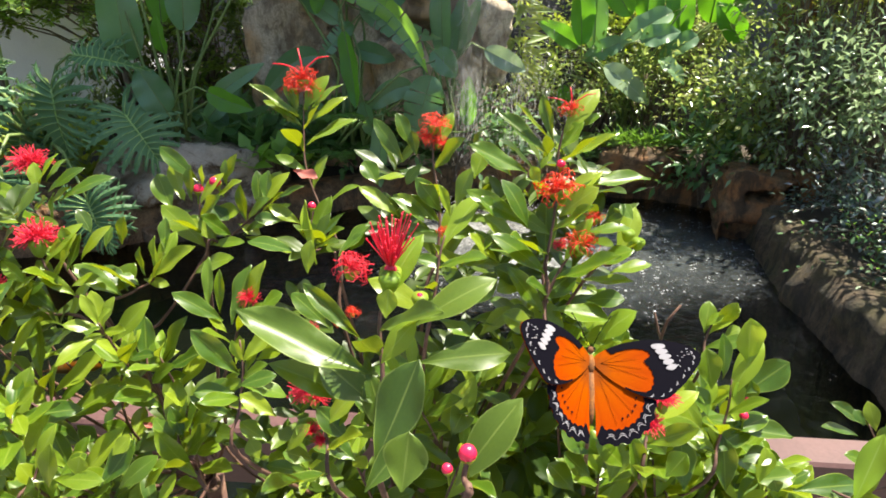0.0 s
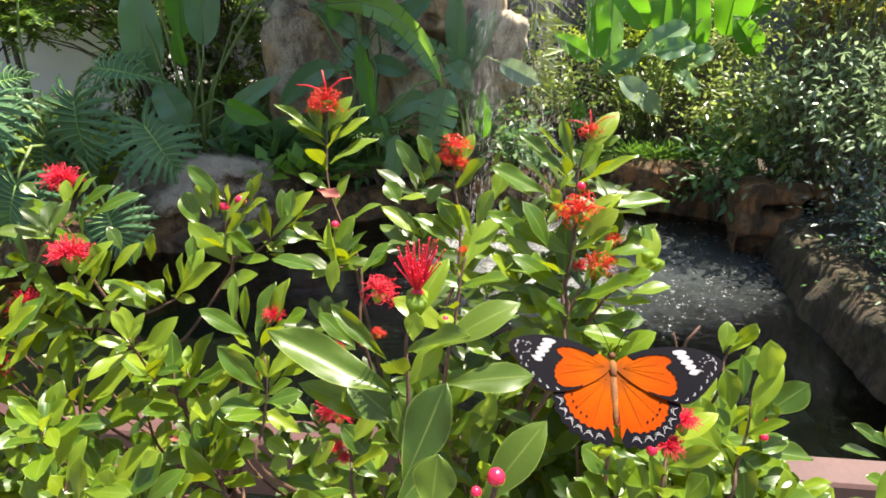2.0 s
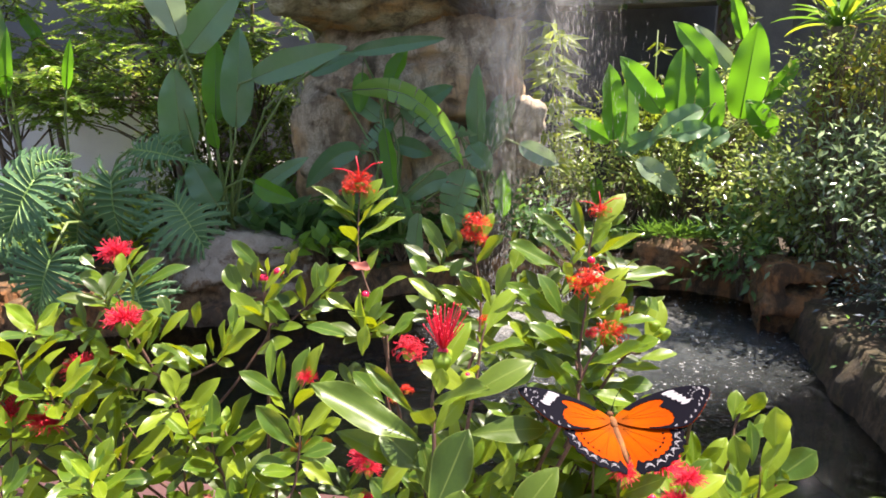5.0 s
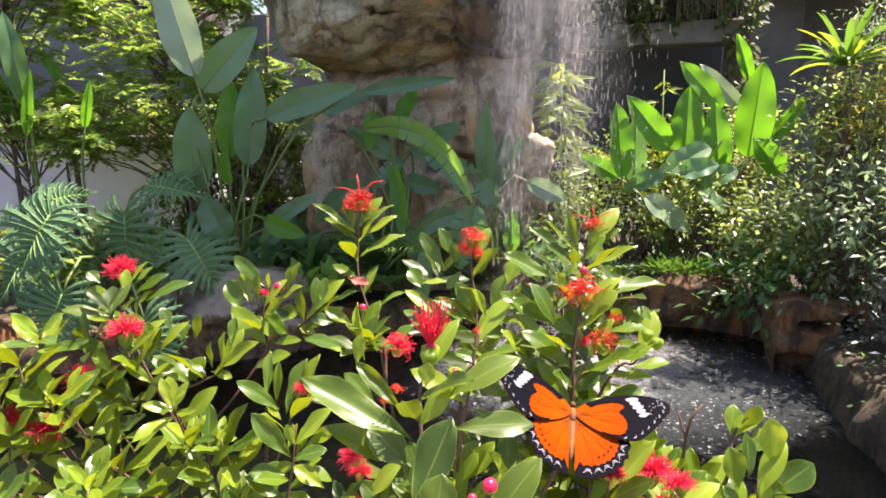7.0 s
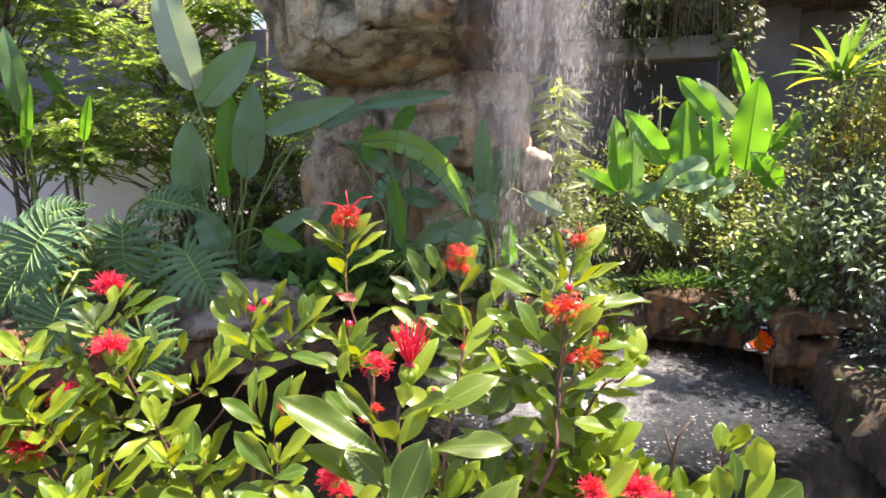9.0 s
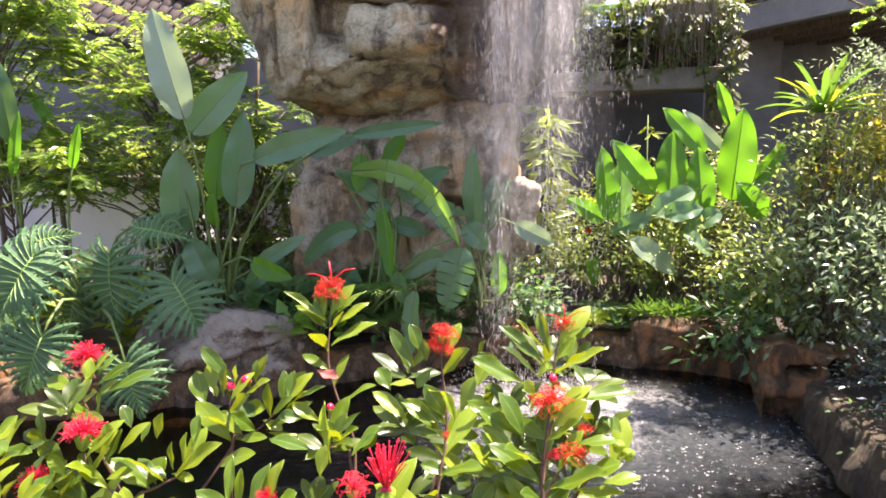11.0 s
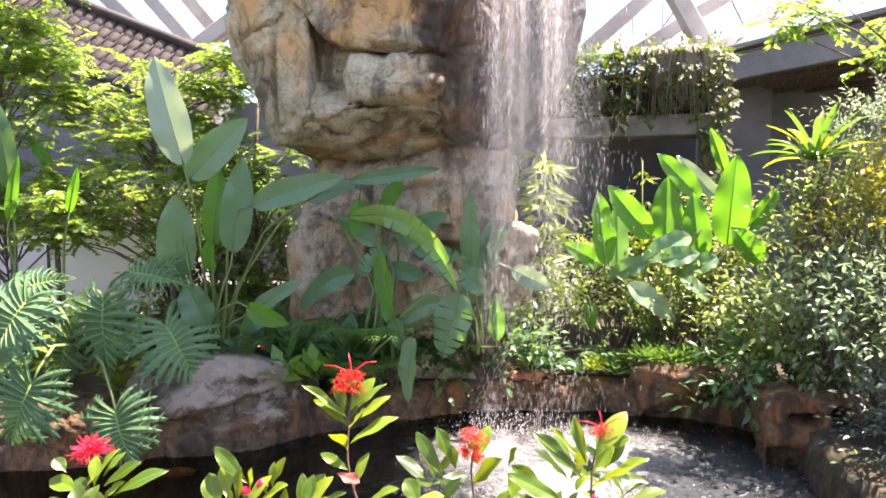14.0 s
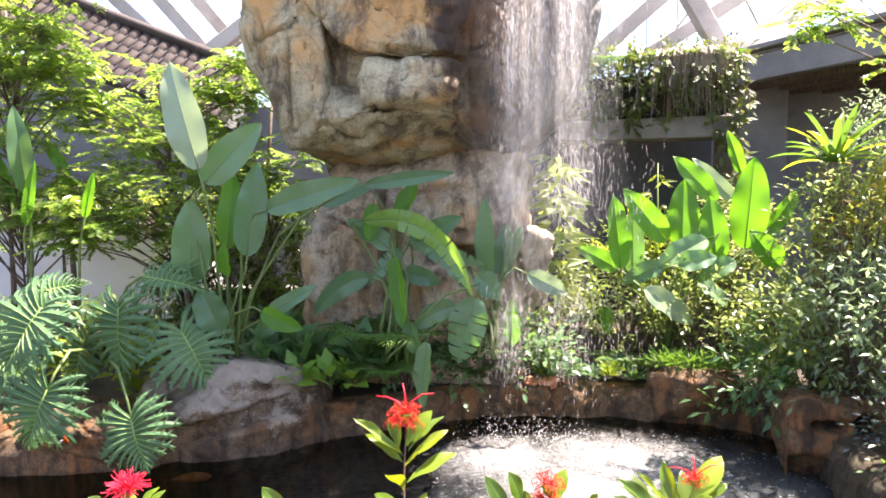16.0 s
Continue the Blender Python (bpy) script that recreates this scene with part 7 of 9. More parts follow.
stem(shrub_a, [(-0.145, 0.271, 1.231), (-0.143, 0.267, 1.219), (-0.135, 0.261, 1.207), (-0.128, 0.258, 1.197)])
leaf(shrub_a, (-0.146, 0.268, 1.220), (-0.149, 0.289, 1.249), 0.0114, 0)
leaf(shrub_a, (-0.138, 0.267, 1.219), (-0.124, 0.275, 1.243), 0.0101, 0)
leaf(shrub_a, (-0.136, 0.278, 1.246), (-0.110, 0.277, 1.252), 0.0109, 0)
leaf(shrub_a, (-0.128, 0.278, 1.246), (-0.106, 0.277, 1.255), 0.0076, 0)
leaf(shrub_a, (-0.111, 0.275, 1.240), (-0.099, 0.278, 1.247), 0.0076, 0)
leaf(shrub_a, (-0.143, 0.266, 1.217), (-0.157, 0.270, 1.221), 0.0084, 0)
leaf(shrub_a, (-0.145, 0.267, 1.219), (-0.157, 0.272, 1.235), 0.0084, 0)
leaf(shrub_a, (-0.141, 0.268, 1.223), (-0.148, 0.274, 1.241), 0.0071, 0)
leaf(shrub_a, (-0.136, 0.266, 1.217), (-0.120, 0.263, 1.222), 0.0092, 0)
stem(shrub_a, [(-0.202, 0.244, 1.234), (-0.205, 0.239, 1.223), (-0.209, 0.235, 1.212)])
leaf(shrub_a, (-0.208, 0.239, 1.223), (-0.225, 0.253, 1.242), 0.0105, 0)
leaf(shrub_a, (-0.198, 0.238, 1.219), (-0.193, 0.240, 1.244), 0.0085, 0)
leaf(shrub_a, (-0.195, 0.239, 1.223), (-0.170, 0.238, 1.223), 0.0089, 0)
leaf(shrub_a, (-0.172, 0.238, 1.219), (-0.157, 0.251, 1.238), 0.0124, 0)
leaf(shrub_a, (-0.184, 0.240, 1.225), (-0.181, 0.242, 1.235), 0.0093, 1)
leaf(shrub_a, (-0.221, 0.237, 1.217), (-0.227, 0.242, 1.226), 0.0077, 0)
leaf(shrub_a, (-0.223, 0.249, 1.248), (-0.230, 0.253, 1.253), 0.0066, 0)
leaf(shrub_a, (-0.215, 0.239, 1.223), (-0.224, 0.244, 1.234), 0.0097, 0)
leaf(shrub_a, (-0.192, 0.240, 1.225), (-0.180, 0.246, 1.233), 0.0077, 0)
leaf(shrub_a, (-0.205, 0.238, 1.219), (-0.210, 0.239, 1.233), 0.0085, 0)
leaf(shrub_a, (-0.163, 0.238, 1.218), (-0.143, 0.242, 1.235), 0.0097, 0)
leaf(shrub_a, (-0.150, 0.238, 1.218), (-0.137, 0.239, 1.235), 0.0097, 0)
leaf(shrub_a, (-0.166, 0.244, 1.234), (-0.158, 0.249, 1.241), 0.0077, 0)
stem(shrub_b, [(-0.097, 0.438, 1.383), (-0.097, 0.430, 1.365), (-0.096, 0.418, 1.338), (-0.088, 0.410, 1.313), (-0.074, 0.398, 1.287), (-0.071, 0.389, 1.264), (-0.071, 0.378, 1.237)])
leaf(shrub_b, (-0.098, 0.430, 1.365), (-0.133, 0.432, 1.390), 0.0074, 0)
leaf(shrub_b, (-0.103, 0.430, 1.365), (-0.125, 0.434, 1.379), 0.0059, 0)
leaf(shrub_b, (-0.095, 0.431, 1.368), (-0.072, 0.449, 1.388), 0.0067, 0)
leaf(shrub_b, (-0.095, 0.429, 1.362), (-0.068, 0.443, 1.380), 0.0069, 0)
leaf(shrub_b, (-0.095, 0.424, 1.349), (-0.062, 0.440, 1.365), 0.0108, 0)
leaf(shrub_b, (-0.101, 0.432, 1.371), (-0.105, 0.438, 1.388), 0.0059, 1)
leaf(shrub_b, (-0.095, 0.432, 1.371), (-0.091, 0.439, 1.389), 0.0059, 1)
leaf(shrub_b, (-0.098, 0.429, 1.360), (-0.117, 0.435, 1.373), 0.0064, 0)
curl(shrub_b, (-0.098, 0.441, 1.391), 0.0125)
ruffle(shrub_b, (-0.104, 0.436, 1.386), 0.0085)
ruffle(shrub_b, (-0.091, 0.437, 1.384), 0.0085)
leaf(shrub_b, (-0.103, 0.432, 1.372), (-0.110, 0.434, 1.389), 0.0036, 2)
leaf(shrub_b, (-0.102, 0.431, 1.366), (-0.103, 0.433, 1.384), 0.0044, 2)
dry(shrub_b, (-0.090, 0.394, 1.339), 0.0089)
stem(shrub_b, [(-0.004, 0.372, 1.369), (-0.006, 0.366, 1.354), (-0.002, 0.354, 1.325), (-0.004, 0.342, 1.298), (-0.012, 0.332, 1.273)])
leaf(shrub_b, (-0.024, 0.365, 1.352), (-0.042, 0.373, 1.378), 0.0087, 0)
leaf(shrub_b, (-0.020, 0.369, 1.361), (-0.028, 0.372, 1.381), 0.0096, 0)
leaf(shrub_b, (-0.016, 0.367, 1.356), (-0.019, 0.370, 1.371), 0.0069, 0)
leaf(shrub_b, (-0.001, 0.334, 1.331), (-0.015, 0.334, 1.352), 0.0101, 0)
leaf(shrub_b, (0.008, 0.334, 1.334), (0.016, 0.340, 1.356), 0.0110, 0)
leaf(shrub_b, (0.018, 0.341, 1.349), (0.024, 0.352, 1.364), 0.0101, 0)
leaf(shrub_b, (-0.037, 0.339, 1.346), (-0.046, 0.348, 1.358), 0.0101, 0)
leaf(shrub_b, (-0.038, 0.340, 1.349), (-0.022, 0.341, 1.351), 0.0069, 0)
leaf(shrub_b, (-0.025, 0.332, 1.329), (-0.048, 0.338, 1.346), 0.0096, 0)
leaf(shrub_b, (-0.031, 0.336, 1.340), (-0.010, 0.328, 1.329), 0.0087, 0)
leaf(shrub_b, (0.039, 0.341, 1.351), (0.018, 0.341, 1.371), 0.0101, 0)
leaf(shrub_b, (0.018, 0.368, 1.358), (0.023, 0.369, 1.371), 0.0069, 0)
leaf(shrub_b, (-0.006, 0.332, 1.327), (-0.029, 0.340, 1.340), 0.0092, 0)
leaf(shrub_b, (-0.005, 0.329, 1.321), (-0.026, 0.334, 1.322), 0.0083, 0)
leaf(shrub_b, (0.004, 0.333, 1.329), (-0.002, 0.337, 1.347), 0.0055, 1)
leaf(shrub_b, (0.008, 0.331, 1.326), (0.029, 0.334, 1.328), 0.0069, 0)
leaf(shrub_b, (-0.001, 0.328, 1.319), (0.019, 0.332, 1.321), 0.0092, 0)
leaf(shrub_b, (-0.006, 0.326, 1.315), (0.008, 0.322, 1.301), 0.0092, 0)
leaf(shrub_b, (-0.012, 0.365, 1.352), (-0.023, 0.361, 1.340), 0.0078, 0)
ruffle(shrub_b, (-0.005, 0.373, 1.373), 0.0105)
ruffle(shrub_b, (-0.010, 0.371, 1.366), 0.0070)
ruffle(shrub_b, (-0.002, 0.369, 1.363), 0.0069)
ruffle(shrub_b, (0.001, 0.328, 1.321), 0.0050)
stem(shrub_b, [(0.001, 0.296, 1.332), (-0.002, 0.290, 1.321), (-0.005, 0.282, 1.300), (-0.010, 0.271, 1.273)])
leaf(shrub_b, (0.007, 0.290, 1.319), (0.035, 0.292, 1.315), 0.0070, 0)
leaf(shrub_b, (0.004, 0.290, 1.321), (0.023, 0.288, 1.321), 0.0078, 0)
leaf(shrub_b, (0.003, 0.290, 1.317), (-0.014, 0.292, 1.321), 0.0070, 0)
leaf(shrub_b, (0.007, 0.289, 1.315), (0.025, 0.290, 1.332), 0.0074, 0)
leaf(shrub_b, (-0.002, 0.285, 1.307), (0.015, 0.281, 1.300), 0.0083, 0)
leaf(shrub_b, (0.001, 0.282, 1.300), (-0.014, 0.285, 1.303), 0.0078, 0)
leaf(shrub_b, (0.017, 0.293, 1.327), (0.033, 0.296, 1.330), 0.0083, 0)
leaf(shrub_b, (-0.002, 0.279, 1.292), (0.015, 0.273, 1.286), 0.0091, 0)
leaf(shrub_b, (0.015, 0.279, 1.292), (0.035, 0.282, 1.290), 0.0091, 0)
leaf(shrub_b, (0.019, 0.275, 1.285), (0.035, 0.282, 1.298), 0.0083, 0)
stem(shrub_b, [(-0.018, 0.192, 1.358), (-0.022, 0.187, 1.344), (-0.021, 0.180, 1.329), (-0.021, 0.173, 1.313), (-0.022, 0.165, 1.292)])
leaf(shrub_b, (-0.024, 0.175, 1.329), (-0.070, 0.183, 1.350), 0.0135, 0)
leaf(shrub_b, (-0.028, 0.182, 1.313), (-0.059, 0.177, 1.333), 0.0092, 0)
leaf(shrub_b, (-0.025, 0.179, 1.315), (-0.043, 0.184, 1.330), 0.0154, 0)
leaf(shrub_b, (-0.020, 0.169, 1.338), (-0.009, 0.172, 1.352), 0.0075, 1)
leaf(shrub_b, (-0.019, 0.179, 1.349), (-0.018, 0.183, 1.358), 0.0071, 1)
leaf(shrub_b, (-0.011, 0.185, 1.342), (0.018, 0.190, 1.359), 0.0110, 0)
leaf(shrub_b, (-0.008, 0.177, 1.333), (0.024, 0.182, 1.334), 0.0099, 0)
leaf(shrub_b, (-0.031, 0.199, 1.329), (-0.053, 0.208, 1.348), 0.0065, 0)
leaf(shrub_b, (-0.046, 0.216, 1.324), (-0.062, 0.224, 1.336), 0.0070, 0)
leaf(shrub_b, (-0.070, 0.288, 1.314), (-0.068, 0.292, 1.331), 0.0086, 1)
leaf(shrub_b, (-0.020, 0.143, 1.321), (-0.007, 0.156, 1.348), 0.0147, 0)
leaf(shrub_b, (-0.011, 0.125, 1.327), (-0.009, 0.132, 1.341), 0.0116, 0)
leaf(shrub_b, (-0.022, 0.132, 1.320), (-0.009, 0.141, 1.333), 0.0071, 0)
leaf(shrub_b, (-0.020, 0.178, 1.300), (-0.026, 0.183, 1.324), 0.0100, 0)
ruffle(shrub_b, (-0.032, 0.197, 1.359), 0.0084)
brush(shrub_b, (-0.018, 0.192, 1.369), 0.0101)
calyx(shrub_b, (-0.018, 0.187, 1.359), 0.0046)
ruffle(shrub_b, (-0.035, 0.210, 1.334), 0.0034)
ruffle(shrub_b, (-0.042, 0.216, 1.326), 0.0029)
calyx(shrub_b, (-0.008, 0.189, 1.351), 0.0036)
bud(shrub_b, (-0.008, 0.189, 1.352), 0.0014)
stem(shrub_b, [(-0.083, 0.374, 1.321), (-0.085, 0.365, 1.296), (-0.071, 0.365, 1.294), (-0.066, 0.357, 1.277)])
leaf(shrub_b, (-0.063, 0.373, 1.317), (-0.080, 0.371, 1.301), 0.0082, 0)
leaf(shrub_b, (-0.063, 0.340, 1.301), (-0.043, 0.352, 1.318), 0.0115, 0)
leaf(shrub_b, (-0.091, 0.371, 1.310), (-0.113, 0.377, 1.321), 0.0082, 0)
leaf(shrub_b, (-0.088, 0.340, 1.303), (-0.120, 0.349, 1.308), 0.0106, 0)
leaf(shrub_b, (-0.114, 0.377, 1.324), (-0.114, 0.388, 1.341), 0.0092, 0)
leaf(shrub_b, (-0.076, 0.337, 1.297), (-0.083, 0.351, 1.333), 0.0062, 1)
leaf(shrub_b, (-0.109, 0.377, 1.324), (-0.089, 0.380, 1.333), 0.0043, 0)
leaf(shrub_b, (-0.103, 0.372, 1.312), (-0.120, 0.368, 1.315), 0.0092, 0)
leaf(shrub_b, (-0.078, 0.369, 1.304), (-0.082, 0.378, 1.319), 0.0048, 1)
leaf(shrub_b, (-0.056, 0.341, 1.304), (-0.048, 0.348, 1.313), 0.0086, 0)
bud(shrub_b, (-0.079, 0.351, 1.329), 0.0029)
stem(shrub_b, [(-0.055, 0.219, 1.287), (-0.050, 0.212, 1.271), (-0.047, 0.204, 1.252)])
leaf(shrub_b, (-0.041, 0.212, 1.270), (-0.054, 0.216, 1.285), 0.0092, 0)
leaf(shrub_b, (-0.079, 0.209, 1.263), (-0.084, 0.213, 1.270), 0.0069, 0)
leaf(shrub_b, (-0.047, 0.214, 1.274), (-0.041, 0.219, 1.285), 0.0069, 0)
leaf(shrub_b, (-0.053, 0.212, 1.270), (-0.063, 0.216, 1.278), 0.0086, 0)
leaf(shrub_b, (-0.067, 0.210, 1.266), (-0.057, 0.212, 1.279), 0.0076, 0)
leaf(shrub_b, (-0.038, 0.209, 1.262), (-0.050, 0.214, 1.270), 0.0086, 0)
leaf(shrub_b, (-0.056, 0.209, 1.262), (-0.069, 0.210, 1.266), 0.0086, 0)
leaf(shrub_b, (-0.076, 0.212, 1.270), (-0.088, 0.216, 1.277), 0.0079, 0)
leaf(shrub_b, (-0.072, 0.216, 1.280), (-0.087, 0.218, 1.290), 0.0079, 0)
leaf(shrub_b, (-0.088, 0.221, 1.292), (-0.072, 0.224, 1.296), 0.0069, 0)
leaf(shrub_b, (-0.043, 0.206, 1.255), (-0.057, 0.209, 1.257), 0.0103, 0)
pom(shrub_b, (-0.055, 0.219, 1.287), 0.0073)
bud(shrub_b, (-0.044, 0.217, 1.282), 0.0024)
pom(shrub_b, (-0.057, 0.214, 1.274), 0.0052)
pom(shrub_b, (-0.053, 0.212, 1.270), 0.0043)
stem(shrub_b, [(0.006, 0.117, 1.345), (0.005, 0.115, 1.341), (0.005, 0.113, 1.336)])
bud(shrub_b, (0.006, 0.118, 1.346), 0.0026)
bud(shrub_b, (0.001, 0.116, 1.343), 0.0016)
stem(shrub_b, [(0.074, 0.358, 1.384), (0.067, 0.350, 1.364), (0.064, 0.334, 1.326), (0.058, 0.322, 1.296), (0.057, 0.307, 1.261)])
leaf(shrub_b, (0.061, 0.348, 1.360), (0.032, 0.360, 1.384), 0.0097, 0)
leaf(shrub_b, (0.064, 0.352, 1.368), (0.058, 0.365, 1.393), 0.0071, 0)
leaf(shrub_b, (0.068, 0.350, 1.364), (0.080, 0.350, 1.380), 0.0113, 1)
leaf(shrub_b, (0.071, 0.348, 1.359), (0.100, 0.346, 1.374), 0.0097, 0)
leaf(shrub_b, (0.060, 0.353, 1.371), (0.042, 0.357, 1.389), 0.0041, 0)
leaf(shrub_b, (0.076, 0.354, 1.375), (0.092, 0.359, 1.383), 0.0051, 0)
leaf(shrub_b, (0.046, 0.325, 1.357), (0.014, 0.324, 1.373), 0.0113, 0)
leaf(shrub_b, (0.066, 0.350, 1.364), (0.056, 0.346, 1.354), 0.0067, 1)
curl(shrub_b, (0.074, 0.359, 1.385), 0.0077)
stem(shrub_b, [(0.059, 0.304, 1.353), (0.057, 0.298, 1.339), (0.053, 0.290, 1.317), (0.050, 0.280, 1.294)])
leaf(shrub_b, (0.070, 0.305, 1.355), (0.108, 0.309, 1.359), 0.0106, 0)
leaf(shrub_b, (0.060, 0.299, 1.341), (0.078, 0.297, 1.358), 0.0112, 0)
leaf(shrub_b, (0.044, 0.297, 1.336), (0.012, 0.303, 1.355), 0.0097, 0)
leaf(shrub_b, (0.044, 0.297, 1.335), (0.031, 0.301, 1.361), 0.0116, 0)
leaf(shrub_b, (0.050, 0.306, 1.357), (0.045, 0.306, 1.366), 0.0063, 1)
leaf(shrub_b, (0.084, 0.298, 1.339), (0.093, 0.298, 1.348), 0.0087, 0)
leaf(shrub_b, (0.038, 0.294, 1.329), (0.021, 0.296, 1.343), 0.0097, 0)
leaf(shrub_b, (0.043, 0.291, 1.322), (0.023, 0.289, 1.328), 0.0097, 0)
leaf(shrub_b, (0.033, 0.298, 1.339), (0.018, 0.299, 1.352), 0.0087, 0)
ruffle(shrub_b, (0.059, 0.304, 1.354), 0.0136)
bud(shrub_b, (0.061, 0.310, 1.366), 0.0026)
ruffle(shrub_b, (0.078, 0.299, 1.340), 0.0058)
stem(shrub_b, [(0.069, 0.290, 1.329), (0.059, 0.284, 1.317), (0.052, 0.278, 1.301), (0.048, 0.267, 1.275)])
leaf(shrub_b, (0.077, 0.286, 1.320), (0.095, 0.282, 1.330), 0.0114, 0)
leaf(shrub_b, (0.085, 0.284, 1.316), (0.106, 0.285, 1.321), 0.0081, 0)
leaf(shrub_b, (0.072, 0.292, 1.334), (0.095, 0.291, 1.339), 0.0081, 0)
leaf(shrub_b, (0.071, 0.283, 1.313), (0.097, 0.283, 1.312), 0.0057, 0)
leaf(shrub_b, (0.049, 0.279, 1.303), (0.068, 0.285, 1.317), 0.0139, 0)
leaf(shrub_b, (0.056, 0.277, 1.299), (0.084, 0.270, 1.297), 0.0129, 0)
leaf(shrub_b, (0.062, 0.272, 1.286), (0.048, 0.282, 1.300), 0.0129, 0)
leaf(shrub_b, (0.079, 0.271, 1.283), (0.095, 0.269, 1.303), 0.0129, 1)
leaf(shrub_b, (0.014, 0.278, 1.300), (0.027, 0.282, 1.316), 0.0129, 0)
leaf(shrub_b, (0.028, 0.286, 1.321), (0.013, 0.289, 1.336), 0.0105, 0)
leaf(shrub_b, (0.045, 0.282, 1.310), (0.026, 0.283, 1.320), 0.0105, 0)
leaf(shrub_b, (0.042, 0.283, 1.314), (0.027, 0.276, 1.310), 0.0096, 0)
leaf(shrub_b, (0.097, 0.295, 1.341), (0.091, 0.299, 1.348), 0.0071, 0)
leaf(shrub_b, (0.048, 0.273, 1.288), (0.030, 0.274, 1.298), 0.0120, 0)
leaf(shrub_b, (0.073, 0.279, 1.303), (0.091, 0.274, 1.307), 0.0096, 0)
leaf(shrub_b, (0.071, 0.271, 1.284), (0.088, 0.273, 1.288), 0.0105, 0)
ruffle(shrub_b, (0.070, 0.290, 1.329), 0.0105)
ruffle(shrub_b, (0.060, 0.290, 1.329), 0.0048)
stem(shrub_c, [(0.158, 0.282, 1.253), (0.156, 0.276, 1.239), (0.150, 0.268, 1.220), (0.143, 0.260, 1.201)])
leaf(shrub_c, (0.167, 0.285, 1.260), (0.165, 0.289, 1.287), 0.0153, 1)
leaf(shrub_c, (0.165, 0.279, 1.246), (0.189, 0.285, 1.262), 0.0153, 0)
leaf(shrub_c, (0.147, 0.280, 1.248), (0.143, 0.286, 1.270), 0.0128, 0)
leaf(shrub_c, (0.153, 0.282, 1.253), (0.154, 0.292, 1.276), 0.0087, 0)
leaf(shrub_c, (0.150, 0.273, 1.229), (0.198, 0.278, 1.217), 0.0113, 0)
leaf(shrub_c, (0.143, 0.267, 1.215), (0.172, 0.276, 1.226), 0.0102, 0)
leaf(shrub_c, (0.141, 0.270, 1.224), (0.123, 0.281, 1.258), 0.0169, 0)
leaf(shrub_c, (0.132, 0.259, 1.196), (0.132, 0.273, 1.220), 0.0143, 0)
leaf(shrub_c, (0.155, 0.259, 1.196), (0.154, 0.271, 1.223), 0.0128, 0)
leaf(shrub_c, (0.174, 0.259, 1.196), (0.176, 0.266, 1.220), 0.0143, 1)
leaf(shrub_c, (0.162, 0.276, 1.238), (0.160, 0.279, 1.253), 0.0087, 1)
leaf(shrub_c, (0.169, 0.277, 1.241), (0.169, 0.282, 1.252), 0.0077, 0)
leaf(shrub_c, (0.138, 0.273, 1.229), (0.130, 0.277, 1.241), 0.0102, 0)
leaf(shrub_c, (0.145, 0.275, 1.234), (0.141, 0.284, 1.247), 0.0113, 0)
leaf(shrub_c, (0.158, 0.271, 1.225), (0.181, 0.279, 1.231), 0.0102, 0)
leaf(shrub_c, (0.164, 0.265, 1.211), (0.181, 0.268, 1.215), 0.0113, 0)
leaf(shrub_c, (0.169, 0.261, 1.201), (0.192, 0.260, 1.206), 0.0113, 0)
bud(shrub_c, (0.165, 0.275, 1.234), 0.0028)
bud(shrub_c, (0.167, 0.278, 1.242), 0.0020)
bud(shrub_c, (0.161, 0.279, 1.243), 0.0018)
stem(shrub_c, [(0.164, 0.326, 1.266), (0.158, 0.320, 1.253), (0.153, 0.312, 1.233)])
leaf(shrub_c, (0.158, 0.323, 1.258), (0.163, 0.334, 1.274), 0.0096, 0)
leaf(shrub_c, (0.165, 0.324, 1.261), (0.175, 0.323, 1.278), 0.0096, 0)
leaf(shrub_c, (0.159, 0.324, 1.262), (0.168, 0.324, 1.271), 0.0062, 1)
leaf(shrub_c, (0.170, 0.322, 1.256), (0.180, 0.324, 1.261), 0.0068, 0)
stem(shrub_c, [(0.101, 0.240, 1.267), (0.097, 0.235, 1.255), (0.092, 0.226, 1.234)])
leaf(shrub_c, (0.074, 0.231, 1.246), (0.057, 0.237, 1.258), 0.0143, 0)
leaf(shrub_c, (0.095, 0.224, 1.229), (0.087, 0.229, 1.260), 0.0089, 0)
leaf(shrub_c, (0.079, 0.226, 1.234), (0.086, 0.234, 1.250), 0.0098, 0)
leaf(shrub_c, (0.082, 0.235, 1.255), (0.103, 0.237, 1.248), 0.0120, 0)
leaf(shrub_c, (0.106, 0.231, 1.246), (0.097, 0.234, 1.256), 0.0098, 0)
leaf(shrub_c, (0.070, 0.227, 1.236), (0.057, 0.230, 1.248), 0.0120, 0)
leaf(shrub_c, (0.106, 0.227, 1.236), (0.115, 0.229, 1.248), 0.0111, 0)
leaf(shrub_c, (0.086, 0.229, 1.240), (0.072, 0.231, 1.255), 0.0111, 0)
leaf(shrub_c, (0.062, 0.224, 1.230), (0.051, 0.233, 1.239), 0.0120, 0)
pom(shrub_c, (0.093, 0.216, 1.288), 0.0090)
pom(shrub_c, (0.087, 0.212, 1.279), 0.0084)
bud(shrub_c, (0.079, 0.208, 1.280), 0.0027)
bud(shrub_c, (0.075, 0.209, 1.283), 0.0024)
stem(shrub_b, [(0.009, 0.146, 1.303), (0.009, 0.143, 1.296)])
leaf(shrub_b, (0.004, 0.148, 1.307), (0.024, 0.156, 1.334), 0.0118, 0, (-0.35, -0.8, 0.5))
stem(shrub_c, [(0.307, 0.359, 1.160), (0.318, 0.351, 1.141), (0.338, 0.343, 1.123)])
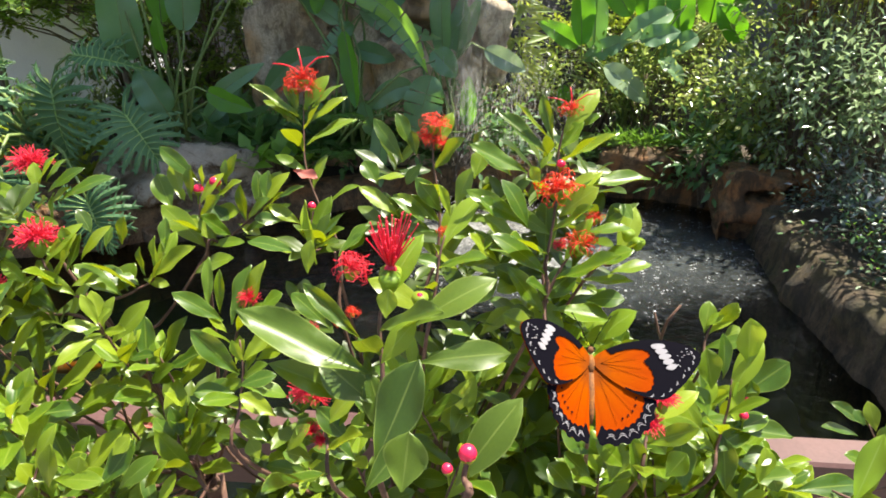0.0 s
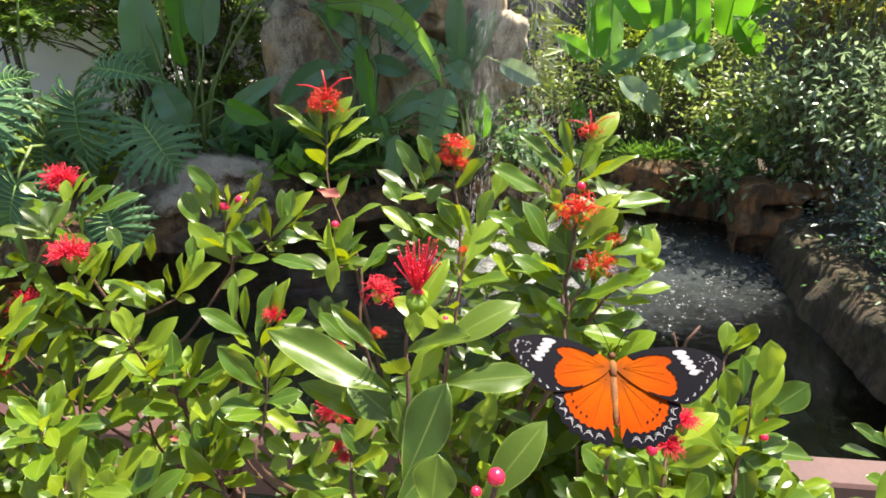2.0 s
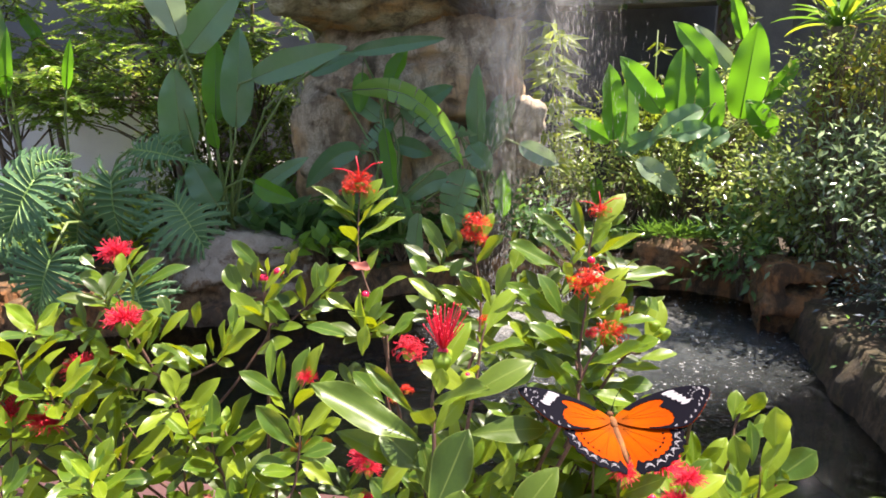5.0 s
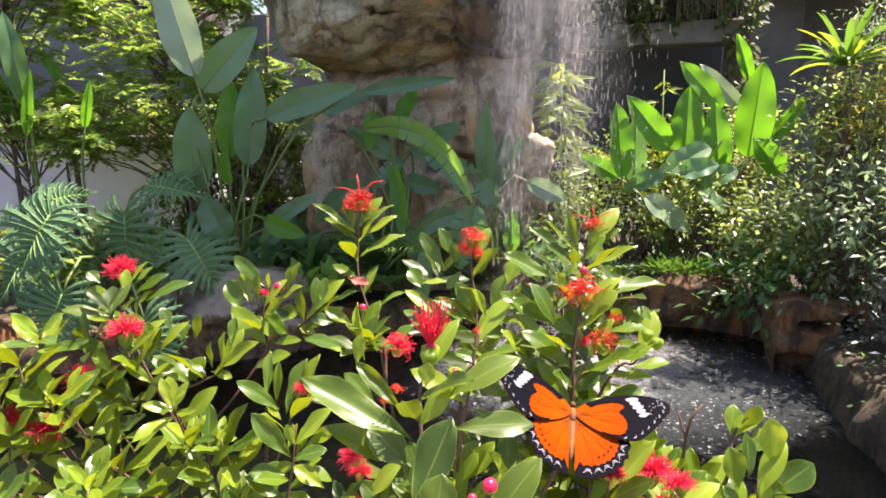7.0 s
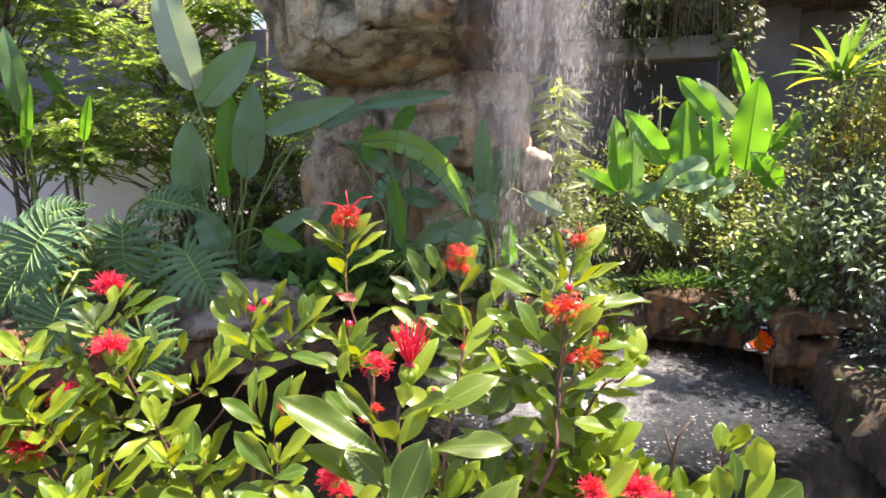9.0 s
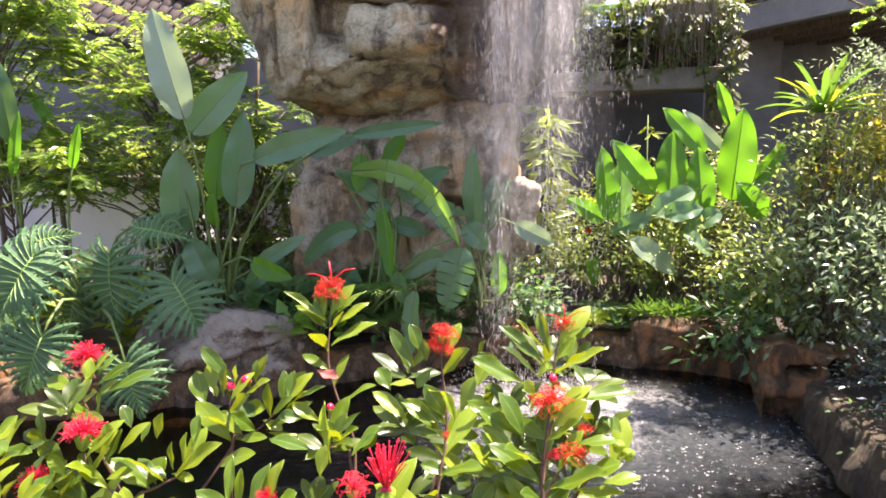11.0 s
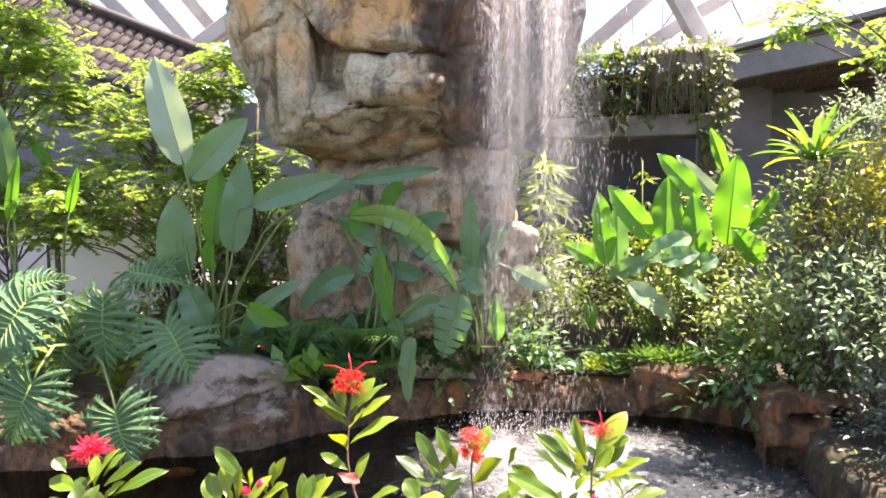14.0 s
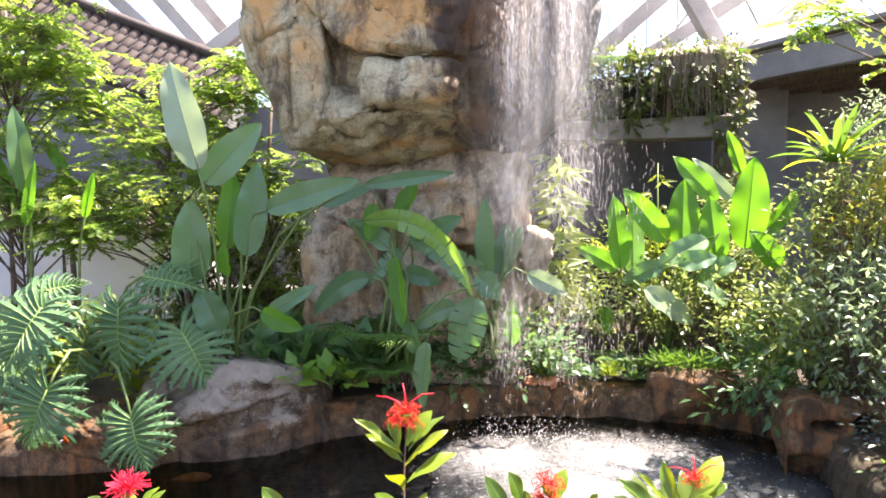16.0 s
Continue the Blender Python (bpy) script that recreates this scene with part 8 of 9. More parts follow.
leaf(shrub_c, (0.307, 0.359, 1.159), (0.284, 0.371, 1.171), 0.0094, 0)
leaf(shrub_c, (0.300, 0.356, 1.152), (0.276, 0.363, 1.157), 0.0107, 0)
leaf(shrub_c, (0.312, 0.357, 1.156), (0.307, 0.366, 1.175), 0.0101, 0)
leaf(shrub_c, (0.312, 0.347, 1.131), (0.287, 0.347, 1.144), 0.0114, 0)
leaf(shrub_c, (0.304, 0.359, 1.159), (0.299, 0.366, 1.168), 0.0081, 0)
leaf(shrub_c, (0.317, 0.356, 1.153), (0.336, 0.363, 1.173), 0.0114, 0)
leaf(shrub_c, (0.320, 0.351, 1.141), (0.342, 0.352, 1.149), 0.0114, 0)
leaf(shrub_c, (0.314, 0.351, 1.141), (0.321, 0.356, 1.162), 0.0101, 0)
stem(shrub_c, [(0.169, 0.205, 1.249), (0.172, 0.202, 1.241)])
leaf(shrub_c, (0.152, 0.205, 1.249), (0.186, 0.211, 1.247), 0.0097, 0)
leaf(shrub_c, (0.145, 0.204, 1.249), (0.143, 0.206, 1.254), 0.0061, 0)
leaf(shrub_c, (0.185, 0.204, 1.248), (0.183, 0.207, 1.258), 0.0081, 0)
rosette(shrub_b, (-0.103, 0.323, 1.174), 8, 0.028)
rosette(shrub_c, (0.093, 0.308, 1.206), 6, 0.024)
rosette(shrub_c, (0.082, 0.252, 1.214), 8, 0.035)
rosette(shrub_b, (0.011, 0.263, 1.217), 5, 0.033)
rosette(shrub_c, (0.140, 0.314, 1.176), 7, 0.028)
rosette(shrub_c, (0.115, 0.308, 1.198), 8, 0.023)
rosette(shrub_a, (-0.278, 0.275, 1.195), 5, 0.032)
rosette(shrub_a, (-0.157, 0.291, 1.261), 5, 0.030)
rosette(shrub_a, (-0.259, 0.297, 1.278), 5, 0.034)
rosette(shrub_a, (-0.218, 0.265, 1.153), 8, 0.028)
rosette(shrub_b, (0.021, 0.290, 1.245), 5, 0.034)
rosette(shrub_a, (-0.179, 0.279, 1.290), 8, 0.025)
rosette(shrub_b, (-0.034, 0.274, 1.237), 6, 0.028)
rosette(shrub_b, (-0.145, 0.339, 1.197), 5, 0.026)
rosette(shrub_c, (0.169, 0.267, 1.181), 5, 0.026)
rosette(shrub_b, (-0.128, 0.282, 1.147), 5, 0.024)
rosette(shrub_a, (-0.221, 0.256, 1.249), 7, 0.033)
rosette(shrub_a, (-0.193, 0.247, 1.224), 7, 0.027)
rosette(shrub_b, (-0.092, 0.266, 1.145), 6, 0.033)
rosette(shrub_a, (-0.260, 0.346, 1.241), 6, 0.032)
rosette(shrub_a, (-0.251, 0.288, 1.188), 8, 0.033)
rosette(shrub_b, (-0.013, 0.268, 1.246), 5, 0.029)
rosette(shrub_a, (-0.191, 0.270, 1.183), 8, 0.033)
rosette(shrub_b, (-0.017, 0.282, 1.258), 5, 0.025)
rosette(shrub_b, (-0.082, 0.294, 1.180), 5, 0.026)
rosette(shrub_a, (-0.317, 0.299, 1.248), 5, 0.024)
rosette(shrub_a, (-0.205, 0.327, 1.175), 5, 0.027)
rosette(shrub_c, (0.143, 0.282, 1.127), 6, 0.030)
rosette(shrub_c, (0.147, 0.290, 1.222), 7, 0.034)
rosette(shrub_a, (-0.317, 0.281, 1.192), 7, 0.026)
rosette(shrub_b, (-0.048, 0.311, 1.146), 6, 0.033)
rosette(shrub_b, (0.032, 0.299, 1.122), 8, 0.034)
rosette(shrub_a, (-0.275, 0.253, 1.241), 8, 0.027)
rosette(shrub_a, (-0.289, 0.281, 1.292), 5, 0.035)
rosette(shrub_c, (0.127, 0.276, 1.185), 8, 0.028)
rosette(shrub_b, (-0.015, 0.275, 1.230), 5, 0.029)
rosette(shrub_b, (-0.008, 0.253, 1.168), 5, 0.027)
rosette(shrub_a, (-0.256, 0.286, 1.193), 7, 0.031)
rosette(shrub_b, (-0.094, 0.259, 1.167), 7, 0.026)
rosette(shrub_b, (-0.115, 0.306, 1.134), 6, 0.027)
rosette(shrub_b, (-0.023, 0.277, 1.257), 8, 0.027)
rosette(shrub_a, (-0.321, 0.284, 1.114), 5, 0.028)
rosette(shrub_a, (-0.182, 0.302, 1.256), 8, 0.031)
rosette(shrub_b, (0.047, 0.286, 1.151), 7, 0.024)
rosette(shrub_a, (-0.275, 0.235, 1.192), 7, 0.030)
rosette(shrub_a, (-0.147, 0.240, 1.204), 6, 0.028)
rosette(shrub_a, (-0.216, 0.259, 1.189), 6, 0.033)
rosette(shrub_a, (-0.282, 0.299, 1.197), 7, 0.034)
rosette(shrub_a, (-0.342, 0.308, 1.201), 6, 0.026)
rosette(shrub_c, (0.087, 0.330, 1.175), 6, 0.028)
rosette(shrub_c, (0.075, 0.244, 1.183), 8, 0.025)
rosette(shrub_b, (-0.102, 0.318, 1.164), 8, 0.030)
rosette(shrub_b, (0.012, 0.321, 1.190), 7, 0.028)
rosette(shrub_b, (0.050, 0.289, 1.153), 5, 0.026)
rosette(shrub_c, (0.159, 0.304, 1.101), 7, 0.026)
rosette(shrub_a, (-0.143, 0.280, 1.235), 5, 0.026)
rosette(shrub_c, (0.108, 0.265, 1.248), 7, 0.032)
rosette(shrub_c, (0.169, 0.341, 1.182), 8, 0.034)
rosette(shrub_b, (-0.064, 0.238, 1.178), 6, 0.028)
rosette(shrub_b, (-0.038, 0.280, 1.157), 6, 0.029)
rosette(shrub_c, (0.106, 0.280, 1.213), 8, 0.034)
rosette(shrub_c, (0.119, 0.277, 1.207), 6, 0.035)
rosette(shrub_b, (-0.052, 0.268, 1.219), 5, 0.029)
rosette(shrub_c, (0.172, 0.290, 1.214), 5, 0.029)
back_rosette(shrub_b, (0.037, 0.364, 1.285), 9, 0.036)
back_rosette(shrub_c, (0.093, 0.317, 1.234), 9, 0.026)
back_rosette(shrub_b, (-0.119, 0.326, 1.116), 9, 0.031)
back_rosette(shrub_a, (-0.238, 0.329, 1.263), 8, 0.027)
back_rosette(shrub_b, (0.038, 0.266, 1.165), 9, 0.035)
back_rosette(shrub_b, (-0.006, 0.349, 1.175), 7, 0.031)
back_rosette(shrub_c, (0.139, 0.346, 1.160), 7, 0.036)
back_rosette(shrub_b, (0.000, 0.314, 1.248), 8, 0.035)
back_rosette(shrub_a, (-0.230, 0.280, 1.171), 6, 0.026)
back_rosette(shrub_a, (-0.209, 0.288, 1.175), 6, 0.030)
back_rosette(shrub_c, (0.188, 0.341, 1.182), 7, 0.030)
back_rosette(shrub_a, (-0.264, 0.335, 1.143), 8, 0.026)
back_rosette(shrub_b, (-0.069, 0.305, 1.153), 7, 0.034)
back_rosette(shrub_c, (0.084, 0.348, 1.157), 9, 0.026)
back_rosette(shrub_a, (-0.280, 0.382, 1.240), 6, 0.032)
back_rosette(shrub_b, (-0.090, 0.319, 1.204), 8, 0.025)
back_rosette(shrub_b, (0.040, 0.279, 1.160), 9, 0.029)
back_rosette(shrub_a, (-0.149, 0.297, 1.115), 6, 0.031)
back_rosette(shrub_a, (-0.371, 0.308, 1.107), 9, 0.032)
back_rosette(shrub_a, (-0.269, 0.279, 1.179), 9, 0.026)
back_rosette(shrub_a, (-0.165, 0.311, 1.204), 9, 0.034)
back_rosette(shrub_a, (-0.332, 0.322, 1.094), 6, 0.027)
back_rosette(shrub_c, (0.175, 0.305, 1.181), 9, 0.032)
back_rosette(shrub_b, (-0.059, 0.371, 1.199), 7, 0.033)
back_rosette(shrub_c, (0.070, 0.260, 1.147), 6, 0.033)
back_rosette(shrub_a, (-0.160, 0.314, 1.201), 6, 0.033)
back_rosette(shrub_b, (-0.015, 0.275, 1.183), 7, 0.029)
back_rosette(shrub_c, (0.198, 0.305, 1.131), 6, 0.030)
back_rosette(shrub_a, (-0.197, 0.315, 1.170), 8, 0.033)
back_rosette(shrub_c, (0.086, 0.331, 1.179), 9, 0.034)
back_rosette(shrub_b, (-0.142, 0.309, 1.109), 6, 0.032)
back_rosette(shrub_b, (0.059, 0.364, 1.224), 7, 0.030)
back_rosette(shrub_b, (-0.080, 0.271, 1.131), 6, 0.036)
back_rosette(shrub_b, (0.062, 0.365, 1.183), 7, 0.032)
back_rosette(shrub_a, (-0.289, 0.308, 1.182), 7, 0.035)
back_rosette(shrub_b, (-0.123, 0.326, 1.175), 9, 0.029)
back_rosette(shrub_b, (0.062, 0.279, 1.168), 8, 0.033)
back_rosette(shrub_c, (0.157, 0.316, 1.140), 8, 0.028)
back_rosette(shrub_b, (-0.010, 0.322, 1.147), 7, 0.033)
back_rosette(shrub_c, (0.068, 0.333, 1.273), 7, 0.035)
back_rosette(shrub_a, (-0.209, 0.337, 1.212), 6, 0.027)
back_rosette(shrub_a, (-0.216, 0.330, 1.127), 7, 0.032)
back_rosette(shrub_b, (0.003, 0.334, 1.228), 7, 0.029)
back_rosette(shrub_c, (0.119, 0.320, 1.119), 9, 0.030)
back_rosette(shrub_a, (-0.204, 0.290, 1.153), 8, 0.028)
back_rosette(shrub_c, (0.070, 0.282, 1.162), 8, 0.032)
back_rosette(shrub_b, (-0.048, 0.336, 1.212), 9, 0.028)
back_rosette(shrub_c, (0.079, 0.338, 1.295), 6, 0.033)
back_rosette(shrub_b, (-0.072, 0.293, 1.164), 7, 0.027)
back_rosette(shrub_b, (0.019, 0.371, 1.217), 8, 0.033)
back_rosette(shrub_b, (-0.035, 0.322, 1.091), 8, 0.030)
back_rosette(shrub_b, (0.031, 0.341, 1.169), 8, 0.034)
back_rosette(shrub_b, (-0.049, 0.304, 1.134), 7, 0.026)
back_rosette(shrub_b, (-0.104, 0.318, 1.114), 7, 0.031)
back_rosette(shrub_b, (-0.051, 0.354, 1.163), 9, 0.026)
back_rosette(shrub_b, (-0.041, 0.275, 1.176), 6, 0.028)
back_rosette(shrub_b, (0.017, 0.384, 1.269), 9, 0.027)
back_rosette(shrub_a, (-0.232, 0.303, 1.152), 9, 0.030)
back_rosette(shrub_a, (-0.170, 0.297, 1.101), 9, 0.031)
back_rosette(shrub_b, (-0.005, 0.383, 1.281), 8, 0.035)
back_rosette(shrub_c, (0.112, 0.328, 1.112), 6, 0.031)
back_rosette(shrub_b, (0.048, 0.298, 1.151), 9, 0.036)
back_rosette(shrub_b, (0.011, 0.283, 1.172), 6, 0.034)
back_rosette(shrub_a, (-0.370, 0.342, 1.191), 8, 0.026)
back_rosette(shrub_b, (0.048, 0.300, 1.201), 7, 0.036)
back_rosette(shrub_b, (-0.139, 0.320, 1.093), 9, 0.035)
back_rosette(shrub_c, (0.179, 0.298, 1.153), 8, 0.034)
back_rosette(shrub_a, (-0.352, 0.312, 1.094), 9, 0.036)
back_rosette(shrub_b, (-0.114, 0.290, 1.138), 8, 0.026)
back_rosette(shrub_b, (0.078, 0.340, 1.314), 7, 0.028)
back_rosette(shrub_b, (0.037, 0.344, 1.334), 7, 0.027)
back_rosette(shrub_b, (-0.029, 0.381, 1.346), 7, 0.024)
back_rosette(shrub_b, (0.076, 0.341, 1.322), 7, 0.028)
back_rosette(shrub_b, (0.026, 0.343, 1.335), 7, 0.025)
back_rosette(shrub_b, (-0.026, 0.363, 1.314), 7, 0.026)
back_rosette(shrub_b, (0.089, 0.363, 1.344), 7, 0.026)
back_rosette(shrub_b, (0.091, 0.342, 1.324), 7, 0.024)
back_rosette(shrub_b, (-0.033, 0.360, 1.316), 7, 0.028)
back_rosette(shrub_b, (0.066, 0.391, 1.350), 7, 0.029)
back_rosette(shrub_b, (0.051, 0.354, 1.334), 7, 0.024)
back_rosette(shrub_b, (0.063, 0.362, 1.301), 7, 0.028)
back_rosette(shrub_b, (0.086, 0.398, 1.346), 7, 0.029)
back_rosette(shrub_b, (0.060, 0.356, 1.296), 7, 0.026)
back_rosette(shrub_a, (-0.259, 0.351, 1.326), 7, 0.027)
back_rosette(shrub_a, (-0.265, 0.334, 1.310), 7, 0.025)
back_rosette(shrub_b, (-0.086, 0.331, 1.272), 7, 0.028)
back_rosette(shrub_b, (-0.080, 0.354, 1.304), 7, 0.026)
rosette(shrub_a, (-0.286, 0.318, 1.317), 7, 0.033)
rosette(shrub_a, (-0.287, 0.298, 1.309), 7, 0.033)
rosette(shrub_a, (-0.261, 0.287, 1.289), 7, 0.033)
rosette(shrub_a, (-0.283, 0.281, 1.266), 7, 0.033)
rosette(shrub_a, (-0.224, 0.263, 1.248), 7, 0.033)
rosette(shrub_a, (-0.297, 0.285, 1.292), 7, 0.033)
pom(shrub_a, (-0.289, 0.290, 1.270), 0.0139)
pom(shrub_a, (-0.269, 0.290, 1.264), 0.0132)
pom(shrub_b, (-0.053, 0.198, 1.307), 0.0083)
pom(shrub_c, (0.085, 0.231, 1.285), 0.0128)
pom(shrub_b, (-0.057, 0.226, 1.316), 0.0054)
# green seed cups and a bare twig
for at_ in ((0.097, 0.300, 1.331), (0.103, 0.300, 1.326), (0.091, 0.300, 1.344)):
    calyx(shrub_b, at_, 0.0042)
stem(shrub_b, [(0.098, 0.300, 1.323), (0.091, 0.305, 1.311), (0.078, 0.310, 1.298)])
part("branch", Build().tube([(0.131, 0.300, 1.289), (0.125, 0.300, 1.279), (0.123, 0.300, 1.268), (0.125, 0.310, 1.238)], [0.0006, 0.0008, 0.001, 0.0013], 5).mesh("branch", "twig"), shrub_c)
part("branch", Build().tube([(0.117, 0.300, 1.285), (0.121, 0.300, 1.272), (0.123, 0.300, 1.268)], [0.0005, 0.0007, 0.0009], 5).mesh("branch", "twig"), shrub_c)
# the head on which the butterfly feeds
stem(shrub_c, [(0.058, 0.2, 1.3), (0.06, 0.21, 1.285), (0.066, 0.225, 1.26)])
pom(shrub_c, (0.058, 0.199, 1.304), 0.0085)
# the thick middle of the bush below the butterfly
fill = random.Random(402)
for k in range(34):
    x = fill.uniform(0.018, 0.14)
    rosette(shrub_c if x > 0.06 else shrub_b, (x, fill.uniform(0.29, 0.37), fill.uniform(1.14, 1.29 if x < 0.105 else 1.24)), fill.randint(6, 8), fill.uniform(0.028, 0.037))
for k in range(26):
    x = fill.uniform(0.115, 0.21)
    rosette(shrub_c, (x, fill.uniform(0.265, 0.335), fill.uniform(1.1, 1.2)), fill.randint(6, 8), fill.uniform(0.027, 0.034))
finish_back()

# ---- butterfly ----
def wing_material(name, colour, rough=0.5, fleck=0.25):
    n = Nodes(name)
    a, b = n.noise(400, 3), n.noise(2500, 2)
    col = n.mix(n.math("MULTIPLY", a, fleck), colour, tuple(c * 0.55 for c in colour))
    p = n.add("BsdfPrincipled", Roughness=rough)
    p.inputs["Specular IOR Level"].default_value = 0.03
    n.link(col, p.inputs["Base Color"])
    n.link(n.bump(b, 0.2, 0.0002), p.inputs["Normal"])
    tl = n.t.nodes.new("ShaderNodeBsdfTranslucent")
    n.link(col, tl.inputs[0])
    mx = n.add("MixShader", Fac=0.4)
    n.link(p.outputs[0], mx.inputs[1])
    n.link(tl.outputs[0], mx.inputs[2])
    return n.done(mx.outputs[0])


def orange_wing():
    """Orange scales: browner and hairy at the root, redder outward, with fine rays between the veins."""
    n = Nodes("wing_orange")
    sep = n.t.nodes.new("ShaderNodeSeparateXYZ")
    n.link(n.t.nodes.new("ShaderNodeTexCoord").outputs["Object"], sep.inputs[0])
    ax = n.math("ABSOLUTE", sep.outputs[0])
    ang = n.math("ARCTAN2", sep.outputs[1], ax)
    rad = n.math("SQRT", n.math("MULTIPLY_ADD", ax, ax, n.math("MULTIPLY", sep.outputs[1], sep.outputs[1])))
    ray = n.math("POWER", n.math("ABSOLUTE", n.math("SINE", n.math("MULTIPLY", ang, 9.0))), 0.22)
    fine = n.noise(900, 3)
    col = n.ramp(n.math("MULTIPLY_ADD", n.math("SUBTRACT", fine, 0.5), 0.006, rad), [(0.002, (0.2, 0.06, 0.012)), (0.008, (0.45, 0.092, 0.001)), (0.022, (0.44, 0.055, 0.001))])
    col = n.mix(n.math("MULTIPLY", n.math("SUBTRACT", 1.0, ray), 0.55), col, (0.25, 0.025, 0.002))
    col = n.mix(n.math("MULTIPLY", fine, 0.3), col, (0.4, 0.05, 0.003))
    p = n.add("BsdfPrincipled", Roughness=0.55)
    p.inputs["Specular IOR Level"].default_value = 0.03
    n.link(col, p.inputs["Base Color"])
    n.link(n.bump(n.math("ADD", n.noise(2500, 2), ray), 0.25, 0.0002), p.inputs["Normal"])
    tl = n.t.nodes.new("ShaderNodeBsdfTranslucent")
    n.link(col, tl.inputs[0])
    mx = n.add("MixShader", Fac=0.35)
    n.link(p.outputs[0], mx.inputs[1])
    n.link(tl.outputs[0], mx.inputs[2])
    return n.done(mx.outputs[0])


M["wing_orange"] = orange_wing()
M["wing_black"] = wing_material("wing_black", (0.009, 0.008, 0.013), 0.45)
M["wing_vein"] = wing_material("wing_vein", (0.1, 0.02, 0.004))
M["wing_white"] = wing_material("wing_white", (0.5, 0.47, 0.5), 0.6)
M["body_fur"] = plain("body_fur", ((0.03, 0.012, 0.004), (0.15, 0.05, 0.008), (0.3, 0.11, 0.016)), 300, 0.8, 0.6, 0.0004, fine=1500)


def smooth_loop(pts, n):
    """A closed smooth outline through a few points."""
    out = []
    k = len(pts)
    for i in range(k):
        p0, p1, p2, p3 = (Vector((*pts[(i + j) % k], 0)) for j in (-1, 0, 1, 2))
        for s in range(n):
            t = s / n
            out.append(0.5 * ((2 * p1) + (p2 - p0) * t + (2 * p0 - 5 * p1 + 4 * p2 - p3) * t * t + (3 * p1 - p0 - 3 * p2 + p3) * t ** 3))
    return out


def flat(outline, z, thick=0.00025):
    """A thin plate inside an outline."""
    b = Build()
    c = sum(outline, Vector()) / len(outline)
    n = len(outline)
    v = [p + Vector((0, 0, z)) for p in outline] + [c + Vector((0, 0, z))]
    v += [p - Vector((0, 0, thick)) for p in v]
    f = [(i, (i + 1) % n, n) for i in range(n)] + [((i + 1) % n + n + 1, i + n + 1, 2 * n + 1) for i in range(n)] + [(i, i + n + 1, (i + 1) % n + n + 1, (i + 1) % n) for i in range(n)]
    return b.add(v, f)


def ring(outer, inner, z):
    """A plate between two outlines of as many points, along part of the way."""
    n = len(outer)
    v = [p + Vector((0, 0, z)) for p in outer] + [p + Vector((0, 0, z)) for p in inner]
    v += [p - Vector((0, 0, 0.0003)) for p in v]
    f = [(i, i + 1, n + i + 1, n + i) for i in range(n - 1)] + [(2 * n + n + i, 2 * n + n + i + 1, 2 * n + i + 1, 2 * n + i) for i in range(n - 1)]
    return Build().add(v, f)


MM = 0.00087
# outlines of the right wings in millimetres: x outward, y forward
FORE = [(1, 5), (10, 11), (22, 14), (34, 14), (43, 11), (45.5, 7), (42, 1), (36, -6), (29, -11), (18, -9), (6, -2)]
HIND = [(1, 2), (9, 2), (19, 0), (25, -6), (25.5, -15), (22.5, -22), (17, -27), (10, -29.5), (2.2, -28.5), (1.5, -18)]


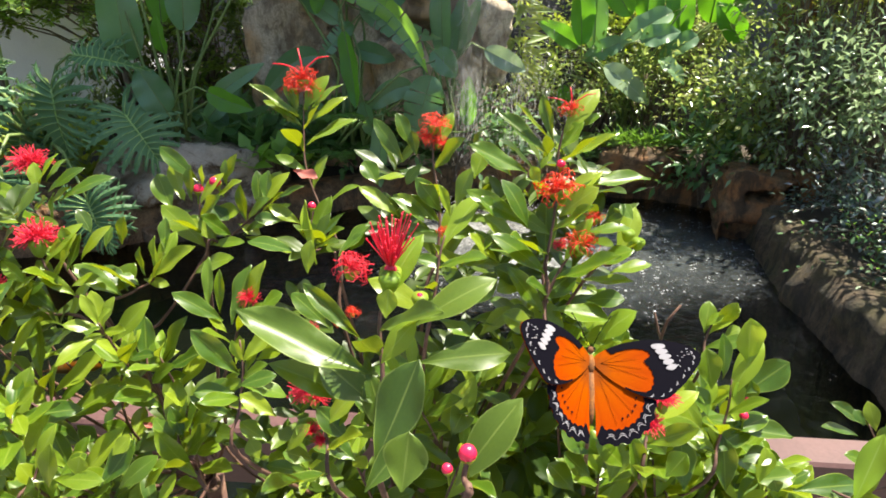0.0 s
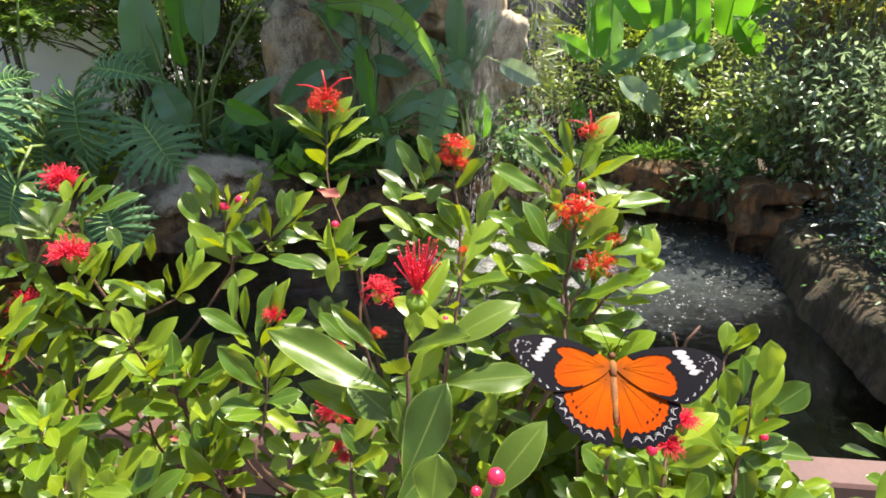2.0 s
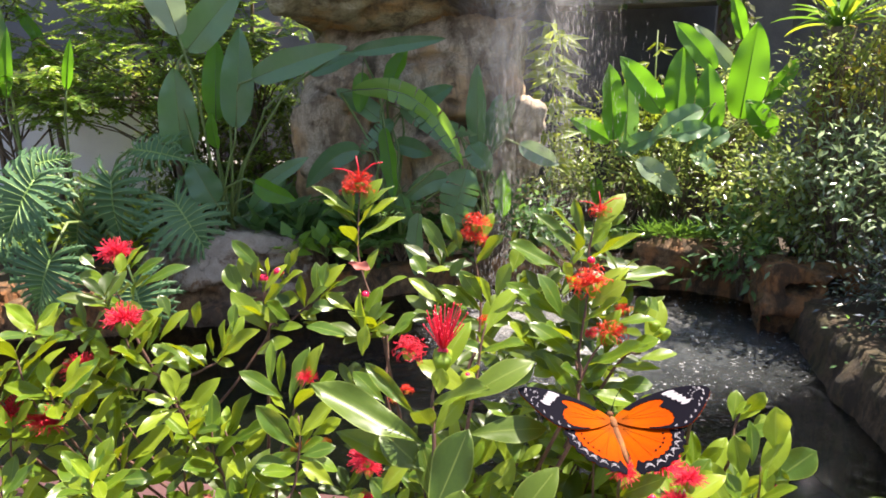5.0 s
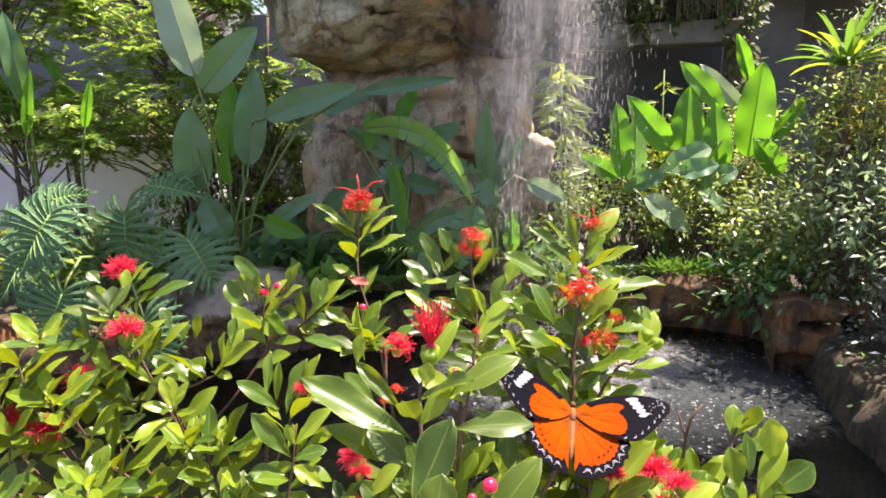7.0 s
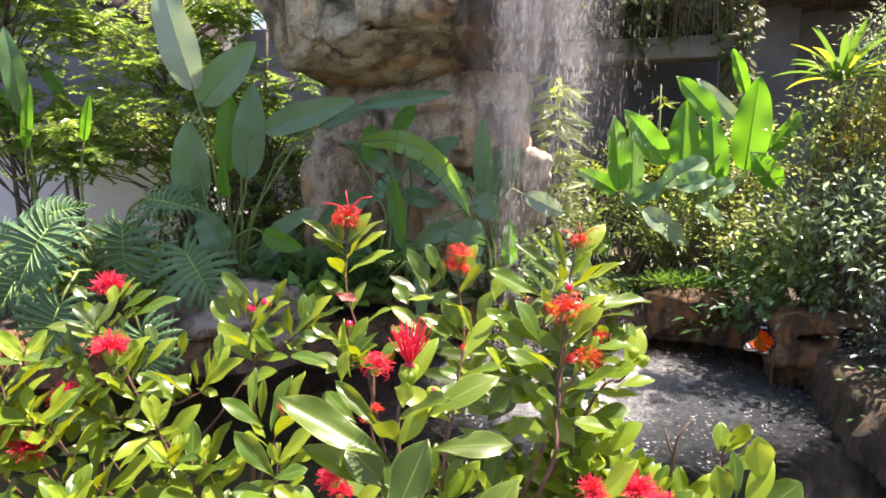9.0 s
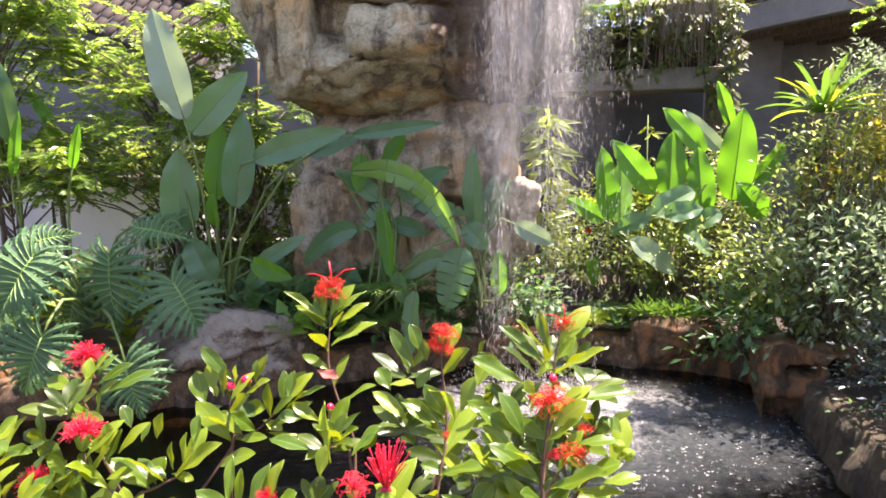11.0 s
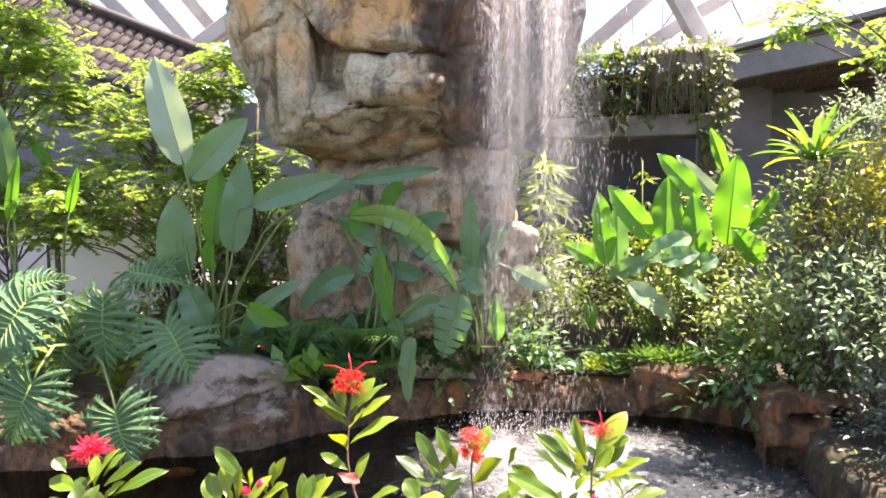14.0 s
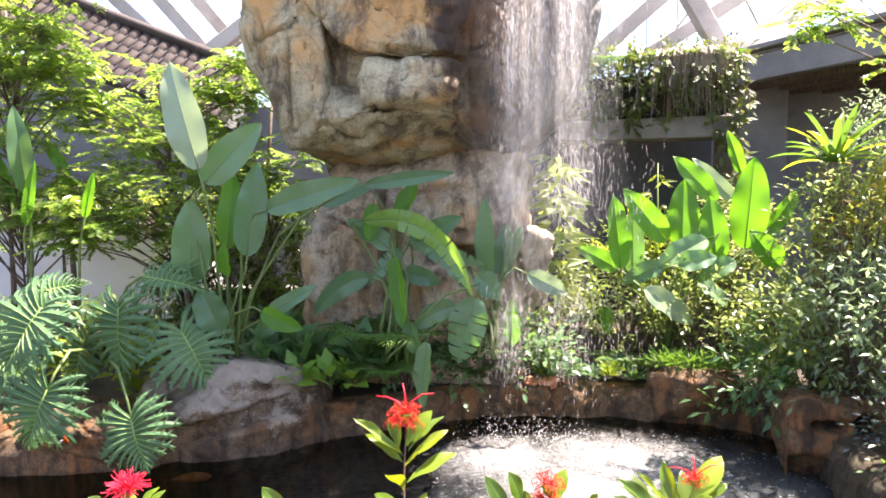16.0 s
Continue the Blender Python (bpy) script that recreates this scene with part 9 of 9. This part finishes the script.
def make_butterfly():
    b = thing("butterfly", "orange butterfly with black and white wing tips and scalloped black edges", "butterfly")
    part("abdomen", Build().tube([(0, -22 * MM, 0.3 * MM), (0, -18 * MM, 0.4 * MM), (0, -9 * MM, 0.6 * MM), (0, -1 * MM, 0.8 * MM)], [0.5 * MM, 1.3 * MM, 1.7 * MM, 1.5 * MM], 10).mesh("abdomen", "body_fur"), b)
    part("thorax", Build().ball((0, 3 * MM, 1.2 * MM), 2.4 * MM, 8, 10, (0.8, 1.8, 0.8)).mesh("thorax", "body_fur"), b)
    hd = part("head", Build().ball((0, 9 * MM, 1.2 * MM), 1.7 * MM, 6, 8).mesh("head", "body_fur"), b)
    for s in (-1, 1):
        part("eye", Build().ball((s * 1.3 * MM, 9.6 * MM, 1.5 * MM), 0.8 * MM, 5, 6).mesh("eye", "wing_black"), hd)
        part("antenna", Build().tube([(s * 0.6 * MM, 10 * MM, 1.8 * MM), (s * 4 * MM, 17 * MM, 4 * MM), (s * 8 * MM, 23 * MM, 5 * MM), (s * 8.6 * MM, 24 * MM, 5 * MM)], [0.18 * MM, 0.16 * MM, 0.2 * MM, 0.45 * MM], 5).mesh("antenna", "wing_black"), hd)
    for k in range(6):
        s = 1 if k % 2 else -1
        y = (5 - 3 * (k // 2)) * MM
        part("leg", Build().tube([(s * 1.5 * MM, y, 0), (s * 5 * MM, y + 1 * MM, -2 * MM), (s * 6.5 * MM, y, -8 * MM)], 0.25 * MM, 4).mesh("leg", "wing_black"), b)
    wings = {}
    for s in (-1, 1):
        for kind, pts in (("forewing", FORE), ("hindwing", HIND)):
            z = 0.5 * MM if kind == "forewing" else -0.2 * MM
            loop = smooth_loop([(x * MM * s, y * MM) for x, y in pts], 6)
            w = part(kind, flat(loop, z).mesh(kind, "wing_orange", False), b, pose(0, 0, 1.2 * MM))
            wings[kind, s] = w
            if kind == "forewing":
                # black outer half with a ragged inner border
                edge = loop[4:57]
                inner = []
                hub = Vector((13 * MM * s, 4 * MM, 0))
                for i, p in enumerate(edge):
                    q = i / (len(edge) - 1)
                    keep = (0.2 + 0.16 * max(0, 1 - q / 0.35) + 0.52 * math.exp(-((q - 0.5) / 0.27) ** 2) + 0.015 * math.sin(i * 2.1)) * min(1.0, 0.25 + (1 - q) / 0.22)
                    inner.append(p.lerp(hub, min(max(keep, 0.06), 0.74)))
                part("black_tip", ring(edge, inner, z + 0.35 * MM).mesh("black_tip", "wing_black", False), w, label="black wing tip")
                for i in range(5):
                    c0 = Vector((28.0 + 1.3 * i, 11.2 - 2.15 * i)) * MM
                    o = [(c0.x + x * MM, c0.y + y * MM) for x, y in ((-2.6 + 0.3 * i, 0.75), (0.2, 1.5), (2.6 - 0.5 * (i % 2), 1.2), (3.0 - 0.3 * i, 0.1), (0.3, -1.05), (-2.2 + 0.4 * (i % 2), -0.6))]
                    part("white_patch", flat(smooth_loop([(x * s, y) for x, y in o], 3), z + 0.75 * MM).mesh("white_patch", "wing_white", False), w)
                for i in range(9):
                    p = loop[26 + 3 * i]
                    c = p.lerp(hub, 0.09)
                    d = (p - hub).normalized()
                    e = Vector((-d.y, d.x, 0))
                    part("chevron", ring([c - e * 0.8 * MM, c + d * 0.5 * MM, c + e * 0.8 * MM], [c - e * 0.8 * MM - d * 0.35 * MM, c + d * 0.15 * MM, c + e * 0.8 * MM - d * 0.35 * MM], z + 0.75 * MM).mesh("chevron", "wing_white", False), w)
                for i in range(14):
                    q = Vector(((36 + 7 * srng.random()) * MM * s, (-1 + 12 * srng.random()) * MM, 0))
                    part("fleck", flat(smooth_loop([(q.x + x * MM, q.y + y * MM) for x, y in ((0.3, 0), (0, 0.22), (-0.3, 0), (0, -0.22))], 2), z + 0.7 * MM).mesh("fleck", "wing_white", False), w)
                for i in range(4):
                    part("vein", Build().tube([(4 * MM * s, 3 * MM, z), ((17 + 2 * i) * MM * s, (10 - 4.2 * i) * MM, z + 0.3 * MM)], 0.05 * MM, 4).mesh("vein", "wing_vein"), w)
            else:
                edge = loop[14:50]
                hub = Vector((9.5 * MM * s, -9 * MM, 0))
                inner = [p.lerp(hub, 0.27 + 0.025 * math.sin(i * 1.9)) for i, p in enumerate(edge)]
                edge = [p.lerp(hub, -0.05 if i % 4 < 2 else 0.0) for i, p in enumerate(edge)]
                part("black_border", ring(edge, inner, z + 0.35 * MM).mesh("black_border", "wing_black", False), w, label="scalloped black border")
                for i in range(8):
                    p = edge[2 + 4 * i]
                    c = p.lerp(hub, 0.09)
                    d = (p - hub).normalized()
                    e = Vector((-d.y, d.x, 0))
                    arc = [c + e * 1.9 * MM * u + d * (0.75 * u * u * 2 - 1.1) * MM for u in (-1, -0.6, -0.25, 0, 0.25, 0.6, 1)]
                    part("chevron", ring(arc, [q - d * 0.26 * MM for q in arc], z + 0.75 * MM).mesh("chevron", "wing_white", False), w)
                    arc = [q - d * 0.75 * MM for q in arc[1:-1]]
                    part("chevron", ring(arc, [q - d * 0.2 * MM for q in arc], z + 0.75 * MM).mesh("chevron", "wing_white", False), w)
                for i in range(6):
                    p = loop[18 + 4 * i].lerp(hub, 0.46)
                    part("spot", flat(smooth_loop([(p.x + x * MM, p.y + y * MM) for x, y in ((0.42, 0), (0, 0.46), (-0.42, 0), (0, -0.46))], 3), z + 0.5 * MM).mesh("spot", "wing_black", False), w)
                for i in range(3):
                    part("vein", Build().tube([(3 * MM * s, -2 * MM, z), ((22 - 6 * i) * MM * s, (-10 - 6 * i) * MM, z + 0.3 * MM)], 0.05 * MM, 4).mesh("vein", "wing_vein"), w)
    return b, wings


butterfly, wings = make_butterfly()

# ---- the fall ----
frng = random.Random(77)
STREAK = [(0, 0, 0), (0.5, 0, 0.3), (-0.25, 0.43, 0.3), (-0.25, -0.43, 0.3), (0, 0, 1)]
STREAK_F = [(0, 2, 1), (0, 3, 2), (0, 1, 3), (4, 1, 2), (4, 2, 3), (4, 3, 1)]
FALL_Y = 5.06


def falling_bunch(k):
    """A rigid bunch of drops and threads that falls past the rock."""
    mats = []
    for c in range(150):
        u = frng.random()
        if u < 0.34:
            x, y, n = frng.gauss(0.2, 0.07), FALL_Y + frng.gauss(0.0, 0.04), frng.randint(5, 14)
        elif u < 0.62:
            x, y, n = frng.gauss(0.64, 0.11), FALL_Y + 0.1 + frng.gauss(0.0, 0.06), frng.randint(4, 14)
        else:
            x, y, n = frng.uniform(-0.08, 1.08) if frng.random() < 0.7 else frng.uniform(0.6, 1.35), FALL_Y + frng.gauss(0.1, 0.14), frng.randint(2, 6)
        z, r = frng.uniform(0, 0.7), frng.uniform(0.02, 0.08)
        for i in range(n):
            wide = frng.uniform(0.0013, 0.0029) * (1.6 if frng.random() < 0.12 else 1.0)
            long_ = frng.uniform(0.018, 0.085)
            mats.append(np.array(Matrix.Translation((x + frng.gauss(0, r), y + frng.gauss(0, r), z + frng.gauss(0, 0.13))) @ Matrix.Diagonal((wide, wide, long_, 1))))
    ob = part("falling_water", scattered("falling_water", STREAK, STREAK_F, mats, "drops"))
    return tagged(ob, "white threads and drops of falling water", "water", "falling water", "stuff")


BUNCHES = [falling_bunch(k) for k in range(9)]


def veil(name, x0, x1, y, z0, z1, material, label, bulge=0.06):
    """A thin sheet of falling water with ragged folds."""
    b = Build()
    nx, nz = 26, 40
    for j in range(nz + 1):
        z = z0 + (z1 - z0) * j / nz
        spread_ = 1 + 0.25 * (1 - j / nz)
        for i in range(nx + 1):
            q = i / nx - 0.5
            x = (x0 + x1) / 2 + (x1 - x0) * q * spread_
            b.v.append((x, y + bulge * math.sin(q * 23) + 0.02 * fractal((x * 9, 0, z * 0.7), 2), z))
    b.f = [(j * (nx + 1) + i, j * (nx + 1) + i + 1, (j + 1) * (nx + 1) + i + 1, (j + 1) * (nx + 1) + i) for j in range(nz) for i in range(nx)]
    uv = [(i / nx, j / nz) for j in range(nz + 1) for i in range(nx + 1)]
    return part(name, mesh_from(name, b.v, b.f, material, uv=uv), fall, label=label)


fall = thing("waterfall", "thin broken curtain of white falling water and spray", "waterfall")
veil("sheet", 0.12, 0.24, FALL_Y - 0.02, 0.5, 3.7, "veil", "narrow white string of water", 0.02)
veil("sheet", 0.2, 0.52, FALL_Y + 0.06, 1.5, 3.7, "veil", "thin white sheet of falling water", 0.04)
veil("sheet", 0.5, 0.8, FALL_Y + 0.12, 1.7, 3.7, "veil", "thin white sheet of falling water", 0.04)
veil("spray", -0.3, 1.1, FALL_Y + 0.24, 1.2, 3.7, "mist", "fine spray about the fall", 0.03)
veil("spray", -0.15, 1.15, FALL_Y - 0.1, 0.2, 3.7, "mist", "fine spray about the fall", 0.03)
lip = part("spout_stone", boulder("spout_stone", (0.16, 0.42, 0.1), 13.0, "rock"), None, pose(0.0, 5.5, 3.66))
tagged(lip, "flat stone lip over which the water falls", "rock")


def splash():
    mats = []
    for i in range(420):
        a, r = frng.uniform(0, 6.28), abs(frng.gauss(0, 0.34))
        cx, cy = ((0.27, 5.06), (0.68, 5.0))[i % 2]
        h = abs(frng.gauss(0, 0.11)) * max(0.1, 1 - r)
        s = frng.uniform(0.004, 0.011)
        mats.append(np.array(Matrix.Translation((cx + r * math.cos(a), cy + r * math.sin(a) * 0.8, h)) @ Matrix.Diagonal((s, s, s * frng.uniform(0.8, 2.2), 1))))
    ob = part("splash", scattered("splash", STREAK, STREAK_F, mats, "foam"), None, pose(0, 0, WATER + 0.01))
    return tagged(ob, "white drops thrown up where the water lands", "water", kind="stuff")


SPLASHES = [splash(), splash()]


def koi(label):
    b = thing("koi", label, "fish", None, "koi")
    part("body", Build().tube([(0, 0.15, 0), (0, 0.12, 0.004), (0, 0.04, 0.008), (0, -0.05, 0.006), (0, -0.13, 0)], [0.008, 0.026, 0.036, 0.028, 0.008], 10).mesh("body", "koi"), b)
    part("tail", Build().add([(0, -0.12, 0.0), (0.035, -0.2, 0.012), (0, -0.175, 0.0), (-0.035, -0.2, -0.012)], [(0, 1, 2), (0, 2, 3)]).mesh("tail", "koi"), b)
    for s in (-1, 1):
        part("fin", Build().add([(s * 0.03, 0.07, 0), (s * 0.075, 0.03, -0.008), (s * 0.03, 0.03, 0)], [(0, 1, 2)]).mesh("fin", "koi"), b)
    return b


KOI = [koi("orange koi swimming near the surface"), koi("orange koi swimming beside the boulder")]

# the butterfly's way: seconds, place, turn; and how far each wing is raised
FLIGHT = [
    (0.00, 0.055, 0.194, 1.318, 43, 4, -2),
    (0.50, 0.055, 0.197, 1.320, 32, 4, -1),
    (1.00, 0.054, 0.194, 1.322, 34, 4, -1),
    (1.50, 0.055, 0.194, 1.323, 36, 3, -0),
    (2.00, 0.054, 0.192, 1.327, 34, 6, -1),
    (2.50, 0.052, 0.187, 1.329, 20, 4, 0),
    (3.00, 0.0525, 0.186, 1.327, 7, 0, 2),
    (3.50, 0.052, 0.182, 1.3295, -1, -2, 3),
    (4.00, 0.0515, 0.184, 1.3300, 1, 0, 3),
    (4.50, 0.049, 0.183, 1.332, 0, 1, 3),
    (5.20, 0.050, 0.184, 1.333, 12, 0, 3),
    (6.00, 0.050, 0.187, 1.331, 20, 4, 3),
    (6.80, 0.039, 0.195, 1.329, 38, -13, 7),
    (7.00, 0.041, 0.200, 1.326, 30, 16, 1),
    (7.20, 0.042, 0.197, 1.334, 45, 14, 1),
    (7.30, 0.058, 0.180, 1.349, 39, 0, 4),
    (7.40, 0.066, 0.185, 1.359, 28, -19, 8),
    (7.50, 0.076, 0.225, 1.350, 46, 20, 0),
    (7.60, 0.084, 0.221, 1.354, 49, 58, -14),
    (7.70, 0.096, 0.227, 1.330, 38, 30, -2),
    (7.80, 0.108, 0.234, 1.314, 24, -10, 6),
    (7.90, 0.123, 0.260, 1.303, 49, 0, 4),
    (8.00, 0.167, 0.339, 1.272, 59, 8, 3),
    (8.10, 0.159, 0.324, 1.290, 48, 30, -2),
    (8.20, 0.177, 0.351, 1.289, 39, 59, -14),
    (8.30, 0.210, 0.405, 1.271, 39, 59, -14),
    (8.40, 0.251, 0.475, 1.247, 26, 68, -23),
    (8.50, 0.277, 0.546, 1.231, 44, 20, 0),
    (8.60, 0.313, 0.607, 1.210, 48, 30, -2),
    (8.70, 0.355, 0.687, 1.186, 49, 20, 0),
    (8.82, 0.416, 0.833, 1.151, 40, -49, 16),
    (8.95, 0.475, 0.977, 1.104, 40, -49, 15),
    (9.07, 0.530, 1.125, 1.081, 40, -49, 15),
    (9.20, 0.585, 1.268, 1.036, 40, -49, 15),
    (9.32, 0.623, 1.413, 1.029, 40, -49, 15),
    (9.44, 0.657, 1.552, 0.993, 41, -49, 15),
    (9.56, 0.687, 1.697, 0.996, 41, -49, 15),
    (9.68, 0.713, 1.837, 0.964, 41, -49, 14),
    (9.80, 0.733, 1.983, 0.978, 41, -49, 14),
    (9.92, 0.746, 2.122, 0.954, 41, -49, 14),
    (10.04, 0.753, 2.270, 0.983, 42, -49, 14),
    (10.16, 0.756, 2.410, 0.964, 42, -49, 14),
    (10.28, 0.753, 2.558, 1.004, 42, -49, 13),
    (10.40, 0.746, 2.698, 0.991, 42, -49, 13),
    (10.52, 0.730, 2.829, 1.038, 42, -49, 13),
    (10.64, 0.709, 2.949, 1.024, 43, -49, 13),
    (10.76, 0.683, 3.080, 1.080, 43, -49, 13),
    (10.88, 0.654, 3.201, 1.070, 43, -49, 12),
    (11.00, 0.620, 3.332, 1.133, 43, -49, 12),
    (11.12, 0.563, 3.369, 1.104, 43, -49, 12),
    (11.25, 0.505, 3.417, 1.150, 44, -49, 12),
    (11.38, 0.445, 3.454, 1.121, 44, -49, 11),
    (11.50, 0.384, 3.502, 1.167, 44, -49, 11),
    (11.62, 0.294, 3.515, 1.134, 45, -49, 11),
    (11.75, 0.203, 3.538, 1.180, 45, -50, 11),
    (11.88, 0.111, 3.552, 1.148, 45, -50, 10),
    (12.00, 0.018, 3.574, 1.193, 45, -50, 10),
    (12.12, -0.072, 3.562, 1.129, 46, -50, 10),
    (12.25, -0.162, 3.558, 1.144, 46, -50, 10),
    (12.38, -0.252, 3.547, 1.081, 46, -50, 10),
    (12.50, -0.341, 3.544, 1.095, 46, -50, 9),
    (12.62, -0.416, 3.534, 1.024, 47, -50, 9),
    (12.75, -0.491, 3.534, 1.033, 47, -50, 9),
    (12.88, -0.566, 3.525, 0.963, 47, -50, 9),
    (13.00, -0.642, 3.524, 0.971, 47, -50, 9),
    (13.12, -0.707, 3.494, 0.902, 48, -50, 8),
    (13.25, -0.772, 3.473, 0.914, 48, -50, 8),
    (13.38, -0.837, 3.444, 0.848, 48, -50, 8),
    (13.50, -0.900, 3.422, 0.858, 48, -50, 8),
    (13.62, -0.972, 3.415, 0.785, 48, -50, 8),
    (13.75, -1.045, 3.413, 0.791, 49, -50, 8),
    (13.88, -1.117, 3.407, 0.719, 49, -50, 7),
    (14.00, -1.190, 3.405, 0.723, 49, -50, 7),
    (14.12, -1.261, 3.400, 0.653, 49, -50, 7),
    (14.25, -1.334, 3.401, 0.661, 49, -50, 7),
    (14.38, -1.406, 3.396, 0.591, 49, -50, 7),
    (14.50, -1.478, 3.395, 0.599, 49, -50, 7),
    (14.62, -1.541, 3.368, 0.537, 49, -50, 7),
    (14.75, -1.604, 3.346, 0.553, 49, -50, 7),
    (14.88, -1.666, 3.318, 0.493, 49, -50, 7),
    (15.00, -1.727, 3.297, 0.509, 49, -50, 7),
    (15.12, -1.792, 3.268, 0.444, 49, -50, 7),
    (15.25, -1.856, 3.243, 0.455, 49, -50, 7),
    (15.38, -1.919, 3.215, 0.393, 49, -50, 7),
    (15.50, -1.981, 3.190, 0.403, 49, -50, 7),
    (15.62, -2.044, 3.158, 0.344, 49, -50, 8),
    (15.75, -2.105, 3.130, 0.359, 49, -50, 8),
    (15.88, -2.167, 3.098, 0.301, 49, -50, 8),
    (16.00, -2.226, 3.070, 0.316, 49, -50, 8),
]
WINGBEAT = [
    (0.00, 8, 40),
    (0.50, 4, 4),
    (1.00, 3, 3),
    (1.50, 3, 3),
    (2.00, 8, 3),
    (2.50, 16, 16),
    (3.00, 18, 15),
    (3.50, 28, 25),
    (4.00, 28, 26),
    (4.50, 18, 16),
    (5.20, 20, 20),
    (6.00, 45, 40),
    (6.80, 72, 30),
    (7.00, 25, 18),
    (7.20, 28, 14),
    (7.30, 40, 36),
    (7.40, 50, 15),
    (7.50, 20, -70),
    (7.60, 70, 8),
    (7.70, 20, 20),
    (7.80, -20, -20),
    (7.90, 30, 30),
    (8.00, 5, 10),
    (8.10, 50, 50),
    (8.20, 65, 10),
    (8.30, 0, 0),
    (8.40, -15, 75),
    (8.50, 55, 55),
    (8.60, 10, 30),
    (8.70, 60, 50),
    (8.82, 60, 60),
    (8.95, 10, 10),
    (9.07, 60, 60),
    (9.20, 10, 10),
    (9.32, 60, 60),
    (9.44, 10, 10),
    (9.56, 60, 60),
    (9.68, 10, 10),
    (9.80, 60, 60),
    (9.92, 10, 10),
    (10.04, 60, 60),
    (10.16, 10, 10),
    (10.28, 60, 60),
    (10.40, 10, 10),
    (10.52, 60, 60),
    (10.64, 10, 10),
    (10.76, 60, 60),
    (10.88, 10, 10),
    (11.00, 60, 60),
    (11.12, 10, 10),
    (11.25, 60, 60),
    (11.38, 10, 10),
    (11.50, 60, 60),
    (11.62, 10, 10),
    (11.75, 60, 60),
    (11.88, 10, 10),
    (12.00, 60, 60),
    (12.12, 10, 10),
    (12.25, 60, 60),
    (12.38, 10, 10),
    (12.50, 60, 60),
    (12.62, 10, 10),
    (12.75, 60, 60),
    (12.88, 10, 10),
    (13.00, 60, 60),
    (13.12, 10, 10),
    (13.25, 60, 60),
    (13.38, 10, 10),
    (13.50, 60, 60),
    (13.62, 10, 10),
    (13.75, 60, 60),
    (13.88, 10, 10),
    (14.00, 60, 60),
    (14.12, 10, 10),
    (14.25, 60, 60),
    (14.38, 10, 10),
    (14.50, 60, 60),
    (14.62, 10, 10),
    (14.75, 60, 60),
    (14.88, 10, 10),
    (15.00, 60, 60),
    (15.12, 10, 10),
    (15.25, 60, 60),
    (15.38, 10, 10),
    (15.50, 60, 60),
    (15.62, 10, 10),
    (15.75, 60, 60),
    (15.88, 10, 10),
    (16.00, 60, 60),
]


def motions():
    walk(butterfly, [(t, pose(x, y, z, rx, ry, rz)) for t, x, y, z, rx, ry, rz in FLIGHT])
    for (kind, s), w in wings.items():
        fold = 1.0 if kind == "forewing" else 0.9
        walk(w, [(t, pose(0, 0, 0.0012, 0, (-right if s > 0 else left) * fold, 0)) for t, right, left in WINGBEAT])
    # each bunch falls, sinks below the pond and starts again above
    last, top, low = 1.1, 3.1, -1.35
    for k, bunch in enumerate(BUNCHES):
        rows = []
        start = -last * k / len(BUNCHES)
        while start < 16.0:
            for q in (0.0, 0.25, 0.5, 0.75, 0.972):
                t = start + q * last
                rows.append((t, pose(0, 0, top + (low - top) * (0.55 * q + 0.45 * q * q))))
            start += last
        first = [r for r in rows if r[0] <= 0][-1]
        rows = [(0.0, first[1])] + [r for r in rows if 0.02 < r[0] < 15.98]
        rows.append((16.0, rows[-1][1]))
        walk(bunch, rows)
    for k, ob in enumerate(SPLASHES):
        walk(ob, [(0.2 * i, pose(0.02 * (i % 3 - 1), 0, WATER + (0.015 if (i + k) % 2 else -0.045), 0, 0, 3 * ((i + k) % 2))) for i in range(81)])
    walk(KOI[0], [(0.0, pose(-2.02, 2.83, -0.46, 0, 0, -80)), (1.5, pose(-1.30, 2.84, -0.46, 0, 0, -85)), (3.5, pose(-1.15, 2.86, -0.46, 0, 0, -70)), (8.0, pose(-0.2, 3.2, -0.5, 0, 0, -60)), (16.0, pose(1.0, 3.6, -0.5, 0, 0, -60))])
    walk(KOI[1], [(0.0, pose(-3.6, 3.9, -0.5, 0, 0, -85)), (10.0, pose(-2.3, 4.3, -0.46, 0, 0, -80)), (16.0, pose(-2.2, 4.34, -0.46, 0, 0, -75))])


motions()
